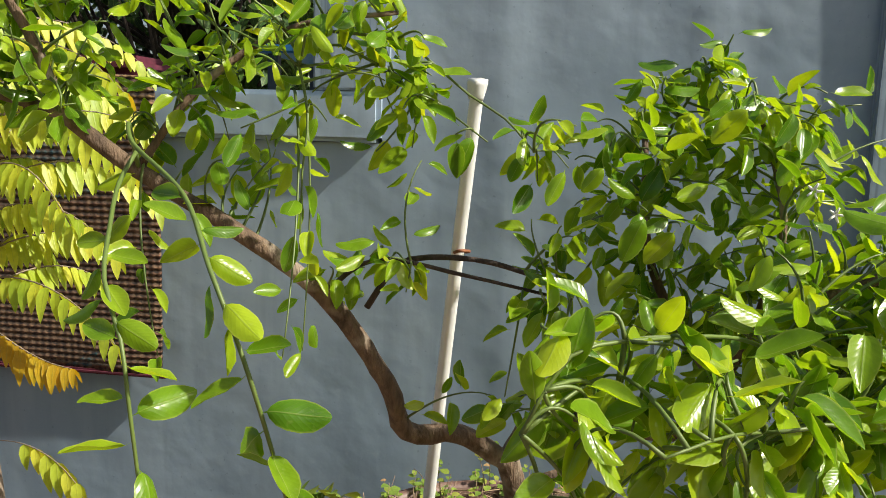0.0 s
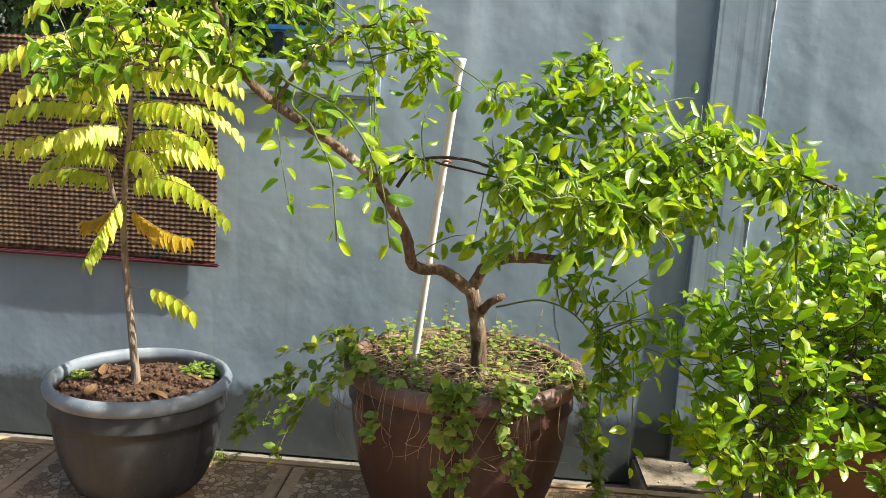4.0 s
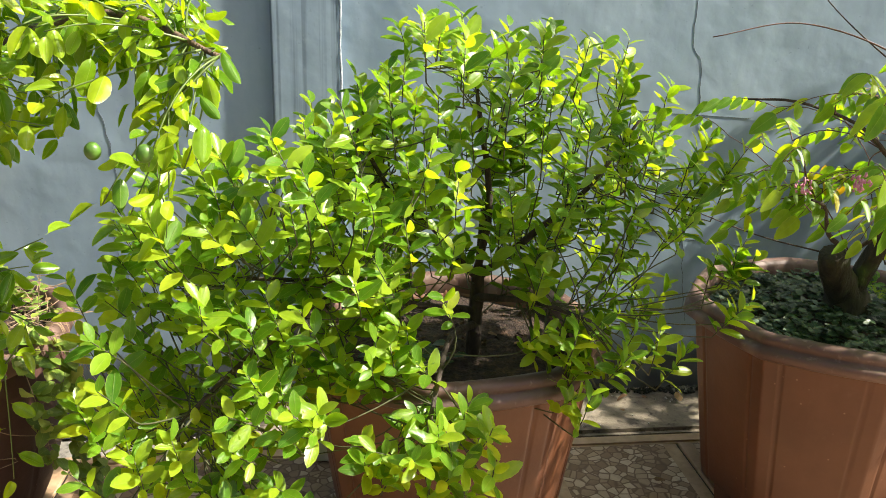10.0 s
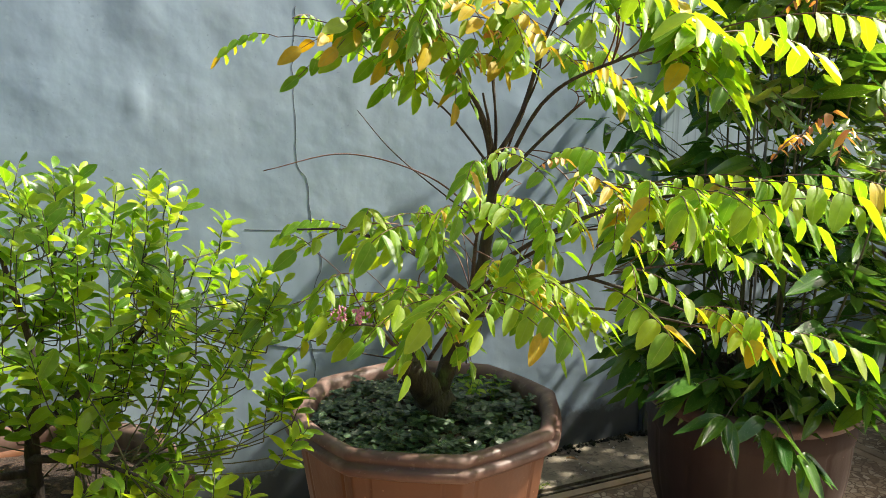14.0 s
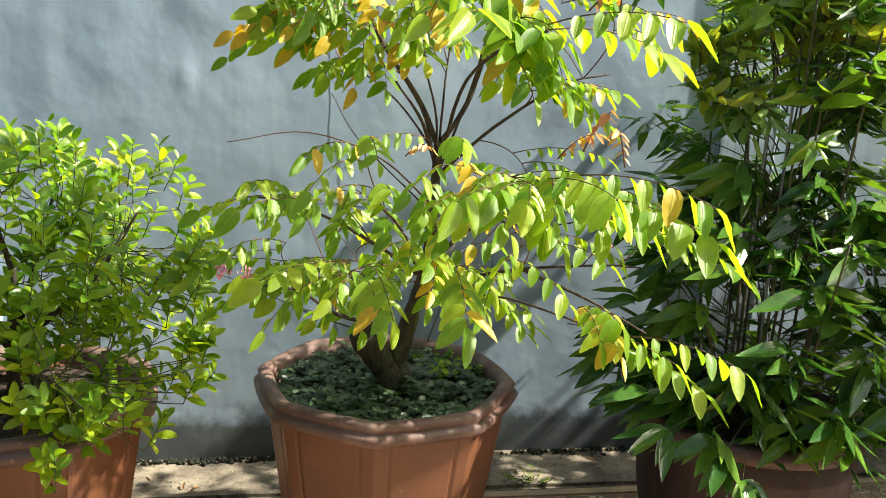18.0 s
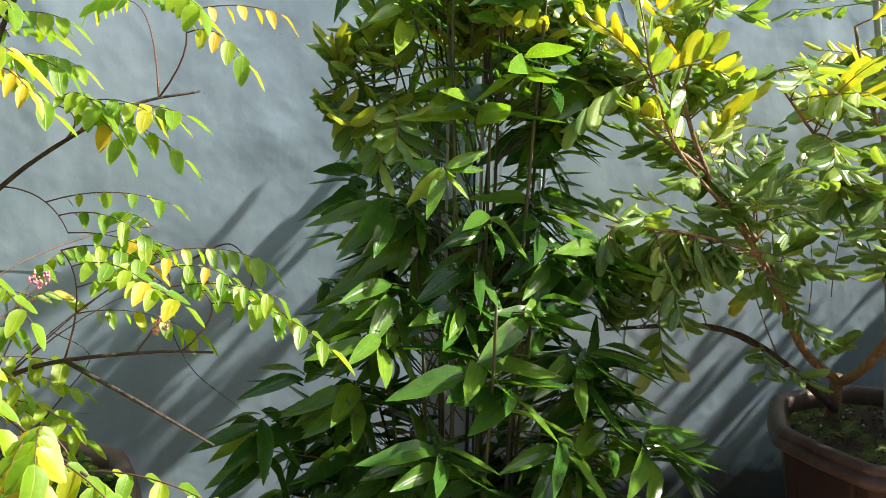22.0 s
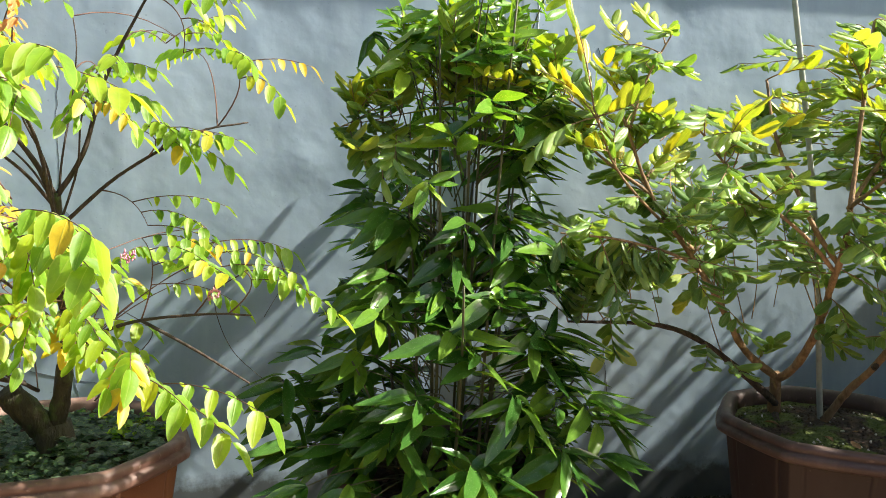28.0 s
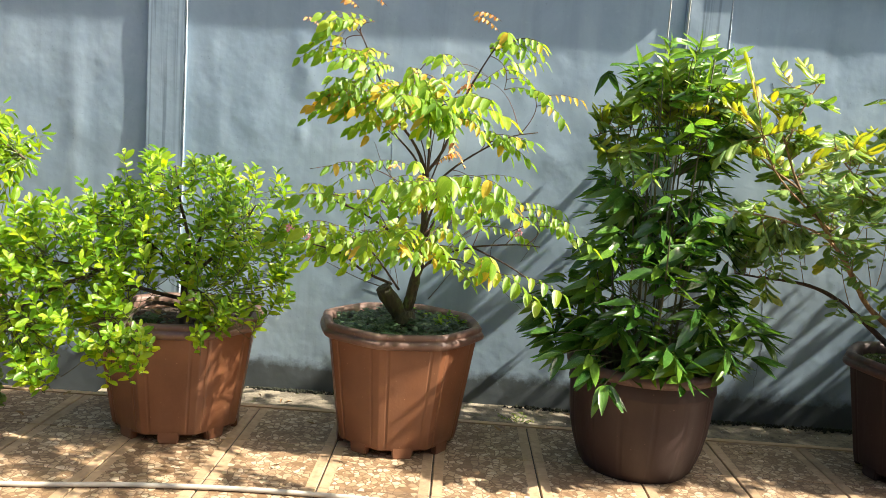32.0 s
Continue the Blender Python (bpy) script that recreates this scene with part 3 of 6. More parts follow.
crack(wall_right, [(3.72, 0.75), (3.70, 0.55), (3.72, 0.40), (3.70, 0.15)])
crack(wall_right, [(3.62, 1.62), (3.66, 1.50), (3.65, 1.30)])



# Unseen end wall, added to keep sun off the tub and lower wall.
shade_wall_east = setting(grid_wall("shade_wall_east", 2.0, 4.7, 0, -0.14, 2.3, 0.16, PLASTER, 0.06), "unseen grey-blue end wall added to shade the right end", "wall")
shade_wall_east.matrix_basis = pose(6.32, 4.0, 0, 0, 0, -90)
# Unseen wall behind the camera, added to reduce sky light on the plants.
shade_wall_south = setting(part("shade_wall_south", box("shade_wall_south", -8, 11, -4.62, -4.4, -0.15, 3.3, CREAM, 0.01)), "unseen warm grey wall added behind the camera to cut sky light", "wall")
ground = setting(part("ground", box("ground", -300, 300, -300, 300, -0.4, -0.15, GROUND, 0)), "bare concrete yard ground", "ground")
gutter = setting(part("gutter", box("gutter", 0.55, 6.3, TILE_EDGE + 0.075, WALL_Y + 0.02, -0.16, -0.03, GUTTER, 0.012)), "stained concrete kerb strip along the wall foot", "gutter")
floor = setting(part("floor", box("floor", -4.23, 7.37, -3.99, TILE_EDGE - 0.05, -0.15, -0.006, BED, 0)), "terrace floor of chip-patterned tiles in dark joints", "floor")
part("nosing", box("nosing", -4.23, 7.37, TILE_EDGE - 0.045, TILE_EDGE, -0.12, 0.001, NOSING, 0.006), floor, None, "plain beige edge band")

# ---- pots ----


def octagon(a, soft=0.2):
    s = math.pi / 4
    q = (a + s / 2) % s - s / 2
    return (1 - soft) * 0.962 / math.cos(q) + soft      # flat sides with softened corners


def octagon_pot(name, x, y, rim_r, h, turn, body_mat, rim_mat, label, soil_mat, soil_drop=0.05):
    pot = new(name)
    pot.matrix_basis = pose(x, y, 0, 0, 0, turn)
    tagged(pot, label, "plant pot", "potted plants along the wall")
    r0, r1 = rim_r * 0.73, rim_r * 0.90
    lift = 0.036

    def side(a, z):
        s = math.pi / 4
        q = min((a % s), s - (a % s))
        groove = 0.015 if abs(q - s * 0.36) < 0.008 else 0.0
        return octagon(a) * (1 - groove)

    prof = [(r0 * 0.2, lift), (r0 * 0.985, lift), (r0, lift + 0.008)] + [(r0 + (r1 - r0) * f, lift + (h - 0.07 - lift) * f) for f in (0.08, 0.35, 0.65, 0.9, 1.0)]
    prof += [(r1 * 1.002, h - 0.05), (r1 * 0.96, h - 0.04), (r1 * 0.93, h - 0.06), (r1 * 0.88, h - 0.2)]
    body = part("body", lathe("pot_body", prof, body_mat, side, 384), pot)
    a1, a2 = rim_r * 0.905, rim_r
    rim = [(a1 - 0.004, h - 0.062), (a2 - 0.018, h - 0.060), (a2 - 0.004, h - 0.050), (a2, h - 0.040), (a2 - 0.004, h - 0.030), (a2 - 0.017, h - 0.026),
           (a2 - 0.012, h - 0.020), (a2 - 0.010, h - 0.010), (a2 - 0.016, h - 0.002), (a2 - 0.028, h), (a2 - 0.042, h - 0.004), (a2 - 0.050, h - 0.014), (a2 - 0.052, h - 0.05), (a1 - 0.01, h - 0.066)]
    part("rim", lathe("pot_rim", rim, rim_mat, lambda a, z: octagon(a, 0.35), 128, True), pot, None, "double rolled rim with sun-faded top")
    bm = bmesh.new()
    bmesh.ops.create_cube(bm, size=1)
    for v in bm.verts:
        wide = 0.088 if v.co.z > 0 else 0.074
        v.co = Vector((v.co.x * 0.03, v.co.y * wide, v.co.z * 0.05 + 0.0251))
    bmesh.ops.bevel(bm, geom=bm.edges[:], offset=0.005, segments=2, affect="EDGES")
    foot = from_bm(bm, "pot_foot", body_mat)
    for k in range(8):
        a = math.pi / 4 * k
        part("foot", foot, body, Matrix.Rotation(a, 4, "Z") @ Matrix.Translation((r0 * 0.975 - 0.016, 0, 0)))
    soil_part(pot, rim_r - 0.05, h - soil_drop, soil_mat, lambda a, z: octagon(a, 0.35))
    return pot


def soil_part(pot, r, z, mat, fn=None):
    verts, faces, n = [(0, 0, z + 0.02)], [], 40
    rings = 9
    for i in range(1, rings + 1):
        for k in range(n):
            a = 2 * math.pi * k / n
            q = r * i / rings * (fn(a, 0) if fn else 1)
            v = Vector((q * math.cos(a), q * math.sin(a), 0))
            v.z = z + 0.02 * (1 - (i / rings) ** 2) + 0.012 * noise.noise(v * 14 + Vector((z * 9, 0, 0)))
            verts.append(v)
    for k in range(n):
        faces.append((0, 1 + k, 1 + (k + 1) % n))
    for i in range(rings - 1):
        for k in range(n):
            a, b = 1 + i * n + k, 1 + i * n + (k + 1) % n
            faces.append((a, a + n, b + n, b))
    return part("soil", mesh("soil", verts, faces, [mat]), pot)


def round_pot(name, x, y, rim_r, h, base_f, body_mat, rim_mat, label, soil_mat, rim_h=0.05, ribs=16, soil_drop=0.05, belly=0.04):
    pot = new(name)
    pot.matrix_basis = pose(x, y, 0, 0, 0, 11)
    tagged(pot, label, "plant pot", "potted plants along the wall")
    r0, r1 = rim_r * base_f, rim_r * 0.93
    top = h - rim_h

    def rib(a, z):
        q = (a * ribs / (2 * math.pi)) % 1
        deep = 0.011 if 0.0 < q < 0.07 else 0.0
        if z > top - 0.055 or z < 0.02:
            deep = 0.0
        return 1 - deep

    prof = [(r0 * 0.2, 0.0), (r0 * 0.97, 0.0), (r0, 0.01)]
    for f in (0.06, 0.15, 0.28, 0.42, 0.56, 0.7, 0.82):
        prof.append((r0 + (r1 - r0) * f + rim_r * belly * 2.2 * math.sin(math.pi * f ** 0.8), top * f))
    prof += [(r1 * 1.0 + rim_r * belly * 0.5, top - 0.057), (r1 * 1.0 + rim_r * belly * 0.45, top - 0.05), (r1, top), (r1 * 0.96, h - 0.02), (r1 * 0.9, h - 0.2)]
    part("body", lathe("pot_body", prof, body_mat, rib, 224), pot)
    a2, w = rim_r, rim_r * 0.085
    rim = [(r1 - 0.008, top - 0.004), (a2 - 0.012, top - 0.002), (a2 - 0.002, top + rim_h * 0.25), (a2, top + rim_h * 0.55), (a2 - 0.008, h - 0.006), (a2 - 0.018, h), (a2 - w, h - 0.002), (a2 - w - 0.008, h - 0.012), (a2 - w - 0.010, top - 0.01)]
    part("rim", lathe("pot_rim", rim, rim_mat, None, 96, True), pot, None, "thick rolled rim")
    soil_part(pot, rim_r * 0.9, h - soil_drop, soil_mat)
    return pot


pot_black = round_pot("round_pot", -1.07, 1.43, 0.275, 0.35, 0.66, POT_BLACK, RIM_GREY, "weathered black ribbed plastic pot with a grey rim", SOIL_RED, 0.045, 20)
pot_lime = round_pot("round_pot", -0.085, 1.42, 0.35, 0.475, 0.66, POT_MID, RIM_BROWN, "brown round plastic pot overgrown with creeper", SOIL, 0.05, 12)
pot_bush = octagon_pot("octagonal_pot", 1.09, 1.34, 0.345, 0.495, 10, POT_TAN, RIM_BROWN, "tan-brown octagonal plastic pot on short feet", SOIL, 0.06)
pot_star = octagon_pot("octagonal_pot", 1.997, 1.355, 0.337, 0.515, 12, POT_TAN, RIM_BROWN, "chestnut-brown octagonal plastic pot on short feet", SOIL, 0.055)
pot_drac = round_pot("round_pot", 2.98, 1.27, 0.304, 0.443, 0.70, POT_BROWN, RIM_DARK, "dark brown round ribbed plastic pot", SOIL, 0.045, 14)
pot_olive = octagon_pot("octagonal_pot", 4.185, 1.36, 0.345, 0.497, 12, POT_BROWN, RIM_DARK, "dark brown octagonal plastic pot with mossy soil", SOIL_MOSS, 0.05)

# ---- foliage helpers ----


def blade(width, power=0.9, fold=0.25, droop=0.25, rows=6, skew=0.75, wave=0.0, stalk=0.0, full=False):
    """A leaf of unit length along x, as arrays of places and uv, and faces.

    fold lifts the edges, droop bends the tip down, wave ripples the margin, stalk is the petiole's share; full adds a curved cross section.
    """
    cols = (-1.0, -0.55, 0.0, 0.55, 1.0) if full else (-1.0, 0.0, 1.0)
    n, vs, uv, fs = len(cols), [], [], []
    stops = [0.5 - 0.5 * math.cos(math.pi * i / rows) for i in range(rows + 1)]
    us = ([0.0] if stalk else []) + [stalk + (1 - stalk) * v for v in stops]
    for i, u in enumerate(us):
        v = max(0.0, (u - stalk) / (1 - stalk))
        w = width * max(0.0, math.sin(math.pi * v ** skew)) ** power
        if stalk:
            w = max(w, 0.03)
        zc = -droop * u * u + (0.10 * droop * math.sin(7 * u) if full else 0)
        if i in (0, len(us) - 1):
            vs.append((u, 0, zc)), uv.append((v, 0.5))
            continue
        k = wave * math.sin(u * 11)
        for s in cols:
            lift = abs(s) ** (1.5 if full else 1.0)
            vs.append((u, s * w * 0.5 * math.cos(fold), zc + lift * w * 0.5 * math.sin(fold) + s * k * w))
            uv.append((v, 0.5 + 0.5 * s))
    for i in range(len(us) - 1):
        b = 1 + n * (i - 1)
        for j in range(n - 1):
            if i == 0:
                fs.append((0, j + 2, j + 1))
            elif i == len(us) - 2:
                fs.append((b + j, b + j + 1, len(vs) - 1))
            else:
                fs.append((b + j, b + j + 1, b + j + 1 + n, b + j + n))
    return np.array(vs, dtype=np.float64), np.array(uv), fs


def rolled(width, curl=1.3, power=0.36, droop=0.1, rows=8, stalk=0.05, quilt=0.05, skew=1.0):
    """A puffed leaf of unit length along x whose margins curl under; quilt swells it between the side veins."""
    cols = [-1 + j / 3 for j in range(7)]
    n, vs, uv, fs = len(cols), [(0, 0, 0)], [(0, 0.5)], []
    for i in range(rows + 1):
        v = 0.5 - 0.5 * math.cos(math.pi * (i + 0.35) / (rows + 0.7))
        u = stalk + (1 - stalk) * v
        w = width * max(0.03, math.sin(math.pi * v ** skew)) ** power
        rad = w / (2 * curl) * (1 + quilt * (-1) ** i)
        for s in cols:
            vs.append((u, rad * math.sin(s * curl), rad * (math.cos(s * curl) - 1) - 0.25 * rad * (1 - abs(s)) ** 3 - droop * u * u))
            uv.append((v, 0.5 + 0.5 * s))
    for j in range(n - 1):
        fs.append((0, j + 2, j + 1))
    for i in range(rows):
        b = 1 + n * i
        for j in range(n - 1):
            fs.append((b + j, b + j + 1, b + j + 1 + n, b + j + n))
    return np.array(vs, dtype=np.float64), np.array(uv), fs


def frame_of(p, d, up, size):
    """A leaf's pose: at p, along d, its face towards up, of that length."""
    d = Vector(d).normalized()
    z = Vector(up) - d * Vector(up).dot(d)
    if z.length < 1e-4:
        z = d.orthogonal()
    z.normalize()
    y = z.cross(d)
    m = Matrix(((d.x, y.x, z.x, p[0]), (d.y, y.y, z.y, p[1]), (d.z, y.z, z.z, p[2]), (0, 0, 0, 1)))
    return m @ Matrix.Diagonal((size, size, size, 1))


class Foliage:
    """Leaves and twigs of one plant, gathered and then linked: the leaves towards the walk singly, the rest joined."""

    def __init__(self, blades, mats):
        self.blades, self.mats = blades, mats
        self.leaves, self.twigs = [], ([], [])

    def leaf(self, p, d, up, size, kind=0):
        self.leaves.append((rng.randrange(len(self.blades)), kind, frame_of(p, d, up, size)))

    def link(self, parent, single, twig_mat, name="leaf", crown="foliage", label=""):
        inv = parent.matrix_basis.inverted()
        order = sorted(self.leaves, key=lambda l: l[2].translation.y + 0.25 * rng.random())
        data = {}
        for b, kind, m in order[:single]:
            if (b, kind) not in data:
                v, uv, f = self.blades[b]
                data[b, kind] = mesh(name, v, f, [self.mats[kind]], True, uv)
            part(name, data[b, kind], parent, inv @ m)
        if order[single:]:
            vs, uvs, fs, slots, n = [], [], [], [], 0
            for b, kind, m in order[single:]:
                v, uv, f = self.blades[b]
                a = np.array(inv @ m)
                vs.append(v @ a[:3, :3].T + a[:3, 3])
                uvs.append(uv)
                fs += [tuple(i + n for i in q) for q in f]
                slots += [kind] * len(f)
                n += len(v)
            ob = part(crown, mesh(crown, np.concatenate(vs).tolist(), fs, self.mats, True, np.concatenate(uvs), slots), parent, None, label)
            ob["kind"] = "stuff"
        if self.twigs[0]:
            inv3 = inv.translation
            ob = part("twigwork", mesh("twigwork", [v + inv3 for v in self.twigs[0]], self.twigs[1], [twig_mat]), parent)
            ob["kind"] = "stuff"


def ball():
    while True:
        v = Vector((rng.uniform(-1, 1), rng.uniform(-1, 1), rng.uniform(-1, 1)))
        if v.length < 1:
            return v


def sprig(start, tip, sag, n=9):
    """Points of a twig from start to tip, arched by sag."""
    a, b = Vector(start), Vector(tip)
    mid = (a + b) / 2 + Vector((rng.uniform(-0.03, 0.03), rng.uniform(-0.03, 0.03), sag))
    return [(1 - t) ** 2 * a + 2 * t * (1 - t) * mid + t * t * b for t in (i / (n - 1) for i in range(n))]


def nearest(skeleton, p, spread=0.06):
    """A point on the limbs near p, a little towards the root."""
    best = min(skeleton, key=lambda q: (q - p).length + spread * rng.random() * 3 + max(0.0, q.z - p.z) * 0.4)
    return best


def limb(parent, name, points, r0, r1, mat, skeleton=None, sides=10, lump=0.25, label=""):
    pts = spline(points, 0.025)
    if skeleton is not None:
        skeleton += pts
    base = parent.matrix_basis.translation
    store = ([], [])
    tube(store, [p - base for p in pts], r0, r1, sides, lump)
    return part(name, mesh(name, *store, [mat]), parent, None, label)


def plant(name, x, y, z, label, category="tree"):
    ob = new(name)
    ob.matrix_basis = pose(x, y, z)
    return tagged(ob, label, category)


UP = Vector((0, 0, 1))

# ---- young frond tree in the black pot ----


def frond_tree():
    t = plant("young_tree", -1.07, 1.41, 0.30, "young slender tree with drooping yellow-green fronds", "tree")
    sk = []
    limb(t, "trunk", [(-1.07, 1.41, 0.30), (-1.085, 1.405, 0.5), (-1.10, 1.40, 0.70), (-1.105, 1.40, 0.86)], 0.013, 0.0095, BARK_GREY, sk, 10, 0.12)
    limb(t, "limb", [(-1.105, 1.40, 0.84), (-1.09, 1.39, 0.98), (-1.07, 1.38, 1.15), (-1.08, 1.38, 1.40)], 0.009, 0.005, BARK_GREY, sk)
    limb(t, "limb", [(-1.103, 1.40, 0.80), (-1.13, 1.38, 0.92), (-1.15, 1.36, 1.05)], 0.008, 0.005, BARK_GREY, sk)
    f = Foliage([blade(0.42, 0.8, 0.2, 0.12, 5, 0.6), blade(0.38, 0.8, 0.3, 0.2, 5, 0.6)], [LEAF_FROND, LEAF_YELLOW])
    for k in range(42):
        g = k / 41
        root = Vector((-1.10 + 0.03 * g, 1.40 - 0.02 * g, 0.87 + 0.60 * g))
        a = k * 2.4 + rng.uniform(-0.3, 0.3)
        old = g < 0.06
        out = Vector((math.cos(a), 0.85 * math.sin(a), 0.0))
        length = rng.uniform(0.24, 0.40) if not old else 0.2
        rise = rng.uniform(0.02, 0.16) if not old else -0.08
        mid = root + out * length * 0.55 + UP * rise
        tip = root + out * length - UP * rng.uniform(0.02, 0.12) + UP * (rise * 0.6)
        pts = [(1 - u) ** 2 * root + 2 * u * (1 - u) * mid + u * u * tip for u in (i / 12 for i in range(13))]
        tube(f.twigs, pts, 0.0022, 0.0010, 4)
        pairs = 14
        kind = 1 if old and rng.random() < 0.7 else 0
        for i in range(2, pairs + 1):
            u = i / pairs
            p = (1 - u) ** 2 * root + 2 * u * (1 - u) * mid + u * u * tip
            for s in (-1, 1):
                side = out.cross(UP) * s
                d = side * rng.uniform(0.35, 0.6) - UP * rng.uniform(0.7, 1.0) + out * 0.25
                f.leaf(p, d, side * 0.8 + UP * 0.5 + out * 0.2, rng.uniform(0.045, 0.068) * (0.75 + 0.35 * math.sin(3.1 * u)), kind)
    # one pale frond low on the stem
    root = Vector((-1.095, 1.40, 0.62))
    tip = root + Vector((0.22, -0.06, -0.04))
    pts = sprig(root, tip, 0.05)
    tube(f.twigs, pts, 0.0015, 0.0008, 4)
    for p in pts[3:]:
        for s in (-1, 1):
            f.leaf(p, Vector((0.3, 0.4 * s, -0.9)), Vector((0.2, s, 0.5)), rng.uniform(0.05, 0.075), 0)
    f.link(t, 220, BARK_GREY, "leaflet")


# ---- lime tree ----


def lime_tree():
    t = plant("lime_tree", -0.04, 1.345, 0.425, "old lime tree with a bent trunk and sparse bright leaves", "tree")
    sk = []
    limb(t, "trunk", [(-0.03, 1.35, 0.42), (-0.039, 1.345, 0.51), (-0.05, 1.335, 0.62), (-0.076, 1.317, 0.72)], 0.024, 0.020, BARK_LIME, sk, 12, 0.2)
    limb(t, "limb", [(-0.07, 1.32, 0.70), (-0.15, 1.27, 0.765), (-0.225, 1.21, 0.785), (-0.25, 1.163, 0.88), (-0.33, 1.10, 1.02), (-0.45, 1.05, 1.12), (-0.56, 1.02, 1.19), (-0.63, 0.97, 1.26)], 0.017, 0.010, BARK_LIME, sk, 10, 0.25)
    limb(t, "limb", [(-0.63, 0.97, 1.26), (-0.66, 0.95, 1.36), (-0.72, 0.9, 1.50)], 0.008, 0.004, BARK_LIME, sk)
    limb(t, "limb", [(-0.63, 0.97, 1.26), (-0.73, 0.95, 1.285), (-0.86, 0.93, 1.26), (-1.0, 0.92, 1.22)], 0.008, 0.004, BARK_LIME, sk)
    limb(t, "limb", [(-0.56, 1.02, 1.19), (-0.48, 1.04, 1.30), (-0.36, 1.06, 1.38), (-0.22, 1.06, 1.40)], 0.006, 0.003, BARK_LIME, sk)
    limb(t, "limb", [(-0.33, 1.10, 1.02), (-0.25, 1.09, 1.075), (-0.12, 1.08, 1.06), (0.0, 1.07, 1.04)], 0.004, 0.002, BARK_DARK, sk)
    limb(t, "limb", [(-0.07, 1.32, 0.71), (-0.03, 1.28, 0.79), (0.06, 1.2, 0.83), (0.17, 1.12, 0.85), (0.21, 1.09, 0.93), (0.25, 1.07, 1.02)], 0.016, 0.010, BARK_LIME, sk)
    limb(t, "limb", [(0.25, 1.07, 1.02), (0.40, 1.03, 1.10), (0.55, 0.96, 1.13), (0.70, 0.86, 1.08)], 0.008, 0.004, BARK_LIME, sk)
    limb(t, "limb", [(0.21, 1.09, 0.93), (0.12, 1.1, 1.08), (0.10, 1.1, 1.25)], 0.008, 0.004, BARK_LIME, sk)
    limb(t, "limb", [(0.25, 1.07, 1.02), (0.28, 1.1, 1.15), (0.24, 1.12, 1.30)], 0.006, 0.003, BARK_LIME, sk)
    limb(t, "stub", [(-0.05, 1.335, 0.62), (-0.02, 1.31, 0.675), (0.02, 1.30, 0.70)], 0.014, 0.010, BARK_LIME)
    limb(t, "shoot", [(0.0, 1.25, 0.68), (0.12, 1.1, 0.74), (0.22, 0.98, 0.70), (0.30, 0.93, 0.5)], 0.003, 0.0015, TWIG_GREEN, sk, 6, 0)
    # arching and hanging green wood
    for pts, r in ((((-0.555, 1.015, 1.195), (-0.53, 0.95, 1.25), (-0.47, 0.85, 1.23), (-0.35, 0.72, 1.19), (-0.28, 0.62, 1.14), (-0.25, 0.60, 1.09), (-0.23, 0.60, 1.03), (-0.22, 0.64, 0.93)), 0.0031),
                   (((-0.47, 0.86, 1.225), (-0.46, 0.80, 1.19), (-0.39, 0.66, 1.16), (-0.36, 0.60, 1.13), (-0.33, 0.57, 1.09), (-0.32, 0.56, 1.05), (-0.31, 0.56, 0.95)), 0.0026)):
        limb(t, "shoot", pts, r, r * 0.55, TWIG_GREEN, None, 8, 0.1)
    for pts, r in ((((-0.36, 1.06, 1.38), (-0.23, 1.10, 1.37), (-0.18, 1.10, 1.34), (-0.13, 1.10, 1.30), (-0.08, 1.08, 1.27), (-0.04, 1.05, 1.23)), 0.0026),
                   (((-0.30, 1.08, 1.36), (-0.20, 1.12, 1.31), (-0.16, 1.10, 1.28), (-0.10, 1.06, 1.24)), 0.0022), (((-0.36, 1.06, 1.37), (-0.32, 1.0, 1.27), (-0.32, 0.98, 1.20), (-0.32, 0.97, 1.10)), 0.0022),
                   (((0.24, 1.07, 1.02), (0.26, 0.92, 1.04), (0.22, 0.80, 1.05), (0.15, 0.70, 1.09), (0.07, 0.60, 1.11), (0.01, 0.54, 1.11), (-0.02, 0.52, 1.06)), 0.0028),
                   (((0.26, 0.92, 1.04), (0.24, 0.74, 1.0), (0.19, 0.65, 1.03), (0.12, 0.55, 1.06), (0.07, 0.50, 1.06)), 0.0022), (((0.10, 1.1, 1.15), (0.14, 1.18, 1.26), (0.20, 1.21, 1.36)), 0.003)):
        limb(t, "shoot", pts, r, r * 0.5, TWIG_GREEN, sk, 6, 0.1)
    limb(t, "limb", [(-0.27, 1.12, 1.0), (-0.23, 1.12, 1.06), (-0.18, 1.10, 1.08), (-0.09, 1.08, 1.08), (0.02, 1.07, 1.05)], 0.005, 0.0025, BARK_DARK, sk)
    f = Foliage([blade(0.54, 0.66, 0.55, 0.30, 8, 0.84, 0.03, 0.13, True), blade(0.58, 0.62, -0.4, 0.45, 8, 0.86, 0.05, 0.12, True), blade(0.52, 0.68, 0.8, 0.15, 8, 0.84, 0.04, 0.15, True), blade(0.52, 0.64, 0.45, -0.22, 8, 0.82, 0.05, 0.13, True), blade(0.48, 0.66, -0.6, 0.35, 8, 0.84, 0.04, 0.14, True)], [LEAF_LIME])
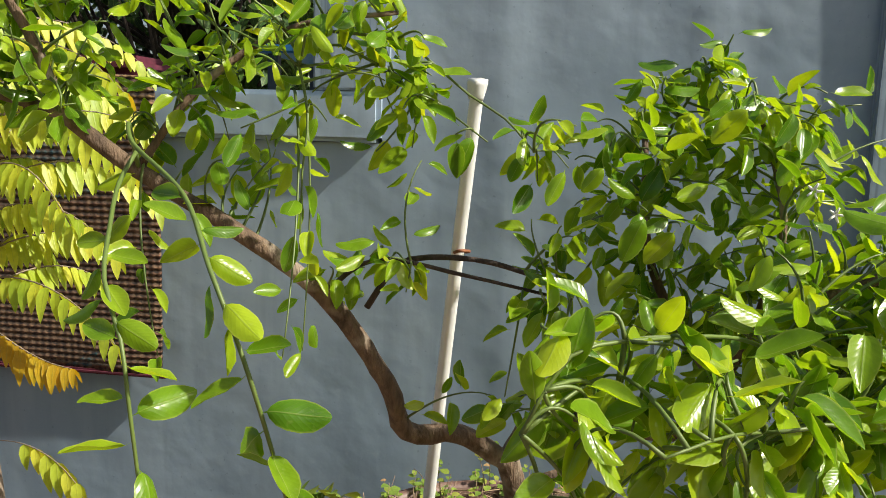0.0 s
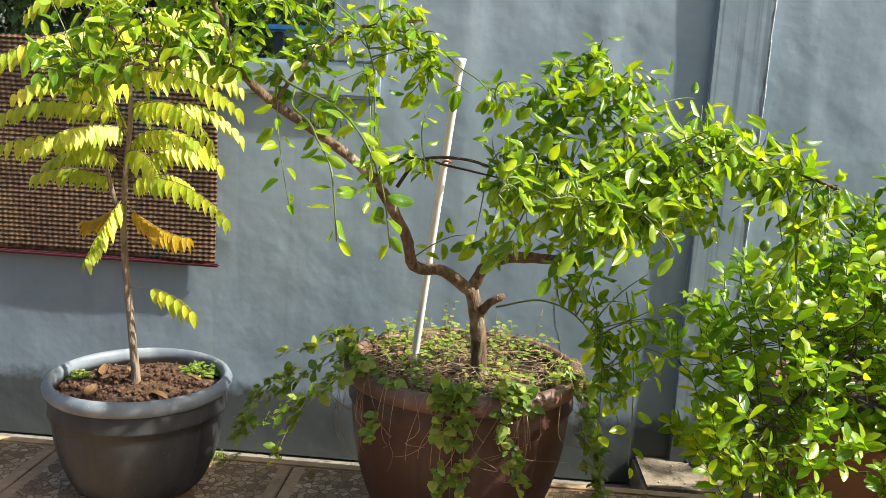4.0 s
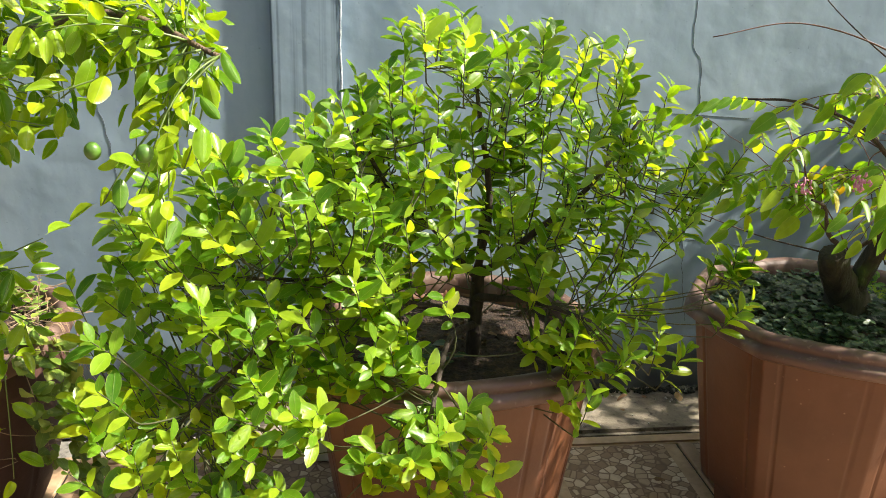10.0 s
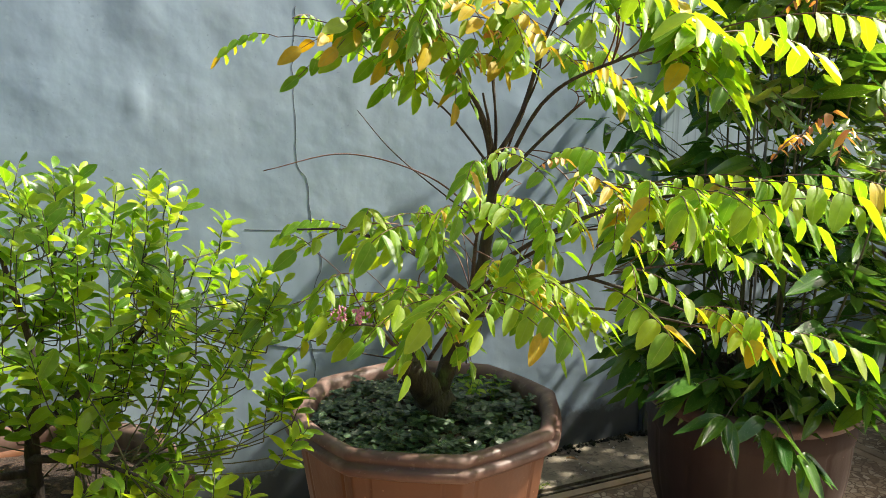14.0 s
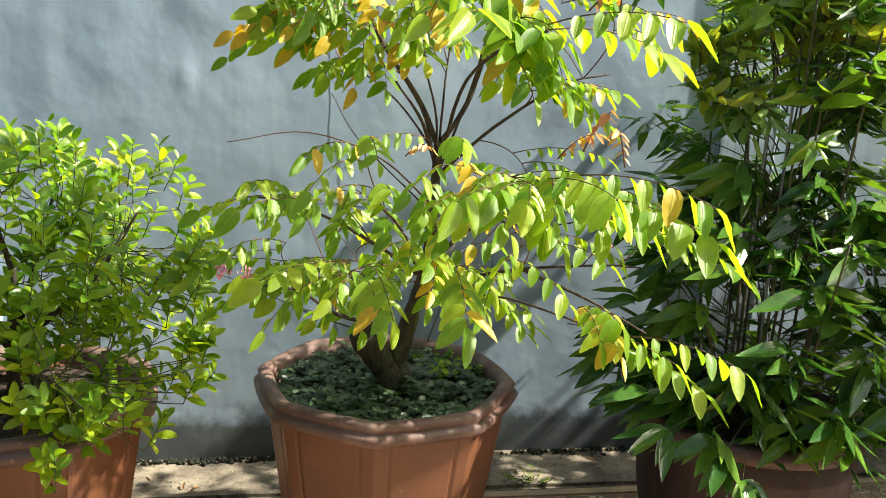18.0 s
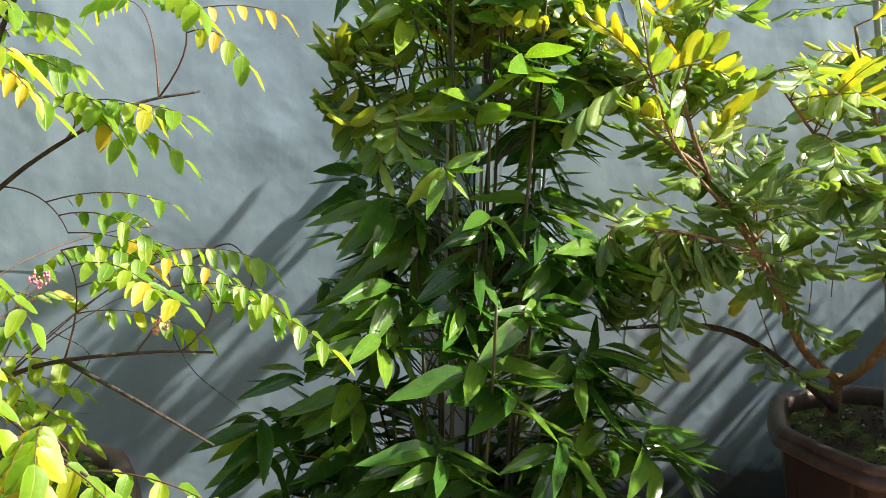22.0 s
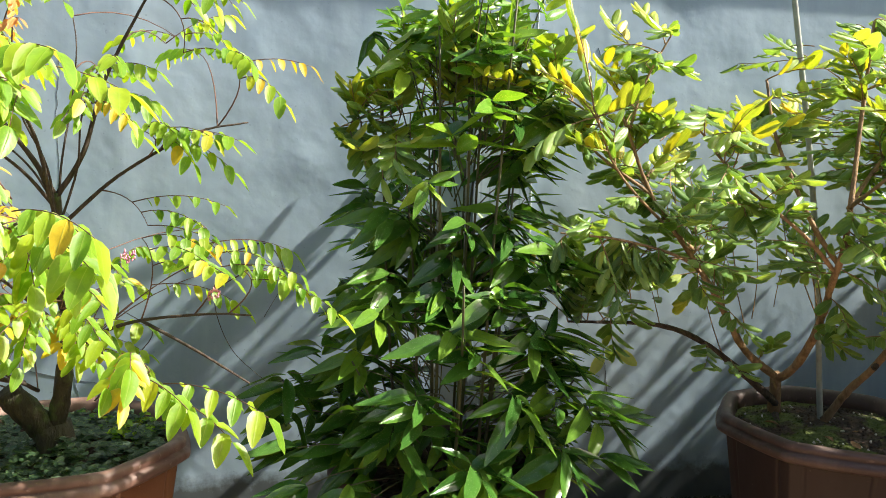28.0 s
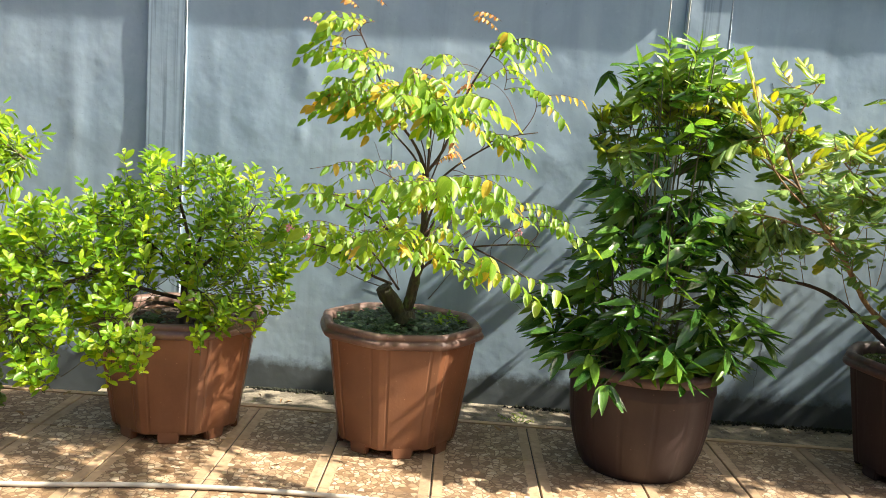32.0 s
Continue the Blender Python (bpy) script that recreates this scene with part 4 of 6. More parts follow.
    for pts, n in ((((-0.35, 0.72, 1.19), (-0.28, 0.62, 1.14), (-0.25, 0.60, 1.09), (-0.23, 0.60, 1.03), (-0.22, 0.64, 0.93)), 17), (((-0.39, 0.66, 1.16), (-0.36, 0.60, 1.13), (-0.33, 0.57, 1.09), (-0.32, 0.56, 1.05), (-0.31, 0.56, 0.95)), 14)):
        line = spline(pts, 0.01)
        for i in range(n):
            p = line[min(len(line) - 1, int((i + 0.5) / n * len(line)))]
            side = Vector((rng.uniform(0.5, 1) if i % 2 else -rng.uniform(0.5, 1), rng.uniform(-0.7, 0.4), rng.uniform(-1.0, 0.35)))
            f.leaf(p, side, UP * rng.uniform(0.1, 1) + Vector((rng.uniform(-0.9, 0.9), rng.uniform(-1.2, 0.2), 0)), rng.uniform(0.034, 0.054))
    near_crown = ((0.02, 0.56, 1.09, 0.05, 0.05, 4), (0.1, 0.6, 1.08, 0.08, 0.05, 7), (0.2, 0.68, 1.05, 0.09, 0.07, 9), (0.24, 0.82, 1.1, 0.1, 0.07, 10), (0.1, 0.62, 1.02, 0.06, 0.03, 4), (0.22, 0.74, 0.96, 0.08, 0.05, 6), (0.22, 1.2, 1.34, 0.1, 0.06, 10), (0.07, 1.1, 1.17, 0.18, 0.13, 31), (0.32, 1.1, 1.19, 0.2, 0.12, 36), (0.56, 1.05, 1.14, 0.15, 0.09, 24))
    right_crown = ((0.08, 1.1, 0.99, 0.17, 0.11, 27), (0.31, 1.08, 1.01, 0.16, 0.11, 27), (0.2, 1.1, 1.29, 0.14, 0.08, 17), (0.64, 0.92, 1.08, 0.11, 0.07, 12), (0.27, 0.95, 0.63, 0.05, 0.13, 11), (0.17, 1.0, 0.84, 0.09, 0.08, 9), (-0.44, 1.1, 1.27, 0.18, 0.11, 24), (-0.34, 1.08, 1.38, 0.17, 0.07, 17), (-0.2, 1.1, 1.27, 0.11, 0.09, 11), (-0.73, 0.95, 1.33, 0.2, 0.09, 31))
    left_crown = ((-0.99, 0.95, 1.26, 0.16, 0.1, 20), (-0.9, 1.0, 1.45, 0.2, 0.08, 15), (-0.26, 1.1, 1.05, 0.08, 0.07, 6), (-0.6, 1.0, 1.48, 0.16, 0.07, 12), (-0.05, 1.08, 0.9, 0.05, 0.05, 4), (0.5, 0.86, 1.05, 0.16, 0.12, 12), (0.6, 0.8, 0.93, 0.09, 0.1, 9), (0.36, 0.92, 0.74, 0.07, 0.14, 9))
    low_crown = ((0.07, 0.57, 1.03, 0.09, 0.06, 7), (0.17, 0.62, 1.0, 0.09, 0.06, 8), (0.27, 0.68, 1.06, 0.10, 0.08, 10), (0.36, 0.8, 1.08, 0.11, 0.09, 11), (0.40, 0.9, 0.99, 0.10, 0.07, 8), (0.28, 0.74, 0.95, 0.08, 0.05, 5), (0.38, 0.75, 1.17, 0.10, 0.06, 8), (0.0, 0.6, 0.97, 0.05, 0.04, 3))
    for x, y, z, rx, rz, n in near_crown + right_crown + left_crown + low_crown:
        for _ in range(round(1.2 * n)):
            b = ball()
            tip = Vector((x + rx * b.x, y + 0.75 * rx * b.y, z + rz * b.z))
            start = nearest(sk, tip)
            lime_sprig(f, start, tip, rng.uniform(-0.01, 0.05))
    # long hanging shoots
    for a, b in (((-0.36, 1.07, 1.3), (-0.30, 0.85, 1.0)), ((0.30, 1.0, 0.8), (0.33, 0.92, 0.40)), ((0.24, 0.98, 0.72), (0.25, 0.9, 0.48)), ((-0.55, 1.02, 1.2), (-0.50, 0.95, 0.96)), ((-0.32, 1.0, 1.25), (-0.31, 0.95, 0.98))):
        lime_sprig(f, Vector(a), Vector(b), 0.05, 11)
    f.link(t, 300, TWIG_GREEN)
    base = t.matrix_basis.translation
    for x, y, z in ((0.619, 0.745, 0.967), (0.54, 0.80, 0.96), (0.15, 1.0, 0.86)):
        bm = bmesh.new()
        bmesh.ops.create_uvsphere(bm, u_segments=14, v_segments=10, radius=0.011)
        for v in bm.verts:
            v.co.z *= 1.12
        ob = part("fruit", from_bm(bm, "fruit", FRUIT, True), t, Matrix.Translation(Vector((x, y, z)) - base), "small green lime")


def lime_sprig(f, start, tip, sag, leaves=None):
    pts = sprig(start, tip, sag, 10)
    tube(f.twigs, pts, 0.0022, 0.0010, 4)
    length = (pts[-1] - pts[0]).length
    n = leaves or max(4, min(9, round(length / 0.026)))
    for i in range(n):
        u = 1 - (i / n) * min(0.95, 0.22 / max(length, 0.05)) if not leaves else (i + 1) / n
        k = min(8, int(u * 9))
        p = pts[k].lerp(pts[k + 1], u * 9 - k)
        d = (pts[k + 1] - pts[k]).normalized()
        a = i * 2.4 + rng.uniform(-0.5, 0.5)
        side = d.orthogonal().normalized()
        side = Matrix.Rotation(a, 3, d) @ side
        way = d * 0.35 + side * 0.8 + Vector((0, -0.1, rng.uniform(-0.65, 0.25)))
        f.leaf(p + side * 0.006, way, UP * 0.8 + Vector((rng.uniform(-0.15, 1.0), rng.uniform(-0.75, 0.15), 0)), rng.uniform(0.034, 0.056))


# ---- dense citrus bush ----


def citrus_bush():
    t = plant("citrus_bush", 1.13, 1.25, 0.42, "dense leafy citrus bush spilling over its pot", "bush")
    sk = []
    limb(t, "trunk", [(1.13, 1.25, 0.40), (1.132, 1.245, 0.52), (1.134, 1.243, 0.64)], 0.017, 0.013, BARK_DARK, sk)
    for pts in (((1.134, 1.243, 0.62), (1.05, 1.23, 0.72), (0.95, 1.2, 0.82), (0.88, 1.2, 0.95)), ((1.134, 1.243, 0.64), (1.15, 1.23, 0.78), (1.12, 1.2, 0.95), (1.10, 1.2, 1.08)),
                ((1.134, 1.243, 0.62), (1.24, 1.22, 0.72), (1.34, 1.2, 0.82), (1.42, 1.18, 0.95)), ((1.13, 1.245, 0.55), (1.0, 1.15, 0.6), (0.85, 1.05, 0.68), (0.68, 0.98, 0.72)),
                ((0.85, 1.05, 0.66), (0.72, 0.95, 0.6), (0.60, 0.9, 0.5)), ((1.13, 1.24, 0.58), (1.22, 1.1, 0.62), (1.30, 1.0, 0.62)), ((1.13, 1.24, 0.52), (1.06, 1.08, 0.56), (1.02, 0.95, 0.52), (1.0, 0.88, 0.48)),
                ((1.134, 1.243, 0.62), (1.16, 1.33, 0.78), (1.2, 1.36, 0.95))):
        limb(t, "limb", pts, 0.009, 0.003, BARK_DARK, sk, 8)
    f = Foliage([blade(0.50, 0.62, 0.35, 0.1, 6, 1.15, 0.02), blade(0.46, 0.65, 0.2, 0.25, 6, 1.1, 0.03), blade(0.53, 0.6, 0.45, 0.0, 6, 1.1)], [LEAF_CITRUS])
    xs = (0.44, 0.56, 0.72, 0.88, 1.03, 1.18, 1.33, 1.50, 1.60)
    low = (0.45, 0.32, 0.36, 0.56, 0.66, 0.70, 0.62, 0.54, 0.62)
    top = (0.76, 0.90, 0.95, 1.05, 1.17, 1.13, 1.10, 1.10, 0.86)
    tips = []
    while len(tips) < 470:
        x, z = rng.uniform(0.44, 1.60), rng.uniform(0.30, 1.20)
        if np.interp(x, xs, low) < z < np.interp(x, xs, top):
            mid = np.interp(x, (0.5, 0.85, 1.1, 1.6), (0.95, 1.05, 1.2, 1.15))
            # About a fifth of the tips reach back, added to shade the wall.
            tips.append(Vector((x, mid + rng.uniform(-0.19, 0.17) + (rng.uniform(0.1, 0.38) if rng.random() < 0.22 else 0), z)))
    for x, y, z, rx, rz, n in ((1.02, 0.88, 0.45, 0.15, 0.07, 26), (1.28, 1.00, 0.56, 0.11, 0.09, 17), (0.92, 0.98, 0.57, 0.09, 0.08, 10), (0.70, 0.86, 0.36, 0.09, 0.08, 14)):
        for _ in range(n):
            b = ball()
            tips.append(Vector((x + rx * b.x, y + 0.7 * rx * b.y, z + rz * b.z)))
    heart = Vector((1.12, 1.22, 0.55))
    for tip in tips:
        d = (UP * 0.9 + (tip - heart).normalized() * 0.55 + ball() * 0.45).normalized()
        length = rng.uniform(0.06, 0.12)
        foot = tip - d * length
        root = nearest(sk, foot)
        root = root.lerp(foot, max(0.0, 1 - 0.16 / max(0.01, (foot - root).length)) * 0.85)
        tube(f.twigs, sprig(root, foot, rng.uniform(-0.03, 0.0), 5), 0.0017, 0.0013, 4)
        tube(f.twigs, [foot, foot.lerp(tip, 0.5) + ball() * 0.004, tip], 0.0013, 0.0008, 4)
        turn = rng.uniform(0, 6.28)
        n = rng.choice((8, 9, 10))
        for i in range(n):
            u = 1 - 0.92 * (i / n) ** 0.9
            side = Matrix.Rotation(turn + i * 2.4, 3, d) @ d.orthogonal().normalized()
            way = d * (0.75 - 0.5 * (1 - u)) + side * (0.7 + 0.3 * (1 - u)) + ball() * 0.25
            f.leaf(foot.lerp(tip, u), way, d * 0.45 + UP * 0.45 + Vector((0.55, -0.3, 0)) + ball() * 0.35, rng.uniform(0.034, 0.053) * (0.75 + 0.35 * (1 - abs(2 * u - 1))))
    f.link(t, 300, TWIG_DARK)


# ---- starfruit tree ----


def pinnate(f, root, out, length, drop, n, size, kind=0):
    """A compound leaf: a rachis from root with hanging leaflets."""
    out = Vector(out).normalized()
    tip = root + out * length - UP * drop
    mid = root + out * length * 0.55 + UP * 0.02
    line = [(1 - u) ** 2 * root + 2 * u * (1 - u) * mid + u * u * tip for u in (i / 8 for i in range(9))]
    tube(f.twigs, line, 0.0014, 0.0007, 4)
    flat = Vector((out.x, out.y, 0)).normalized() if abs(out.z) < 0.98 else Vector((1, 0, 0))
    hang, wide = rng.uniform(0.3, 0.85), rng.uniform(0.45, 0.8)
    for i in range(n):
        u = 0.14 + 0.86 * i / (n - 1)
        p = (1 - u) ** 2 * root + 2 * u * (1 - u) * mid + u * u * tip
        side = flat.cross(UP) * (1 if i % 2 else -1)
        d = side * wide + out * 0.3 - UP * hang + ball() * 0.10
        if i == n - 1:
            d = out - UP * (0.3 + hang)
        f.leaf(p, d, side * 0.45 + UP * 0.65 + Vector((0.40, -0.45, 0)) + ball() * 0.10, size * (0.6 + 0.5 * u) * rng.uniform(0.9, 1.1), 1 if rng.random() < 0.02 else kind)


def starfruit_tree():
    t = plant("starfruit_tree", 2.02, 1.36, 0.44, "starfruit tree with tiers of yellow-green compound leaves", "tree")
    sk = []
    limb(t, "trunk", [(2.02, 1.34, 0.43), (2.01, 1.33, 0.49), (2.0, 1.33, 0.55)], 0.056, 0.044, BARK_STAR, sk, 12, 0.25)
    limb(t, "stub", [(2.0, 1.33, 0.53), (1.95, 1.30, 0.595), (1.92, 1.28, 0.65)], 0.037, 0.030, BARK_STAR, sk, 12)
    limb(t, "limb", [(2.01, 1.33, 0.53), (2.04, 1.30, 0.66), (2.07, 1.24, 0.82), (2.07, 1.19, 0.98), (2.07, 1.167, 1.13)], 0.024, 0.009, BARK_STAR, sk)
    limb(t, "limb", [(2.07, 1.167, 1.12), (2.02, 1.14, 1.22), (1.93, 1.11, 1.34), (1.88, 1.09, 1.45), (1.80, 1.05, 1.62)], 0.0065, 0.0022, BARK_DARK, sk)
    limb(t, "limb", [(2.07, 1.167, 1.12), (2.13, 1.16, 1.22), (2.18, 1.15, 1.38), (2.26, 1.142, 1.54), (2.31, 1.13, 1.62)], 0.0065, 0.0022, BARK_DARK, sk)
    limb(t, "limb", [(2.07, 1.18, 1.05), (2.20, 1.17, 1.17), (2.36, 1.2, 1.27), (2.48, 1.22, 1.30)], 0.005, 0.002, BARK_DARK, sk)
    limb(t, "limb", [(2.07, 1.2, 1.08), (2.02, 1.10, 1.18), (1.95, 1.0, 1.26)], 0.005, 0.002, BARK_DARK, sk)
    limb(t, "limb", [(2.06, 1.25, 0.80), (1.95, 1.2, 0.88), (1.84, 1.15, 0.95), (1.72, 1.16, 0.99), (1.64, 1.2, 0.99)], 0.006, 0.002, BARK_DARK, sk)
    limb(t, "limb", [(1.95, 1.31, 0.66), (1.85, 1.2, 0.72), (1.77, 1.1, 0.80), (1.68, 1.0, 0.84)], 0.006, 0.002, BARK_DARK, sk)
    limb(t, "limb", [(2.05, 1.29, 0.72), (2.14, 1.2, 0.80), (2.26, 1.08, 0.86), (2.42, 1.0, 0.89), (2.5, 0.98, 0.89)], 0.006, 0.002, BARK_DARK, sk)
    limb(t, "limb", [(2.06, 1.25, 0.80), (2.1, 1.08, 0.92), (2.14, 0.92, 1.0), (2.17, 0.84, 1.0)], 0.006, 0.002, BARK_DARK, sk)
    limb(t, "limb", [(2.06, 1.25, 0.80), (1.98, 1.08, 0.95), (1.92, 0.95, 1.02)], 0.006, 0.002, BARK_DARK, sk)
    limb(t, "limb", [(2.26, 1.08, 0.86), (2.38, 0.98, 0.82), (2.5, 0.92, 0.76)], 0.004, 0.002, BARK_DARK, sk)
    for dx, dy, h in ((-0.18, -0.02, 0.28), (-0.07, -0.12, 0.34), (0.03, 0.05, 0.40), (0.13, -0.08, 0.30), (-0.22, 0.08, 0.18)):
        z0 = 1.0 + 0.4 * (0.42 - h)
        a, b = Vector((2.07, 1.175, z0)), Vector((2.07 + dx, 1.167 + dy, 1.12 + h))
        bend = [a.lerp(b, u) + Vector((rng.uniform(-0.025, 0.025), rng.uniform(-0.02, 0.02), 0.03 * (1 - u))) for u in (0.3, 0.6, 0.85)]
        limb(t, "twig", [a, *bend, b], 0.0034, 0.0013, BARK_DARK, sk, 6, 0.2)
    limb(t, "shoot", [(2.07, 1.2, 0.98), (1.95, 1.25, 1.08), (1.78, 1.3, 1.13), (1.60, 1.3, 1.10)], 0.0025, 0.0012, TWIG_RED, None, 6, 0)
    f = Foliage([blade(0.50, 0.68, 0.25, 0.14, 6, 0.70, 0.02, 0, True), blade(0.54, 0.68, 0.15, 0.24, 6, 0.74, 0.03, 0, True), blade(0.46, 0.72, 0.4, 0.10, 6, 0.70, 0.02, 0, True)], [LEAF_STAR, LEAF_YELLOW, LEAF_RED])
    limb(t, "limb", [(2.06, 1.24, 0.84), (2.10, 1.0, 0.98), (2.13, 0.78, 1.07), (2.16, 0.6, 1.11), (2.18, 0.54, 1.12)], 0.006, 0.002, BARK_DARK, sk)
    limb(t, "limb", [(2.07, 1.19, 1.02), (2.08, 1.0, 1.24), (2.10, 0.78, 1.32), (2.13, 0.58, 1.35)], 0.005, 0.002, BARK_DARK, sk)
    limb(t, "limb", [(2.05, 1.28, 0.74), (2.17, 1.0, 0.82), (2.26, 0.84, 0.83), (2.36, 0.72, 0.81)], 0.004, 0.0018, BARK_DARK, sk)
    limb(t, "limb", [(1.98, 1.31, 0.64), (1.92, 1.08, 0.78), (1.86, 0.86, 0.90)], 0.005, 0.002, BARK_DARK, sk)
    upper_tier = ((1.82, 1.08, 1.56, 0.14, 0.11, 13), (1.95, 1.04, 1.40, 0.13, 0.08, 13), (1.78, 1.08, 1.38, 0.10, 0.06, 9), (1.88, 1.08, 1.24, 0.10, 0.05, 5), (2.31, 1.14, 1.60, 0.07, 0.09, 7), (2.38, 1.17, 1.43, 0.09, 0.05, 5), (2.05, 0.98, 1.50, 0.08, 0.05, 3), (2.28, 1.15, 1.28, 0.10, 0.04, 4), (2.0, 1.08, 1.30, 0.12, 0.05, 6), (2.14, 1.1, 1.34, 0.10, 0.06, 6), (1.86, 1.05, 0.99, 0.13, 0.06, 9))
    middle_tier = ((2.01, 1.02, 1.01, 0.17, 0.06, 10), (2.26, 1.12, 1.01, 0.12, 0.05, 6), (2.46, 1.1, 0.97, 0.1, 0.04, 6), (1.9, 0.95, 0.9, 0.13, 0.06, 8), (1.84, 1.12, 0.80, 0.12, 0.06, 8), (1.74, 1.16, 0.90, 0.1, 0.05, 5), (2.05, 1.0, 0.84, 0.14, 0.06, 7), (1.98, 1.2, 0.78, 0.10, 0.05, 6), (2.12, 1.18, 0.78, 0.10, 0.05, 6), (1.90, 1.14, 0.80, 0.10, 0.04, 6), (2.10, 1.10, 0.82, 0.10, 0.04, 6))
    lower_tier = ((2.16, 0.66, 1.09, 0.1, 0.05, 11), (2.1, 0.8, 1.04, 0.1, 0.05, 7), (2.1, 0.72, 1.31, 0.09, 0.05, 9), (2.03, 0.8, 1.4, 0.1, 0.06, 6), (2.1, 0.86, 0.92, 0.1, 0.05, 5), (2.32, 0.78, 0.84, 0.07, 0.03, 5), (1.96, 0.92, 1.1, 0.14, 0.04, 8))
    for x, y, z, rx, rz, n in upper_tier + middle_tier + lower_tier:
        for _ in range(max(1, round(n / (2.2 if z > 1.2 else 3.7)))):
            b = ball()
            end = Vector((x + 0.85 * rx * b.x, y + 0.7 * rx * b.y, z + 1.1 * rz * b.z + 0.03))
            start = nearest(sk, end)
            way = end - start
            bow = start + way * 0.5 + UP * (0.25 * way.length) + (start - Vector((2.05, 1.22, start.z))) * 0.25
            line = [(1 - u) ** 2 * start + 2 * u * (1 - u) * bow + u * u * end for u in (i / 9 for i in range(10))]
            tube(f.twigs, line, 0.0018, 0.0011, 4)
            for j in range(rng.choice((3, 3, 4))):
                root = line[9 - 2 * j] if way.length > 0.06 else end
                out = (root - Vector((2.04, 1.2, root.z))).normalized() + Vector((rng.uniform(-0.9, 0.9), rng.uniform(-0.9, 0.5), rng.uniform(-0.1, 0.3)))
                yellow = 1 if rng.random() < (0.2 if 1.15 < z < 1.5 and x > 1.9 else 0.06) else 0
                pinnate(f, root, out, rng.uniform(0.11, 0.18) if z > 1.2 else rng.uniform(0.15, 0.23), rng.uniform(0.01, 0.08), rng.choice((7, 9, 9) if z > 1.2 else (9, 9, 11)), rng.uniform(0.039, 0.053) * (1.1 if y < 0.9 else 1), yellow)
    # sprays towards the wall, added to shade it
    for x, z, n in ((1.78, 1.44, 3), (2.05, 1.38, 3), (2.30, 1.46, 3), (2.36, 0.96, 4), (2.12, 0.92, 4), (1.82, 0.88, 4)):
        for _ in range(n):
            root = Vector((x, rng.uniform(1.42, 1.68), z)) + ball() * 0.08
            tube(f.twigs, sprig(nearest(sk, root), root, 0.06, 7), 0.0018, 0.0011, 4)
            pinnate(f, root, (rng.uniform(-0.8, 0.8), rng.uniform(0, 0.8), 0.1), rng.uniform(0.15, 0.22), rng.uniform(0.01, 0.08), 11, rng.uniform(0.042, 0.056))
    # long sprays on the walk side
    for a, o in (((2.18, 0.52, 1.14), (0.6, -0.6, 0.0)), ((2.14, 0.55, 1.13), (0.2, -1, 0.0)), ((2.18, 0.54, 1.10), (0.5, -0.6, 0.05)), ((2.10, 0.62, 1.10), (-0.6, -0.8, 0.05)), ((2.13, 0.58, 1.36), (0.6, -0.7, 0.1)), ((2.10, 0.66, 1.35), (-0.5, -0.8, 0.1)),
                 ((2.12, 0.60, 1.35), (0.9, -0.1, 0.05)), ((2.28, 0.80, 0.82), (0.5, -0.7, 0.0)), ((2.36, 0.72, 0.82), (0.8, -0.5, 0.0)), ((2.34, 0.74, 0.80), (0.5, -0.4, -0.1)), ((1.86, 0.86, 0.92), (-0.7, -0.7, 0.1)), ((1.88, 0.86, 0.90), (0.1, -1, 0.05)),
                 ((1.80, 0.98, 1.02), (-0.7, -0.8, 0.05)), ((2.04, 0.72, 0.94), (-0.1, -1, -0.1))):
        pinnate(f, Vector(a), o, rng.uniform(0.18, 0.24), rng.uniform(0.0, 0.05), rng.choice((9, 11)), 0.062)
    # young red tips
    for a in ((1.78, 1.04, 1.68), (1.66, 1.1, 1.62), (1.9, 1.06, 1.70), (2.32, 1.12, 1.70), (2.30, 1.14, 1.66), (2.11, 0.45, 1.17), (1.94, 0.82, 1.13), (2.15, 0.47, 1.17), (2.19, 0.47, 1.37), (2.15, 0.5, 1.38), (2.22, 0.44, 1.16), (1.98, 0.95, 1.34), (1.85, 1.02, 1.47)):
        pinnate(f, Vector(a) + ball() * 0.02, Vector((rng.uniform(-1, 1), rng.uniform(-0.8, 0.3), 0.35)), rng.uniform(0.05, 0.09), 0.0, 9, 0.022, 2)
    f.link(t, 300, TWIG_RED, "leaflet")
    for pts in (((2.45, 1.2, 1.0), (2.52, 1.5, 0.98), (2.56, 1.75, 0.85), (2.50, 1.80, 0.72)), ((2.10, 1.35, 0.60), (2.16, 1.5, 0.66), (2.2, 1.6, 0.72), (2.12, 1.6, 0.78)), ((1.93, 1.31, 0.64), (1.8, 1.4, 0.66), (1.62, 1.48, 0.72), (1.55, 1.5, 0.74)), ((2.48, 1.25, 0.95), (2.36, 1.7, 0.80), (2.40, 1.80, 0.62), (2.52, 1.8, 0.5)), ((2.05, 1.2, 0.98), (1.9, 1.3, 1.12), (1.84, 1.4, 1.22))):
        limb(t, "bare_shoot", pts, 0.0022, 0.0010, BARK_DARK, None, 5, 0)
    base = t.matrix_basis.translation
    for x, y, z in ((1.631, 0.804, 0.914), (2.25, 1.0, 1.01), (1.66, 1.0, 0.86), (2.42, 1.0, 0.93)):
        store = ([], [])
        for _ in range(26):
            p = Vector((x, y, z)) - base + ball() * 0.016
            tube(store, [p, p + ball() * 0.004 + UP * 0.005], 0.0025, 0.0012, 4)
        part("blossom", mesh("blossom", *store, [PETAL]), t, None, "small pink blossom cluster")


# ---- glossy cane shrub ----


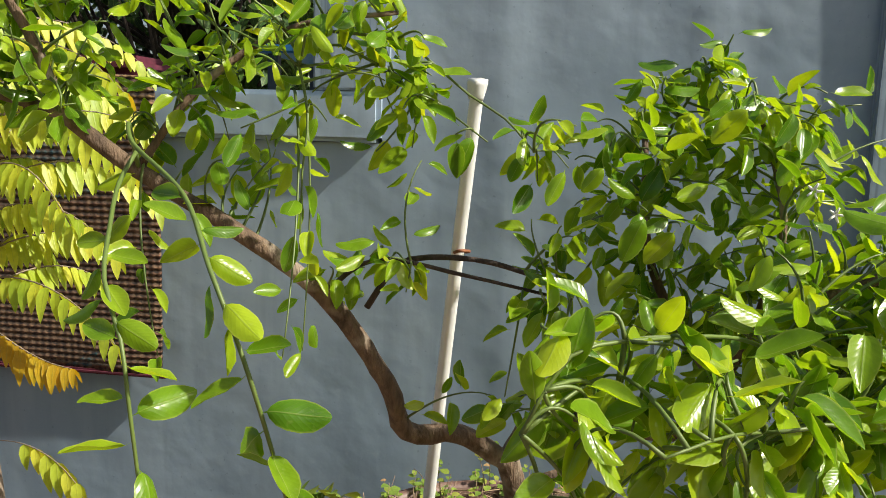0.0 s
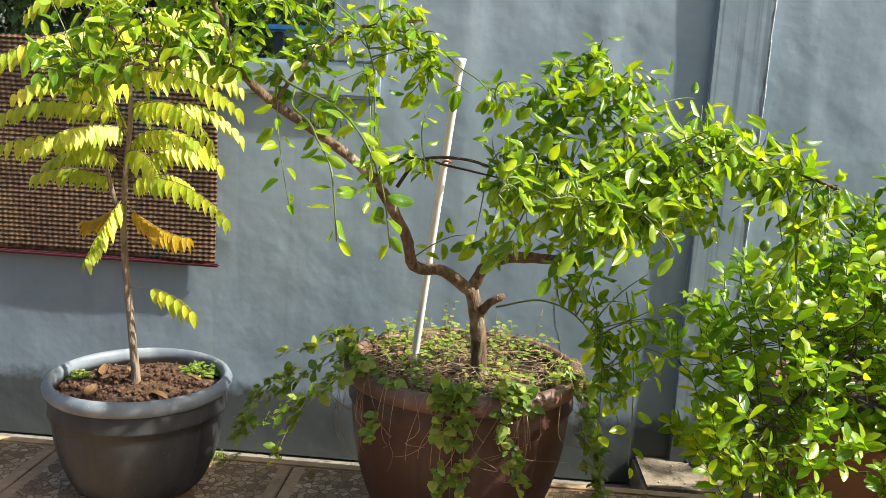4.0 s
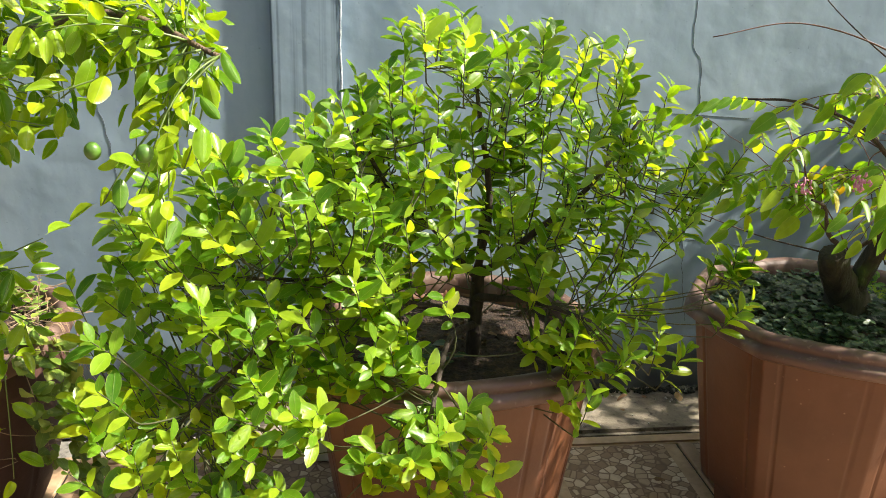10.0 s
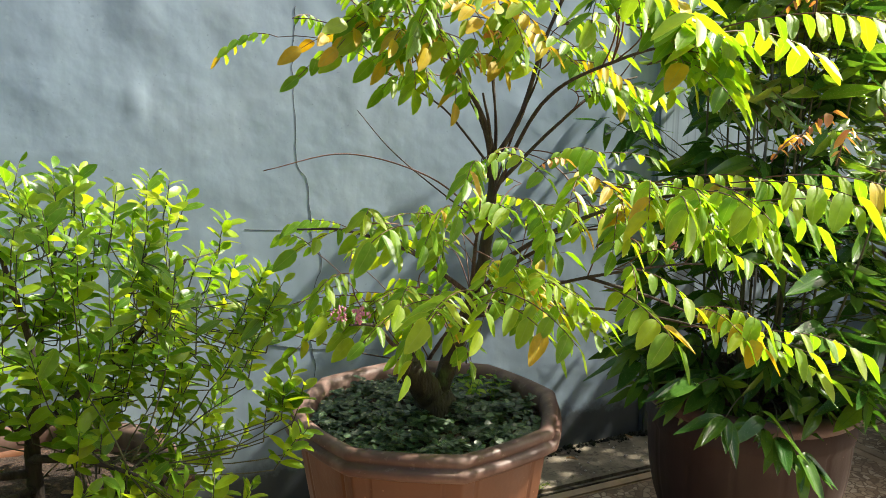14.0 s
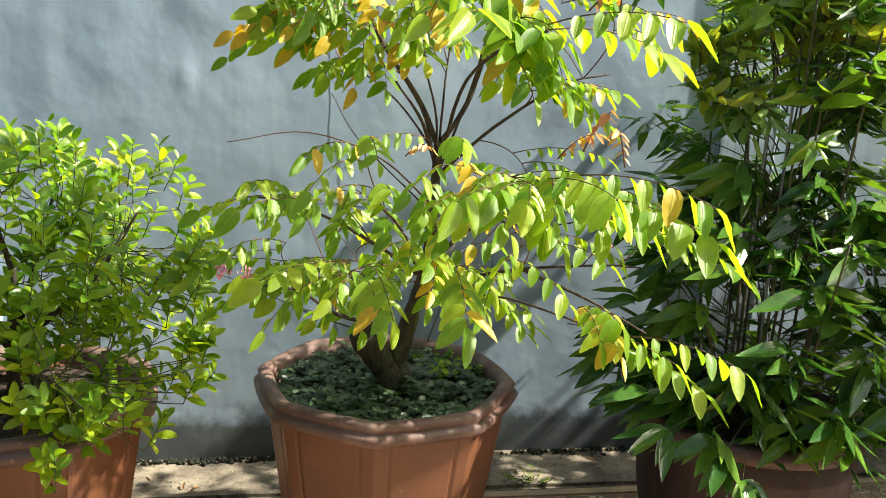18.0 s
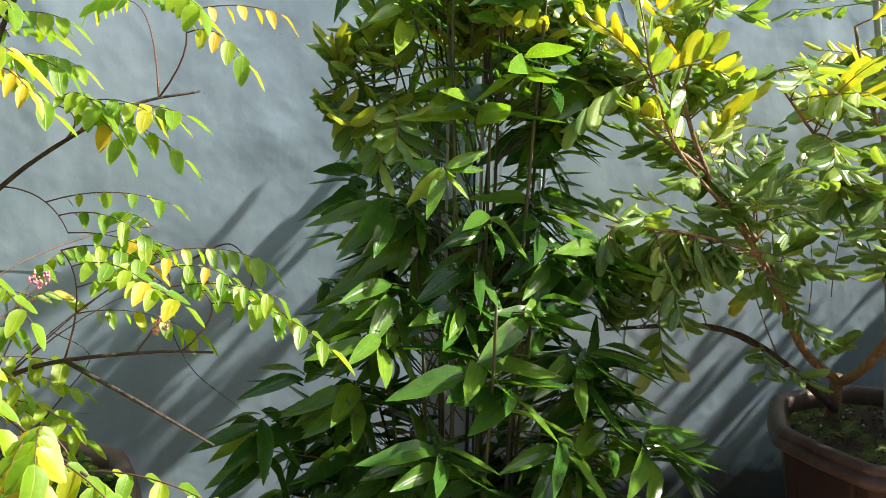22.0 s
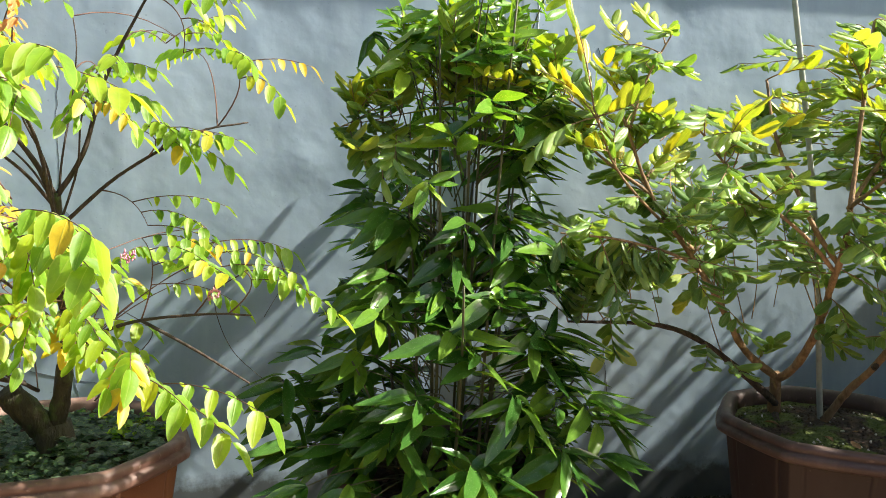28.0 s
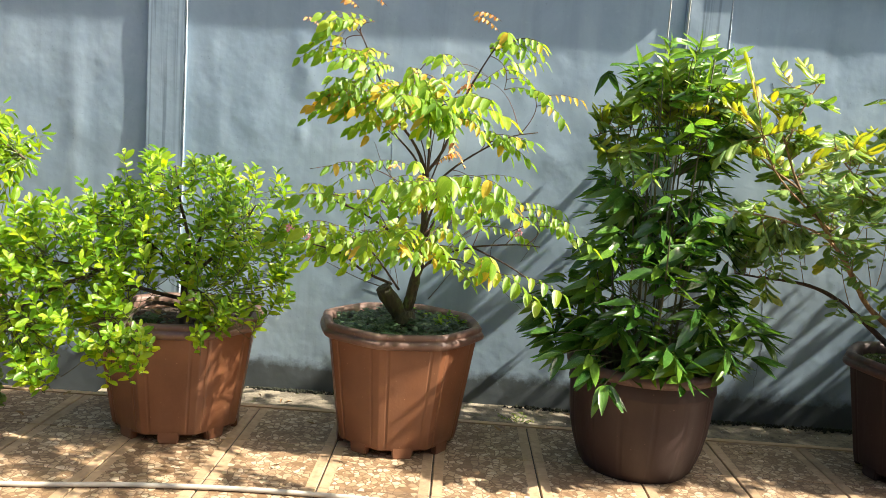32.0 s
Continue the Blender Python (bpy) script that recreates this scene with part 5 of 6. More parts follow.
def cane_shrub():
    t = plant("cane_shrub", 2.985, 1.27, 0.38, "tall shrub of thin canes with glossy dark leaves", "shrub")
    f = Foliage([blade(0.30, 0.9, 0.3, 0.25, 8, 0.76, 0.03, 0, True), blade(0.33, 0.9, 0.2, 0.45, 8, 0.76, 0.05, 0, True), blade(0.28, 0.9, 0.4, 0.12, 8, 0.78, 0.02, 0, True)], [LEAF_DRAC, LEAF_CANE_BRIGHT])
    for k in range(16):
        a = k * 2.4
        r = 0.16 * math.sqrt((k + 0.5) / 16)
        foot = Vector((2.985 + r * math.cos(a), 1.27 + r * math.sin(a), 0.37))
        high = rng.uniform(0.75, 1.25) if k < 12 else rng.uniform(0.25, 0.6)
        lean = Vector((math.cos(a), math.sin(a), 0)) * (0.03 + 0.10 * (k / 20)) * (1 if k < 12 else 1.8)
        lean.y -= 0.02
        top = foot + lean + UP * high
        pts = sprig(foot, top, 0.0, 12)
        store = ([], [])
        base = t.matrix_basis.translation
        tube(store, [p - base for p in pts], 0.0045, 0.0025, 6)
        part("cane", mesh("cane", *store, [TWIG_DARK]), t)
    # leaf whorls at the ends of side shoots, wide at the foot, narrow above
    for k in range(215):
        z = 0.46 + 1.14 * rng.random()
        if z > 1.1 and rng.random() < 0.5:
            continue
        reach = np.interp(z, (0.46, 0.62, 0.85, 1.05, 1.25, 1.40, 1.62), (0.42, 0.44, 0.33, 0.24, 0.22, 0.25, 0.15))
        a = rng.uniform(0, 6.28)
        r = reach * math.sqrt(rng.uniform(0.30, 1)) * rng.uniform(0.85, 1.12)
        out = Vector((math.cos(a), math.sin(a), 0))
        mid = Vector((2.985 + 0.03 * (z - 0.5), 1.255, z))
        q = mid + Vector((out.x * r, 0.9 * out.y * r, 0))
        tube(f.twigs, sprig(mid + out * 0.25 * r - UP * 0.08, q, 0.02, 5), 0.0022, 0.0014, 4)
        turn = rng.uniform(0, 6.28)
        # Brighter leaf colour rises with height, for young growth and sun on the head.
        young = rng.random() < 0.05 + 1.7 * max(0.0, z - 1.05)
        tilt = rng.uniform(-0.45, 0.3)
        long = rng.uniform(0.11, 0.17) if z < 1.3 else rng.uniform(0.09, 0.14)
        for w in range(rng.choice((5, 6, 7, 8))):
            b = turn + w * 2.4
            way = Vector((math.cos(b), math.sin(b), 0)) + out * rng.uniform(0.3, 0.9) + UP * (tilt + rng.uniform(-0.3, 0.3))
            f.leaf(q - UP * 0.008 * w, way, UP * 0.8 + out * 0.15 + Vector((0.75, -0.2, 0)) + ball() * 0.3, long * rng.uniform(0.7, 1.05), 1 if young else 0)
    # sprays behind, towards the wall, added for their streaks of shade on it
    for _ in range(26):
        z = rng.uniform(0.75, 1.62)
        p = Vector((2.97 + rng.uniform(-0.26, 0.30), rng.uniform(1.48, 1.84), z))
        tube(f.twigs, sprig((2.985 + rng.uniform(-0.08, 0.08), 1.33, z - 0.25), p, 0.04, 6), 0.0022, 0.0013, 4)
        for w in range(6):
            b = rng.uniform(0, 6.28)
            f.leaf(p + ball() * 0.03, Vector((math.cos(b), 0.7 * math.sin(b), rng.uniform(-0.7, 0.4))), UP + ball() * 0.5, rng.uniform(0.08, 0.14))
    # pale tufts at the top: young leaves, their colour brightened for sunlight
    for _ in range(26):
        a, r = rng.uniform(0, 6.28), 0.20 * math.sqrt(rng.random())
        p = Vector((3.0 + r * math.cos(a), 1.22 + r * math.sin(a), 1.50 + 0.20 * rng.random() - 0.3 * r))
        tube(f.twigs, sprig(p - UP * 0.25 - Vector((0.4 * r * math.cos(a), 0.4 * r * math.sin(a), 0)), p, 0.0, 5), 0.0022, 0.0014, 4)
        for w in range(9):
            b = w * 2.4
            f.leaf(p - UP * 0.008 * w, Vector((math.cos(b), math.sin(b), rng.uniform(0.2, 1.1))), UP * 0.4 + Vector((0.3, -0.6, 0)), rng.uniform(0.06, 0.10), 1)
    for w in range(9):
        b = w * 2.4
        f.leaf(Vector((2.87, 0.985, 1.175)) + ball() * 0.012, Vector((0.8 * math.cos(b), -0.3 + 0.5 * math.sin(b), rng.uniform(-1.0, 0.3))), UP * 0.5 + Vector((0.5, -0.5, 0)) + ball() * 0.6, rng.uniform(0.05, 0.095), 1)
    tube(f.twigs, sprig((2.95, 1.2, 1.0), (2.87, 0.985, 1.18), 0.06, 6), 0.0022, 0.0014, 4)
    # skirt over the rim
    for _ in range(64):
        a = rng.uniform(0, 6.28)
        r = rng.uniform(0.12, 0.33)
        p = Vector((2.985 + r * math.cos(a) - 0.02, 1.27 + 0.9 * r * math.sin(a), rng.uniform(0.44, 0.62)))
        tube(f.twigs, sprig((2.985 + 0.3 * r * math.cos(a), 1.27 + 0.3 * r * math.sin(a), 0.40), p, 0.05, 6), 0.002, 0.0012, 4)
        for w in range(4):
            b = a + rng.uniform(-1.3, 1.3)
            f.leaf(p, Vector((math.cos(b), math.sin(b), rng.uniform(-0.7, 0.15))), UP + Vector((0, -0.3, 0)), rng.uniform(0.07, 0.12))
    for p, o in (((2.62, 1.0, 0.50), (-1, -0.3, 0)), ((2.72, 0.93, 0.46), (-0.3, -1, -0.2)), ((2.76, 0.90, 0.42), (0.1, -1, -0.4)), ((2.60, 1.08, 0.56), (-1, 0, 0.1)), ((3.32, 1.05, 0.52), (1, -0.3, 0.1)), ((3.36, 1.1, 0.6), (1, 0, 0.2))):
        p = Vector(p)
        tube(f.twigs, sprig((2.95, 1.2, 0.42), p, 0.08, 7), 0.0025, 0.0015, 4)
        for w in range(6):
            d = Vector(o) + Vector((rng.uniform(-0.9, 0.9), rng.uniform(-0.7, 0.7), rng.uniform(-0.5, 0.2)))
            f.leaf(p, d, UP + Vector((0, -0.3, 0)), rng.uniform(0.09, 0.14))
    f.link(t, 300, TWIG_DARK)


# ---- olive-leaved tree ----


def olive_tree():
    t = plant("fruit_tree", 4.0, 1.32, 0.42, "spreading fruit tree with folded olive-green leaves", "tree")
    sk = []
    limb(t, "trunk", [(4.10, 1.54, 0.42), (4.08, 1.51, 0.50), (4.05, 1.47, 0.60)], 0.022, 0.0165, BARK_TAN, sk, 12, 0.35)
    limb(t, "root", [(4.10, 1.54, 0.455), (4.06, 1.46, 0.452), (4.04, 1.40, 0.43)], 0.016, 0.006, BARK_DARK, None, 8, 0.3)
    limb(t, "root", [(4.10, 1.54, 0.455), (4.17, 1.49, 0.452), (4.21, 1.46, 0.43)], 0.014, 0.005, BARK_DARK, None, 8, 0.3)
    limb(t, "limb", [(4.05, 1.47, 0.59), (3.975, 1.45, 0.64), (3.898, 1.42, 0.702), (3.781, 1.36, 0.846), (3.655, 1.297, 0.985), (3.52, 1.28, 1.15), (3.42, 1.26, 1.35)], 0.0125, 0.0035, BARK_TAN, sk)
    limb(t, "limb", [(4.052, 1.46, 0.59), (4.07, 1.42, 0.625), (4.05, 1.3, 0.757), (3.958, 1.12, 0.927), (3.90, 1.0, 1.07), (3.95, 1.05, 1.35), (4.0, 1.1, 1.6)], 0.0125, 0.0035, BARK_TAN, sk)
    limb(t, "limb", [(4.19, 1.44, 0.43), (4.205, 1.35, 0.57), (4.212, 1.25, 0.678), (4.189, 1.1, 0.847), (4.20, 1.05, 1.0), (4.30, 1.06, 1.13), (4.48, 1.1, 1.3), (4.65, 1.15, 1.45)], 0.0125, 0.0035, BARK_TAN, sk)
    limb(t, "limb", [(4.075, 1.50, 0.50), (4.006, 1.46, 0.548), (3.897, 1.445, 0.632), (3.793, 1.455, 0.705), (3.70, 1.46, 0.745), (3.60, 1.45, 0.765), (3.46, 1.40, 0.78), (3.32, 1.32, 0.80)], 0.013, 0.003, BARK_DARK, sk)
    limb(t, "limb", [(3.92, 1.05, 1.0), (3.84, 1.05, 1.1), (3.76, 1.1, 1.3), (3.75, 1.15, 1.45)], 0.007, 0.003, BARK_TAN, sk)
    limb(t, "limb", [(4.189, 1.1, 0.847), (4.29, 1.1, 0.95), (4.5, 1.15, 1.02), (4.72, 1.2, 1.08), (4.88, 1.22, 1.15)], 0.008, 0.003, BARK_TAN, sk)
    limb(t, "limb", [(4.62, 1.14, 1.43), (4.9, 1.2, 1.5), (5.2, 1.25, 1.48), (5.5, 1.3, 1.42)], 0.006, 0.002, BARK_TAN, sk)
    limb(t, "limb", [(4.86, 1.22, 1.14), (5.1, 1.25, 1.22), (5.4, 1.28, 1.25)], 0.005, 0.002, BARK_TAN, sk)
    limb(t, "limb", [(3.90, 1.0, 1.14), (4.05, 1.1, 1.25), (4.25, 1.2, 1.38)], 0.006, 0.003, BARK_TAN, sk)
    limb(t, "limb", [(3.52, 1.28, 1.15), (3.36, 1.26, 1.25), (3.2, 1.24, 1.38)], 0.005, 0.002, BARK_TAN, sk)
    limb(t, "limb", [(3.76, 1.35, 0.87), (3.6, 1.2, 0.98), (3.4, 1.14, 1.04), (3.22, 1.12, 1.06)], 0.006, 0.002, BARK_TAN, sk)
    limb(t, "limb", [(3.44, 1.26, 1.32), (3.48, 1.26, 1.45), (3.55, 1.26, 1.58)], 0.004, 0.002, BARK_TAN, sk)
    limb(t, "shoot", [(3.42, 1.26, 1.3), (3.2, 1.3, 1.42), (2.95, 1.32, 1.36), (2.70, 1.3, 1.30)], 0.003, 0.0012, BARK_TAN, sk, 6, 0)
    limb(t, "limb", [(3.935, 1.07, 0.97), (3.78, 1.0, 1.08), (3.62, 1.02, 1.2), (3.5, 1.04, 1.34)], 0.006, 0.002, BARK_TAN, sk)
    limb(t, "limb", [(3.90, 1.0, 1.14), (3.92, 0.86, 1.25), (3.88, 0.72, 1.38)], 0.005, 0.002, BARK_TAN, sk)
    limb(t, "limb", [(4.20, 1.05, 1.0), (4.2, 0.9, 1.12), (4.14, 0.78, 1.24), (4.1, 0.72, 1.36)], 0.006, 0.002, BARK_TAN, sk)
    limb(t, "limb", [(3.66, 1.29, 1.0), (3.5, 1.2, 1.1), (3.36, 1.14, 1.22), (3.28, 1.1, 1.36)], 0.005, 0.002, BARK_TAN, sk)
    limb(t, "pruned_stub", [(4.19, 1.10, 0.84), (4.175, 1.065, 0.865), (4.165, 1.045, 0.875)], 0.010, 0.009, BARK_TAN, None, 10, 0.2, "sawn branch stub")
    limb(t, "pruned_stub", [(4.212, 1.25, 0.676), (4.205, 1.236, 0.684), (4.20, 1.228, 0.686)], 0.010, 0.008, BARK_DARK, None, 10, 0.2, "dark pruning scar")
    f = Foliage([rolled(0.54, 1.3), rolled(0.50, 1.5, 0.4, 0.16), rolled(0.58, 1.15, 0.36, 0.02), rolled(0.50, 0.9, 0.45, 0.22)], [LEAF_OLIVE, LEAF_OLIVE_NEW])
    xs = (3.08, 3.3, 3.5, 3.62, 3.8, 4.1, 4.35, 4.6, 5.08, 5.7)
    low = (0.98, 0.88, 0.84, 0.86, 0.92, 0.98, 0.94, 0.96, 1.04, 1.1)
    top = (1.44, 1.58, 1.64, 1.36, 1.42, 1.70, 1.58, 1.68, 1.74, 1.6)
    made = 0
    while made < 540:
        x, z = rng.uniform(3.08, 5.7), rng.uniform(0.84, 1.74)
        if not np.interp(x, xs, low) < z < np.interp(x, xs, top):
            continue
        made += 1
        if x < 3.6 and rng.random() < 0.2:
            continue
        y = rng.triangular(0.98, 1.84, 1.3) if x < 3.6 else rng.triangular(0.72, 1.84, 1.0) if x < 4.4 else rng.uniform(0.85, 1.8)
        near = min(1.06, (y + 0.5) / 1.7)                    # scaled towards the camera's place, to keep the crown's outline in its view
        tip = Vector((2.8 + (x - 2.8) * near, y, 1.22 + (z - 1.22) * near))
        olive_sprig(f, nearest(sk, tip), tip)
    for x, y, z, rx, rz, n in ((2.95, 1.18, 1.46, 0.26, 0.13, 15), (3.12, 1.16, 1.52, 0.20, 0.13, 17), (2.74, 1.2, 1.36, 0.15, 0.10, 8), (2.80, 1.12, 1.22, 0.14, 0.05, 8), (3.24, 1.14, 1.30, 0.14, 0.12, 14), (3.40, 1.2, 0.98, 0.12, 0.10, 16), (4.0, 1.1, 0.82, 0.1, 0.06, 4)):
        for _ in range(n):
            b = ball()
            tip = Vector((x + rx * b.x, y + 0.75 * rx * b.y, z + rz * b.z))
            olive_sprig(f, nearest(sk, tip), tip)
    # Sprigs close to the wall, added to throw streaks of shade on it.
    for _ in range(16):
        tip = Vector((rng.uniform(3.0, 3.6), rng.uniform(1.82, 1.93), rng.uniform(1.3, 1.66)))
        olive_sprig(f, nearest(sk, tip), tip)
    # Rear sprigs added to shade the lower wall.
    for _ in range(90):
        tip = Vector((rng.uniform(3.75, 5.6), rng.uniform(1.55, 1.88), rng.uniform(0.9, 1.62)))
        olive_sprig(f, nearest(sk, tip), tip)
    for a, b in (((4.66, 1.0, 1.1), (4.52, 0.95, 0.90)), ((3.42, 1.27, 0.85), (3.43, 1.247, 0.73)), ((3.79, 1.44, 0.71), (3.74, 1.34, 0.66)), ((3.87, 1.43, 0.66), (3.86, 1.34, 0.64)), ((3.97, 1.44, 0.65), (3.96, 1.36, 0.72)), ((4.04, 1.28, 0.78), (4.06, 1.16, 0.74)), ((4.19, 1.15, 0.80), (4.12, 1.05, 0.84)), ((3.80, 1.36, 0.83), (3.84, 1.28, 0.76)), ((3.92, 1.05, 0.99), (4.02, 0.98, 0.93))):
        olive_sprig(f, Vector(a), Vector(b))
    f.link(t, 300, BARK_TAN)
    for p, d, size, mat, say in (((3.21, 1.34, 1.0), (0.2, -0.2, -1), 0.052, LEAF_YELLOW, "single bright yellow leaf"), ((3.405, 1.269, 0.725), (-0.5, -0.4, -0.6), 0.072, LEAF_MINT, "pale grey-green leaf"), ((3.43, 1.265, 0.735), (0.8, -0.3, -0.45), 0.078, LEAF_MINT, "pale grey-green leaf")):
        v, uv, fc = blade(0.46, 0.55, 0.3, 0.15, 7, 0.9, 0.03, 0.08, True)
        part("leaf", mesh("leaf", v, fc, [mat], True, uv), t, t.matrix_basis.inverted() @ frame_of(p, d, (0.1, -1, 0.4), size), say)
    rod("support_stake", [(4.20, 1.44, 0.40), (4.10, 1.42, 1.1), (3.95, 1.40, 1.80)], 0.009, 0.008, CANE, None, 8)
    tagged(bpy.data.objects["support_stake"], "grey-green bamboo stake among the branches", "stake")


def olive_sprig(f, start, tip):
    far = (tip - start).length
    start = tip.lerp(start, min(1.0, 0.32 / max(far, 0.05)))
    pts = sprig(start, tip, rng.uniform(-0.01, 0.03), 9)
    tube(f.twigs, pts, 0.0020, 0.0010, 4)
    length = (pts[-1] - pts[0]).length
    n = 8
    # More yellow young-leaf colour left of x 3.4 lightens the shaded head.
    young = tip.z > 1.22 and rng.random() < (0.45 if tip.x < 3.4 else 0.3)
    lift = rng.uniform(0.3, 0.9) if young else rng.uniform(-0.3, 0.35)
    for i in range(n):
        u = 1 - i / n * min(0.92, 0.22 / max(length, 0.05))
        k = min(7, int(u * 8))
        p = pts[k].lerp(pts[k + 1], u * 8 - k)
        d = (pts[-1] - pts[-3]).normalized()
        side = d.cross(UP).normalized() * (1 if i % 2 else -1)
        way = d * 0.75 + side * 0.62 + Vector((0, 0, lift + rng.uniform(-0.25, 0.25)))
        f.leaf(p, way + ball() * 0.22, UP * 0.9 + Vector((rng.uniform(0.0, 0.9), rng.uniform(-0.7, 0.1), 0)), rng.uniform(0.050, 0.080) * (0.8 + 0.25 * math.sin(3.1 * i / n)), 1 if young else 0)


# ---- ground cover ----


def creeper(x, y, r, z):
    t = plant("creeping_herb", x, y, z, "pale green creeping herb filling the pot and trailing over the rim", "plant")
    f = Foliage([blade(0.75, 0.7, 0.3, 0.15, 4, 0.8), blade(0.8, 0.7, 0.15, 0.3, 4, 0.85)], [LEAF_MINT, LEAF_DRY])
    for _ in range(420):
        a, q = rng.uniform(0, 6.28), r * math.sqrt(rng.random())
        foot = Vector((x + q * math.cos(a), y + q * math.sin(a), z))
        if noise.noise(foot * 13) < rng.uniform(-0.45, 0.25):
            continue
        h = rng.triangular(0.02, 0.14, 0.05) * (1.25 if foot.y > y else 0.8)
        tip = foot + Vector((rng.uniform(-0.04, 0.04), rng.uniform(-0.04, 0.04), h))
        tube(f.twigs, [foot, foot.lerp(tip, 0.6) + ball() * 0.006, tip], 0.0013, 0.0008, 3)
        for i in range(rng.randint(5, 8)):
            b = rng.uniform(0, 6.28)
            p = foot.lerp(tip, 0.3 + 0.7 * rng.random()) + ball() * 0.008
            f.leaf(p, Vector((math.cos(b), math.sin(b), rng.uniform(0, 0.6))), UP + Vector((0, -0.3, 0)), rng.uniform(0.011, 0.023), 1 if rng.random() < 0.05 else 0)
    # dead stems matted between the leaves
    for _ in range(520):
        a, q, b = rng.uniform(0, 6.28), r * math.sqrt(rng.random()), rng.uniform(0, 6.28)
        p = Vector((x + q * math.cos(a), y + q * math.sin(a), z + rng.uniform(0.015, 0.07)))
        tube(f.twigs, sprig(p, p + Vector((math.cos(b), math.sin(b), rng.uniform(-0.3, 0.2))) * rng.uniform(0.04, 0.12), 0.01, 5), 0.0013, 0.0009, 3)
    trails = [(-2.95, 0.30, 0.12), (-2.8, 0.34, 0.2), (-2.6, 0.26, 0.26), (-2.45, 0.3, 0.06), (-1.72, 0.07, 0.16), (-1.66, 0.08, 0.24), (-1.58, 0.07, 0.32), (-1.5, 0.08, 0.40), (-1.22, 0.07, 0.14), (-1.12, 0.08, 0.22), (-1.05, 0.08, 0.10), (-0.5, 0.10, 0.22), (-0.35, 0.12, 0.36), (-0.22, 0.12, 0.42), (3.05, 0.24, 0.02), (2.75, 0.18, -0.03), (-2.15, 0.08, 0.10)]
    for a, over, fall in trails:
        e = Vector((math.cos(a), math.sin(a), 0))
        p0 = Vector((x, y, z)) + e * (r * 0.8)
        p1 = Vector((x, y, z + 0.07)) + e * (r + 0.02)
        p2 = Vector((x, y, z + 0.03 - fall * 0.4)) + e * (r + over * 0.75)
        p3 = Vector((x, y, z + 0.03 - fall)) + e * (r + over)
        pts = spline([p0, p1, p2, p3], 0.02)
        tube(f.twigs, pts, 0.0014, 0.0008, 4)
        for p in pts[3:]:
            if noise.noise(p * 16) > -0.18:
                for _ in range(rng.randint(3, 6)):
                    d = ball() + e * 0.4 + Vector((0, -0.3, 0.1))
                    f.leaf(p + ball() * 0.016, d, UP + e * 0.8, rng.uniform(0.02, 0.042))
    f.link(t, 260, DRY_STEM)
    # bare dry runners over the side
    for k in range(44):
        a = rng.uniform(-3.1, 0.2)
        e = Vector((math.cos(a), math.sin(a), 0))
        o = Vector((-e.y, e.x, 0)) * rng.uniform(-0.12, 0.12)
        base = t.matrix_basis.translation
        q = Vector((x, y, z)) - base
        store = ([], [])
        fall = rng.uniform(0.06, 0.22)
        tube(store, spline([q + e * r * 0.85, q + e * (r + 0.03) + UP * 0.055, q + e * (r + 0.05) - UP * fall * 0.4 + o * rng.uniform(-0.6, 1.2), q + e * (r + rng.uniform(0.02, 0.09)) - UP * fall * 0.7 + o * rng.uniform(-0.4, 1.6), q + e * (r + 0.04) - UP * fall * rng.uniform(0.6, 1) + o], 0.015), 0.0011, 0.0007, 4)
        part("runner", mesh("runner", *store, [DRY_STEM]), t)


def mat_plant(x, y, r, z):
    t = plant("mat_plant", x, y, z, "low dark green mat of tiny leaves on the soil", "plant")
    f = Foliage([blade(0.8, 0.7, 0.2, 0.1, 3, 0.85), blade(0.7, 0.7, 0.35, 0.1, 3, 0.85)], [LEAF_MAT])
    for _ in range(1050):
        a, q = rng.uniform(0, 6.28), r * math.sqrt(rng.random())
        p = Vector((x + q * math.cos(a), y + q * math.sin(a), 0))
        p.z = z + (0.012 + 0.05 * max(0.0, 0.5 + noise.noise(p * 17))) * rng.uniform(0.5, 1.1) * (1.25 - 0.7 * q / r)
        for i in range(4):
            b = rng.uniform(0, 6.28)
            f.leaf(p + ball() * 0.006, Vector((math.cos(b), math.sin(b), rng.uniform(-0.1, 0.5))), UP + Vector((0.2, -0.3, 0)) + ball() * 0.5, rng.uniform(0.013, 0.025))
    f.link(t, 200, DRY_STEM)


frond_tree()
lime_tree()
creeper(-0.085, 1.42, 0.315, 0.425)
citrus_bush()
starfruit_tree()
mat_plant(1.997, 1.355, 0.272, 0.467)
cane_shrub()
olive_tree()

# ---- loose things ----
stake = rod("white_stake", [(-0.235, 1.44, 0.42), (-0.19, 1.36, 0.85), (-0.137, 1.27, 1.325)], 0.0115, 0.0105, PVC, None, 12)
tagged(stake, "weathered white plastic pipe used as a plant stake", "stake")
rod("broken_lip", [(-0.1395, 1.2745, 1.300), (-0.138, 1.272, 1.316), (-0.1365, 1.269, 1.330)], 0.0118, 0.0150, PVC, stake, 14, 0.45, 0.006, "splayed broken pipe end")
for k, (x, y) in enumerate(((2.95, 1.30), (3.03, 1.33))):
    s = rod("thin_stake", [(x, y, 0.38), (x, y, 1.2), (x + 0.005, y, 1.98 if k == 0 else 1.88)], 0.0038, 0.0032, CANE, None, 6)
    tagged(s, "thin pale rod standing among the glossy leaves", "stake", "rods in the cane shrub")


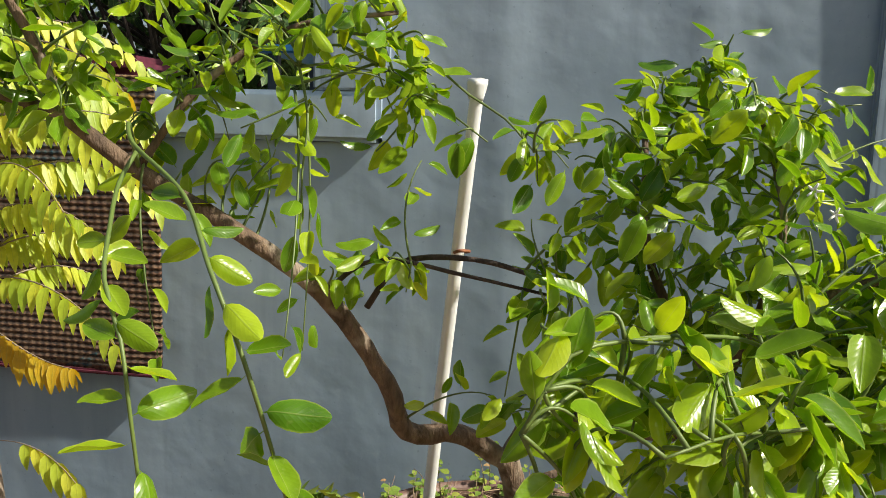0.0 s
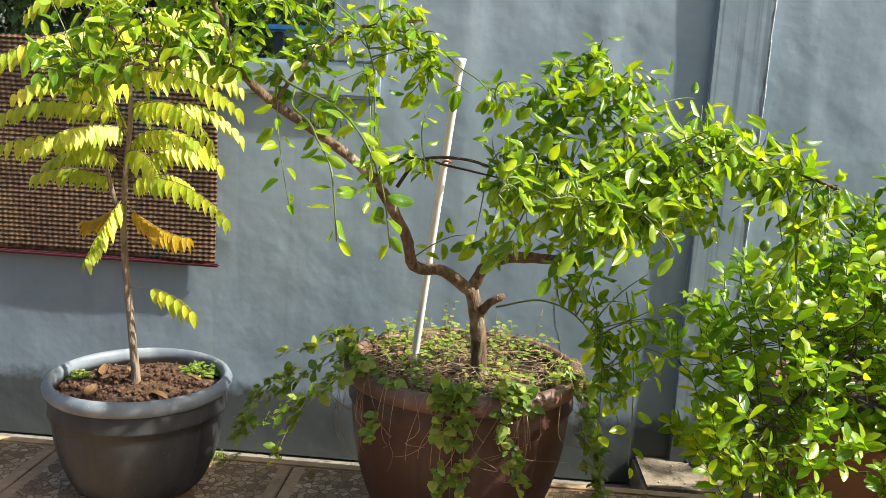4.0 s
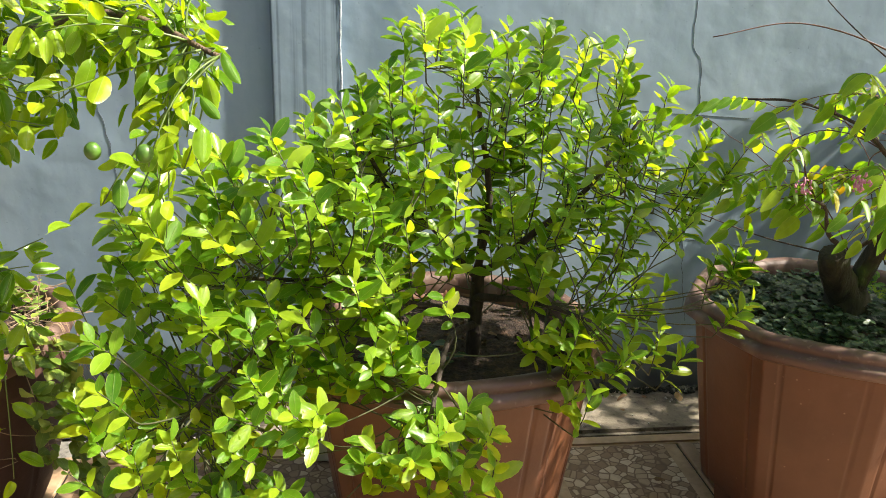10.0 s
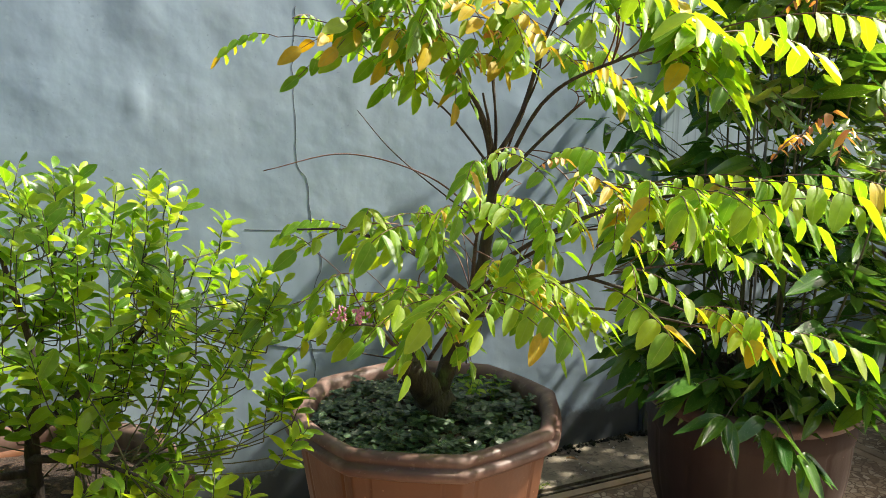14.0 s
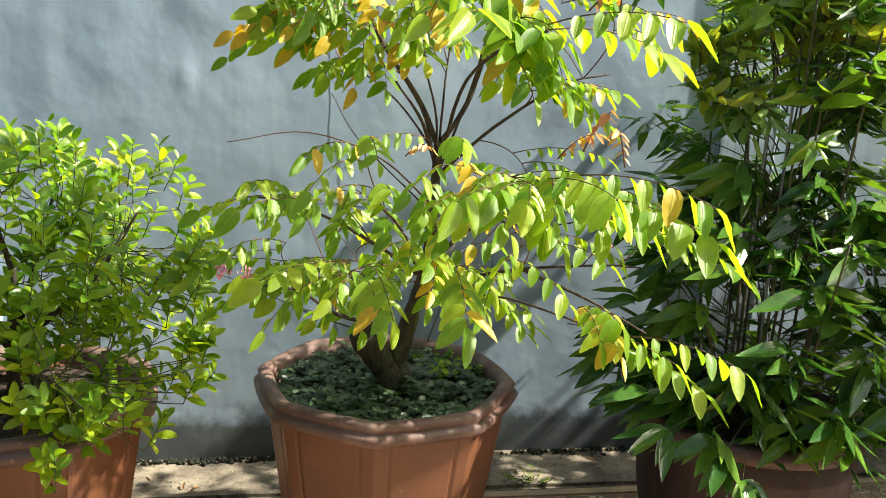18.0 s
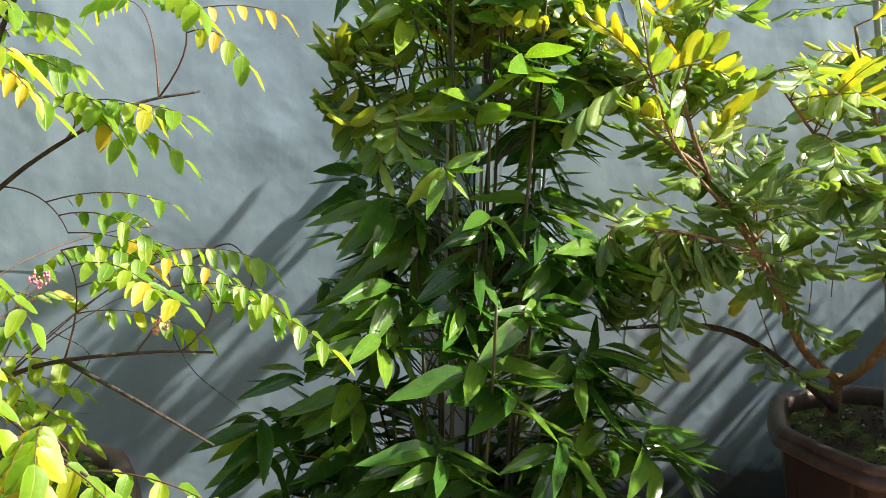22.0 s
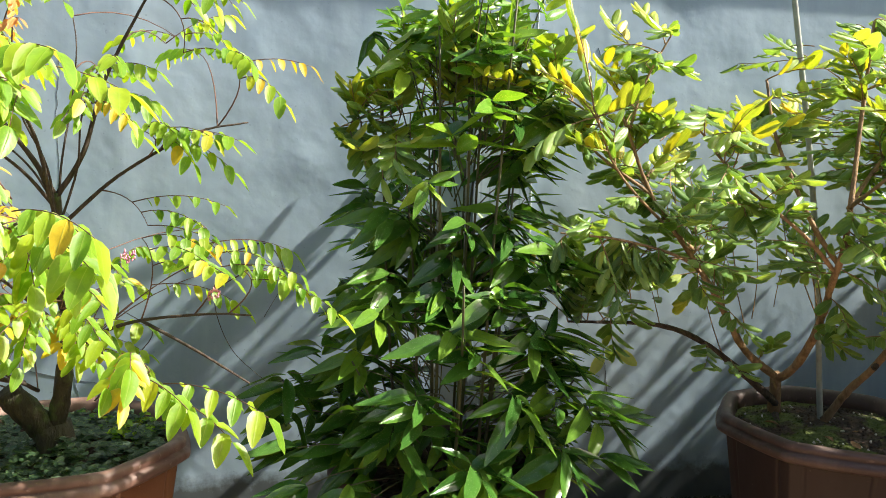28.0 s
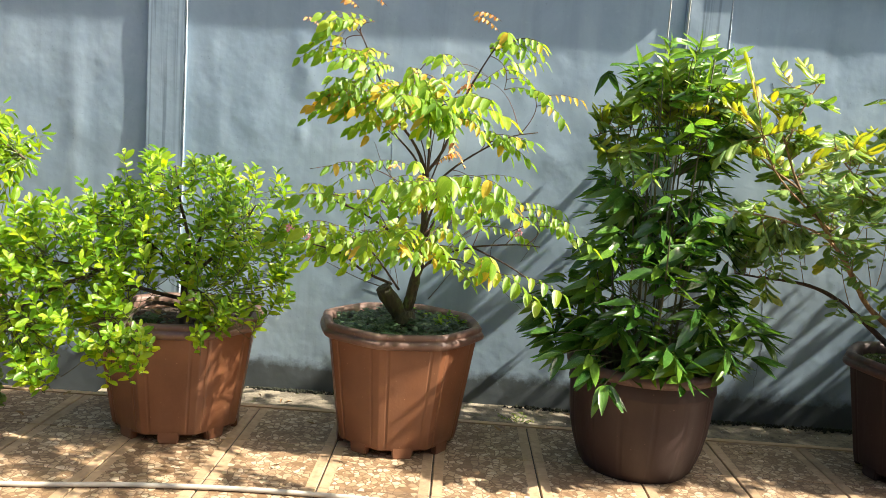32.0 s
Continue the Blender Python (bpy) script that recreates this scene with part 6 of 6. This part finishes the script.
def rug():
    nx, nz = 60, 46
    verts, faces = [], []
    for j in range(nz + 1):
        for i in range(nx + 1):
            x, z = -2.18 + 1.16 * i / nx, 1.36 - 0.775 * j / nz
            x += 0.02 * (1 - j / nz) - 0.01
            verts.append((x, WALL_Y - 0.066 + 0.045 * min(1, j / nz * 1.5) - 0.008 * noise.noise((x * 5, z * 4, 1)), z + 0.012 * math.sin(x * 3)))
    for j in range(nz):
        for i in range(nx):
            a = j * (nx + 1) + i
            faces.append((a, a + nx + 1, a + nx + 2, a + 1))
    ob = part("woven_rug", mesh("woven_rug", verts, faces, [RUG]))
    mod = ob.modifiers.new("thick", "SOLIDIFY")
    mod.thickness, mod.offset = 0.012, 1.0
    tagged(ob, "coarse brown and maroon woven rug hung over the wall", "rug")
    part("hem", box("hem", -2.19, -1.01, WALL_Y - 0.040, WALL_Y - 0.020, 0.578, 0.592, CLOTH, 0.005), ob, None, "dark maroon bound hem")


rug()
cloth = part("folded_cloth", box("folded_cloth", -1.45, -1.05, WALL_Y - 0.06, WALL_Y + 0.16, 1.362, 1.41, CLOTH, 0.018))
tagged(cloth, "maroon cloth folded over the wall top", "cloth")


def basin():
    b = new("water_basin")
    b.matrix_basis = pose(4.86, 1.42, 0) @ Matrix.Diagonal((0.86, 0.86, 1.0, 1))
    tagged(b, "teal-blue plastic tub nearly full of water", "tub")
    prof = [(0.05, 0.0), (0.205, 0.0), (0.215, 0.012), (0.235, 0.13), (0.238, 0.135), (0.262, 0.345), (0.258, 0.35), (0.248, 0.35), (0.225, 0.14), (0.2, 0.03), (0.02, 0.02)]
    part("body", lathe("tub_body", prof, BASIN_BLUE, None, 72), b)
    rim = [(0.258, 0.345), (0.285, 0.343), (0.292, 0.352), (0.286, 0.363), (0.27, 0.367), (0.255, 0.362), (0.25, 0.35)]
    part("rim", lathe("tub_rim", rim, BASIN_BLUE, None, 72, True), b, None, "broad rolled lip")
    part("water", lathe("tub_water", [(0.001, 0.325), (0.12, 0.325), (0.2475, 0.325)], WATER, None, 48), b)


basin()


def piping():
    p = new("water_pipe")
    y = WALL_Y - 0.035
    o = Vector((5.16, y, 0.32))
    p.matrix_basis = Matrix.Translation(o)
    tagged(p, "white plastic water pipe with elbow and tee on the wall", "pipe")

    def piece(name, pts, r, mat):
        store = ([], [])
        tube(store, [Vector(q) - o for q in pts], r, r, 14)
        part(name, mesh(name, *store, [mat]), p)
    piece("upright", [(5.16, y, 0.34), (5.16, y, 0.6), (5.15, y, 0.86)], 0.0125, PVC_GREY)
    piece("elbow", [(5.16, y, 0.38), (5.16, y, 0.33), (5.172, y, 0.32), (5.215, y, 0.32)], 0.0165, PVC)
    piece("run", [(5.18, y, 0.32), (5.6, y, 0.307), (6.06, y, 0.295)], 0.0125, PVC)
    piece("tee", [(6.07, y, 0.25), (6.07, y, 0.295), (6.07, y, 0.34)], 0.0165, PVC)
    piece("tee_arm", [(6.02, y, 0.296), (6.04, y, 0.296), (6.07, y, 0.295)], 0.0165, PVC)
    piece("riser", [(6.07, y, -0.08), (6.07, y, 0.3), (6.07, y, 0.9)], 0.0125, PVC_GREY)


piping()
hose = rod("hose", [(5.12, 1.93, 0.90), (5.15, 1.88, 0.87), (5.16, 1.80, 0.70), (5.14, 1.70, 0.52), (5.10, 1.63, 0.42), (5.07, 1.60, 0.33)], 0.012, 0.012, HOSE, None, 12)
tagged(hose, "cream rubber hose hanging into the tub", "hose")
for x in (5.73, 5.795):
    s = rod("dark_conduit", [(x, WALL_Y - 0.033, -0.08), (x, WALL_Y - 0.033, 0.8), (x, WALL_Y - 0.033, 2.05)], 0.010, 0.010, DARK_PIPE, None, 8, 0, 0.3)
    tagged(s, "dark painted conduit running up the wall", "pipe", "dark conduits")
ground_hose = rod("ground_hose", [(-0.4, 0.56, 0.011), (0.3, 0.60, 0.011), (0.775, 0.632, 0.011), (1.2, 0.70, 0.011), (1.665, 0.729, 0.011), (2.3, 0.70, 0.011), (3.0, 0.60, 0.011)], 0.009, 0.009, HOSE_GREY, None, 10)
tagged(ground_hose, "pale garden hose lying on the tiles", "hose")
block = part("block_piece", box("block_piece", 0.78, 0.86, 1.58, 1.64, 0.0, 0.09, BRICK, 0.008))
tagged(block, "chipped pale block by the wall", "block")


def clods(name, spots, mat, label, category, parent=None):
    """Many small rough lumps joined into one mesh: spots are (place, size)."""
    verts, faces = [], []
    ring = [(1, 0, 0), (0, 1, 0), (-1, 0, 0), (0, -1, 0), (0, 0, 1), (0, 0, -0.6)]
    tri = [(0, 1, 4), (1, 2, 4), (2, 3, 4), (3, 0, 4), (1, 0, 5), (2, 1, 5), (3, 2, 5), (0, 3, 5)]
    for p, r in spots:
        n = len(verts)
        spin = rng.uniform(0, 6.28)
        for v in ring:
            q = Matrix.Rotation(spin, 3, "Z") @ Vector(v) * r * rng.uniform(0.6, 1.25)
            verts.append(Vector(p) + q)
        faces += [tuple(k + n for k in f) for f in tri]
    ob = part(name, mesh(name, verts, faces, [mat]), parent)
    if parent is None:
        tagged(ob, label, category, kind="stuff")
    else:
        ob["kind"] = "stuff"
    return ob


def along_wall(n, seed):
    local, out = random.Random(seed), []
    while len(out) < n:
        x = local.uniform(0.7, 6.2)
        if noise.noise((x * 2.3, seed, 0)) + 0.35 > local.random() * 0.8:
            s = local.uniform(0.003, 0.011)
            out.append(((x, WALL_Y - 0.012 - abs(local.gauss(0, 0.018)), -0.028 + s * 0.3), s))
    return out


clods("moss_litter", along_wall(2200, 3), MOSS, "dark moss and rotted litter along the wall foot", "litter")
clods("fine_grit", [((rng.uniform(0.6, 6.2), rng.uniform(1.76, 1.97), -0.028), rng.uniform(0.002, 0.006)) for _ in range(260)], GRIT, "pale grit scattered on the concrete kerb", "litter")
clods("gap_dirt", [((rng.uniform(-2.2, 6.2), rng.uniform(1.668, 1.73), -0.145), rng.uniform(0.01, 0.02)) for _ in range(500)], MOSS, "dark dirt in the gap behind the tiles", "litter")


def soil_clods(pot, r, z, n, mat, seed, big=0.010):
    local = random.Random(seed)
    spots = []
    for _ in range(n):
        a, q = local.uniform(0, 6.28), r * math.sqrt(local.random())
        spots.append(((q * math.cos(a), q * math.sin(a), z + 0.018 * (1 - (q / r) ** 2)), local.uniform(0.003, big)))
    clods("soil_crumb", spots, mat, "", "", pot)


soil_clods(pot_black, 0.23, 0.305, 420, SOIL_RED, 2, 0.013)
soil_clods(pot_bush, 0.26, 0.435, 300, SOIL, 4)
soil_clods(pot_olive, 0.27, 0.452, 420, SOIL_MOSS, 6, 0.007)
soil_clods(pot_olive, 0.27, 0.456, 40, GRIT, 7, 0.006)
soil_clods(pot_drac, 0.26, 0.395, 160, SOIL, 8)

DRY = [mesh("dry_leaf", *(lambda b: (b[0], b[2]))(blade(w, 0.8, f, d, 5, 0.85, 0.05)), [LEAF_DRY], True, blade(w, 0.8, f, d, 5, 0.85, 0.05)[1]) for w, f, d in ((0.5, 0.4, -0.3), (0.45, 0.7, 0.2), (0.55, 0.2, -0.15))]


def dry_leaf(x, y, z, size, k):
    ob = part("fallen_leaf", DRY[k % 3], None, pose(x, y, z, rng.uniform(-12, 12), rng.uniform(-14, 6), rng.uniform(0, 360)) @ Matrix.Scale(size, 4))
    return tagged(ob, "dry curled fallen leaf lying on the ground", "leaf", "fallen leaves")


for k in range(34):
    dry_leaf(rng.uniform(0.7, 6.0), rng.uniform(1.77, 1.95), -0.018, rng.uniform(0.02, 0.05), k)
for k, (x, y) in enumerate(((1.66, 1.42), (1.48, 1.78), (-0.55, 1.5), (-0.72, 1.25), (0.42, 1.3), (0.5, 1.55), (2.45, 1.5), (3.5, 1.45), (0.36, 1.1), (1.58, 0.95))):
    dry_leaf(x, y, 0.012 if y < 1.66 else -0.018, rng.uniform(0.03, 0.055), k)


def soil_leaf(pot, x, y, z, size, k):
    o = pot.matrix_basis.inverted() @ Matrix.Translation((x, y, z))
    part("litter_leaf", DRY[k % 3], pot, o @ pose(0, 0, 0, rng.uniform(-15, 15), rng.uniform(-20, 10), rng.uniform(0, 360)) @ Matrix.Scale(size, 4), "dry brown leaf")


for k in range(14):
    a, q = rng.uniform(0, 6.28), 0.2 * math.sqrt(rng.random())
    soil_leaf(pot_bush, 1.09 + q * math.cos(a), 1.34 + q * math.sin(a), 0.457, rng.uniform(0.025, 0.05), k)
for k, (x, y) in enumerate(((4.12, 1.16), (4.08, 1.22), (4.02, 1.2), (4.2, 1.3), (3.98, 1.4))):
    soil_leaf(pot_olive, x, y, 0.472, rng.uniform(0.03, 0.05), k)
for k, (x, y) in enumerate(((-1.16, 1.27), (-1.0, 1.33), (-1.1, 1.5), (-1.2, 1.45), (-0.95, 1.5))):
    soil_leaf(pot_black, x, y, 0.325, rng.uniform(0.04, 0.07), k)


def weed(name, x, y, z, r, h, n, mat, label, size):
    t = plant(name, x, y, z, label, "plant")
    f = Foliage([blade(0.6, 0.75, 0.25, 0.2, 4, 0.85), blade(0.5, 0.8, 0.15, 0.35, 4, 0.9)], [mat])
    for _ in range(n):
        a, q = rng.uniform(0, 6.28), r * math.sqrt(rng.random())
        foot = Vector((x + 0.5 * q * math.cos(a), y + 0.5 * q * math.sin(a), z))
        tip = Vector((x + q * math.cos(a), y + 0.6 * q * math.sin(a), z + h * rng.uniform(0.35, 1)))
        tube(f.twigs, sprig(foot, tip, 0.01, 5), 0.0012, 0.0007, 3)
        for _ in range(5):
            b = rng.uniform(0, 6.28)
            f.leaf(foot.lerp(tip, rng.uniform(0.4, 1)), Vector((math.cos(b), math.sin(b), rng.uniform(-0.3, 0.5))), UP + Vector((0, -0.4, 0)), size * rng.uniform(0.7, 1.2))
    f.link(t, 24, TWIG_GREEN)


weed("pot_weed", -0.93, 1.58, 0.30, 0.09, 0.05, 34, LEAF_MINT, "small green weeds at the edge of the black pot", 0.018)
weed("pot_weed", -1.27, 1.45, 0.30, 0.05, 0.035, 12, LEAF_MINT, "small green weeds at the edge of the black pot", 0.016)
weed("pot_weed", 2.14, 1.44, 0.455, 0.13, 0.09, 40, LEAF_CITRUS, "taller green seedlings in the mat of small leaves", 0.022)
weed("pot_weed", 1.0, 1.19, 0.435, 0.10, 0.07, 14, LEAF_MAT, "broad-leaved weeds on the bare soil", 0.035)
weed("wall_weed", 5.75, 1.86, -0.03, 0.22, 0.24, 40, LEAF_FAR, "dark weeds growing in the damp wall corner", 0.045)
weed("wall_weed", 6.1, 1.80, -0.03, 0.2, 0.2, 30, LEAF_FAR, "dark weeds growing in the damp wall corner", 0.045)
weed("wall_weed", -0.88, 1.62, -0.01, 0.08, 0.05, 16, LEAF_MINT, "tiny weeds at the edge of the tiles", 0.014)
weed("wall_weed", 2.55, 1.78, -0.03, 0.10, 0.035, 18, LEAF_MINT, "tiny weeds on the concrete kerb", 0.012)

tie = rod("tie", [(-0.172, 1.315, 1.055), (-0.16, 1.29, 1.062), (-0.148, 1.315, 1.058), (-0.16, 1.335, 1.054), (-0.172, 1.318, 1.062)], 0.003, 0.003, TIE, stake, 6, 0, 0.01, "rusty wire tie")
for x, y, z in ((0.27, 0.95, 1.20), (0.31, 1.0, 1.17)):
    store = ([], [])
    for k in range(5):
        a = k * 1.257
        d = Vector((math.cos(a), -0.5, math.sin(a)))
        tube(store, [Vector((0, 0, 0)), d * 0.005, d * 0.009], 0.0022, 0.0012, 5)
    ob = part("blossom", mesh("blossom", *store, [WHITE_PETAL]), bpy.data.objects["lime_tree"], Matrix.Translation(Vector((x, y, z)) - bpy.data.objects["lime_tree"].matrix_basis.translation), "small white blossom")


def backdrop_tree(x, y, h, r, seed):
    local = random.Random(seed)
    t = plant("far_tree", x, y, -0.15, "dense dark green tree beyond the wall", "tree")
    base = t.matrix_basis.translation
    store = ([], [])
    tube(store, [Vector((0, 0, 0)), Vector((0.05, 0, h * 0.4)), Vector((0, 0.05, h * 0.8))], 0.12, 0.05, 8)
    part("trunk", mesh("trunk", *store, [BARK_DARK]), t)
    f = Foliage([blade(0.45, 0.8, 0.2, 0.2, 3, 0.85)], [LEAF_FAR])
    for _ in range(150):
        a, b = local.uniform(0, 6.28), local.uniform(-1, 1)
        q = math.sqrt(1 - b * b)
        c = Vector((x + r * q * math.cos(a) * local.uniform(0.5, 1), y + r * q * math.sin(a) * local.uniform(0.5, 1), h * 0.62 + r * 0.9 * b))
        tube(f.twigs, [base + UP * h * 0.5, base.lerp(c, 0.6) + UP * 0.3, c], 0.02, 0.006, 4)
        for _ in range(60):
            v = ball() * r * 0.24
            f.leaf(c + v, ball() + Vector((0, -0.3, -0.3)), UP + ball() * 0.7, local.uniform(0.08, 0.15))
    f.link(t, 0, BARK_DARK)


backdrop_tree(-2.2, 4.6, 3.4, 1.3, 3)
backdrop_tree(-4.6, 5.2, 3.8, 1.5, 5)
backdrop_tree(-0.9, 6.6, 3.8, 1.4, 9)
tarp = part("blue_awning", box("blue_awning", -1.12, -0.70, 2.9, 3.5, 1.50, 1.53, TARP, 0.008))
tagged(tarp, "blue sheet roof beyond the low wall", "awning")
for x in (-1.07, -0.75):
    for y in (2.95, 3.45):
        part("post", box("post", x - 0.02, x + 0.02, y - 0.02, y + 0.02, -0.15, 1.499, DARK_PIPE, 0.003), tarp)

# ---- floor tiles ----
bm = bmesh.new()
bmesh.ops.create_cube(bm, size=1)
for v in bm.verts:
    v.co = Vector((v.co.x * 0.394, v.co.y * 0.394, v.co.z * 0.01 - 0.005))
bmesh.ops.bevel(bm, geom=[e for e in bm.edges if all(v.co.z > -0.001 for v in e.verts)], offset=0.003, segments=1, affect="EDGES")
tile_mesh = from_bm(bm, "tile", TILE)
tilt = random.Random(4)
for i in range(29):
    for j in range(14):
        x, y = -4.03 + 0.4 * i, TILE_EDGE - 0.05 - 0.2 - 0.4 * j
        if -2.5 < x < 6.6 and (y > -2.8):
            part("tile", tile_mesh, floor, Matrix.Translation((x, y, 0.001 * tilt.random())) @ pose(0, 0, 0, tilt.uniform(-0.12, 0.12), tilt.uniform(-0.12, 0.12), 0))
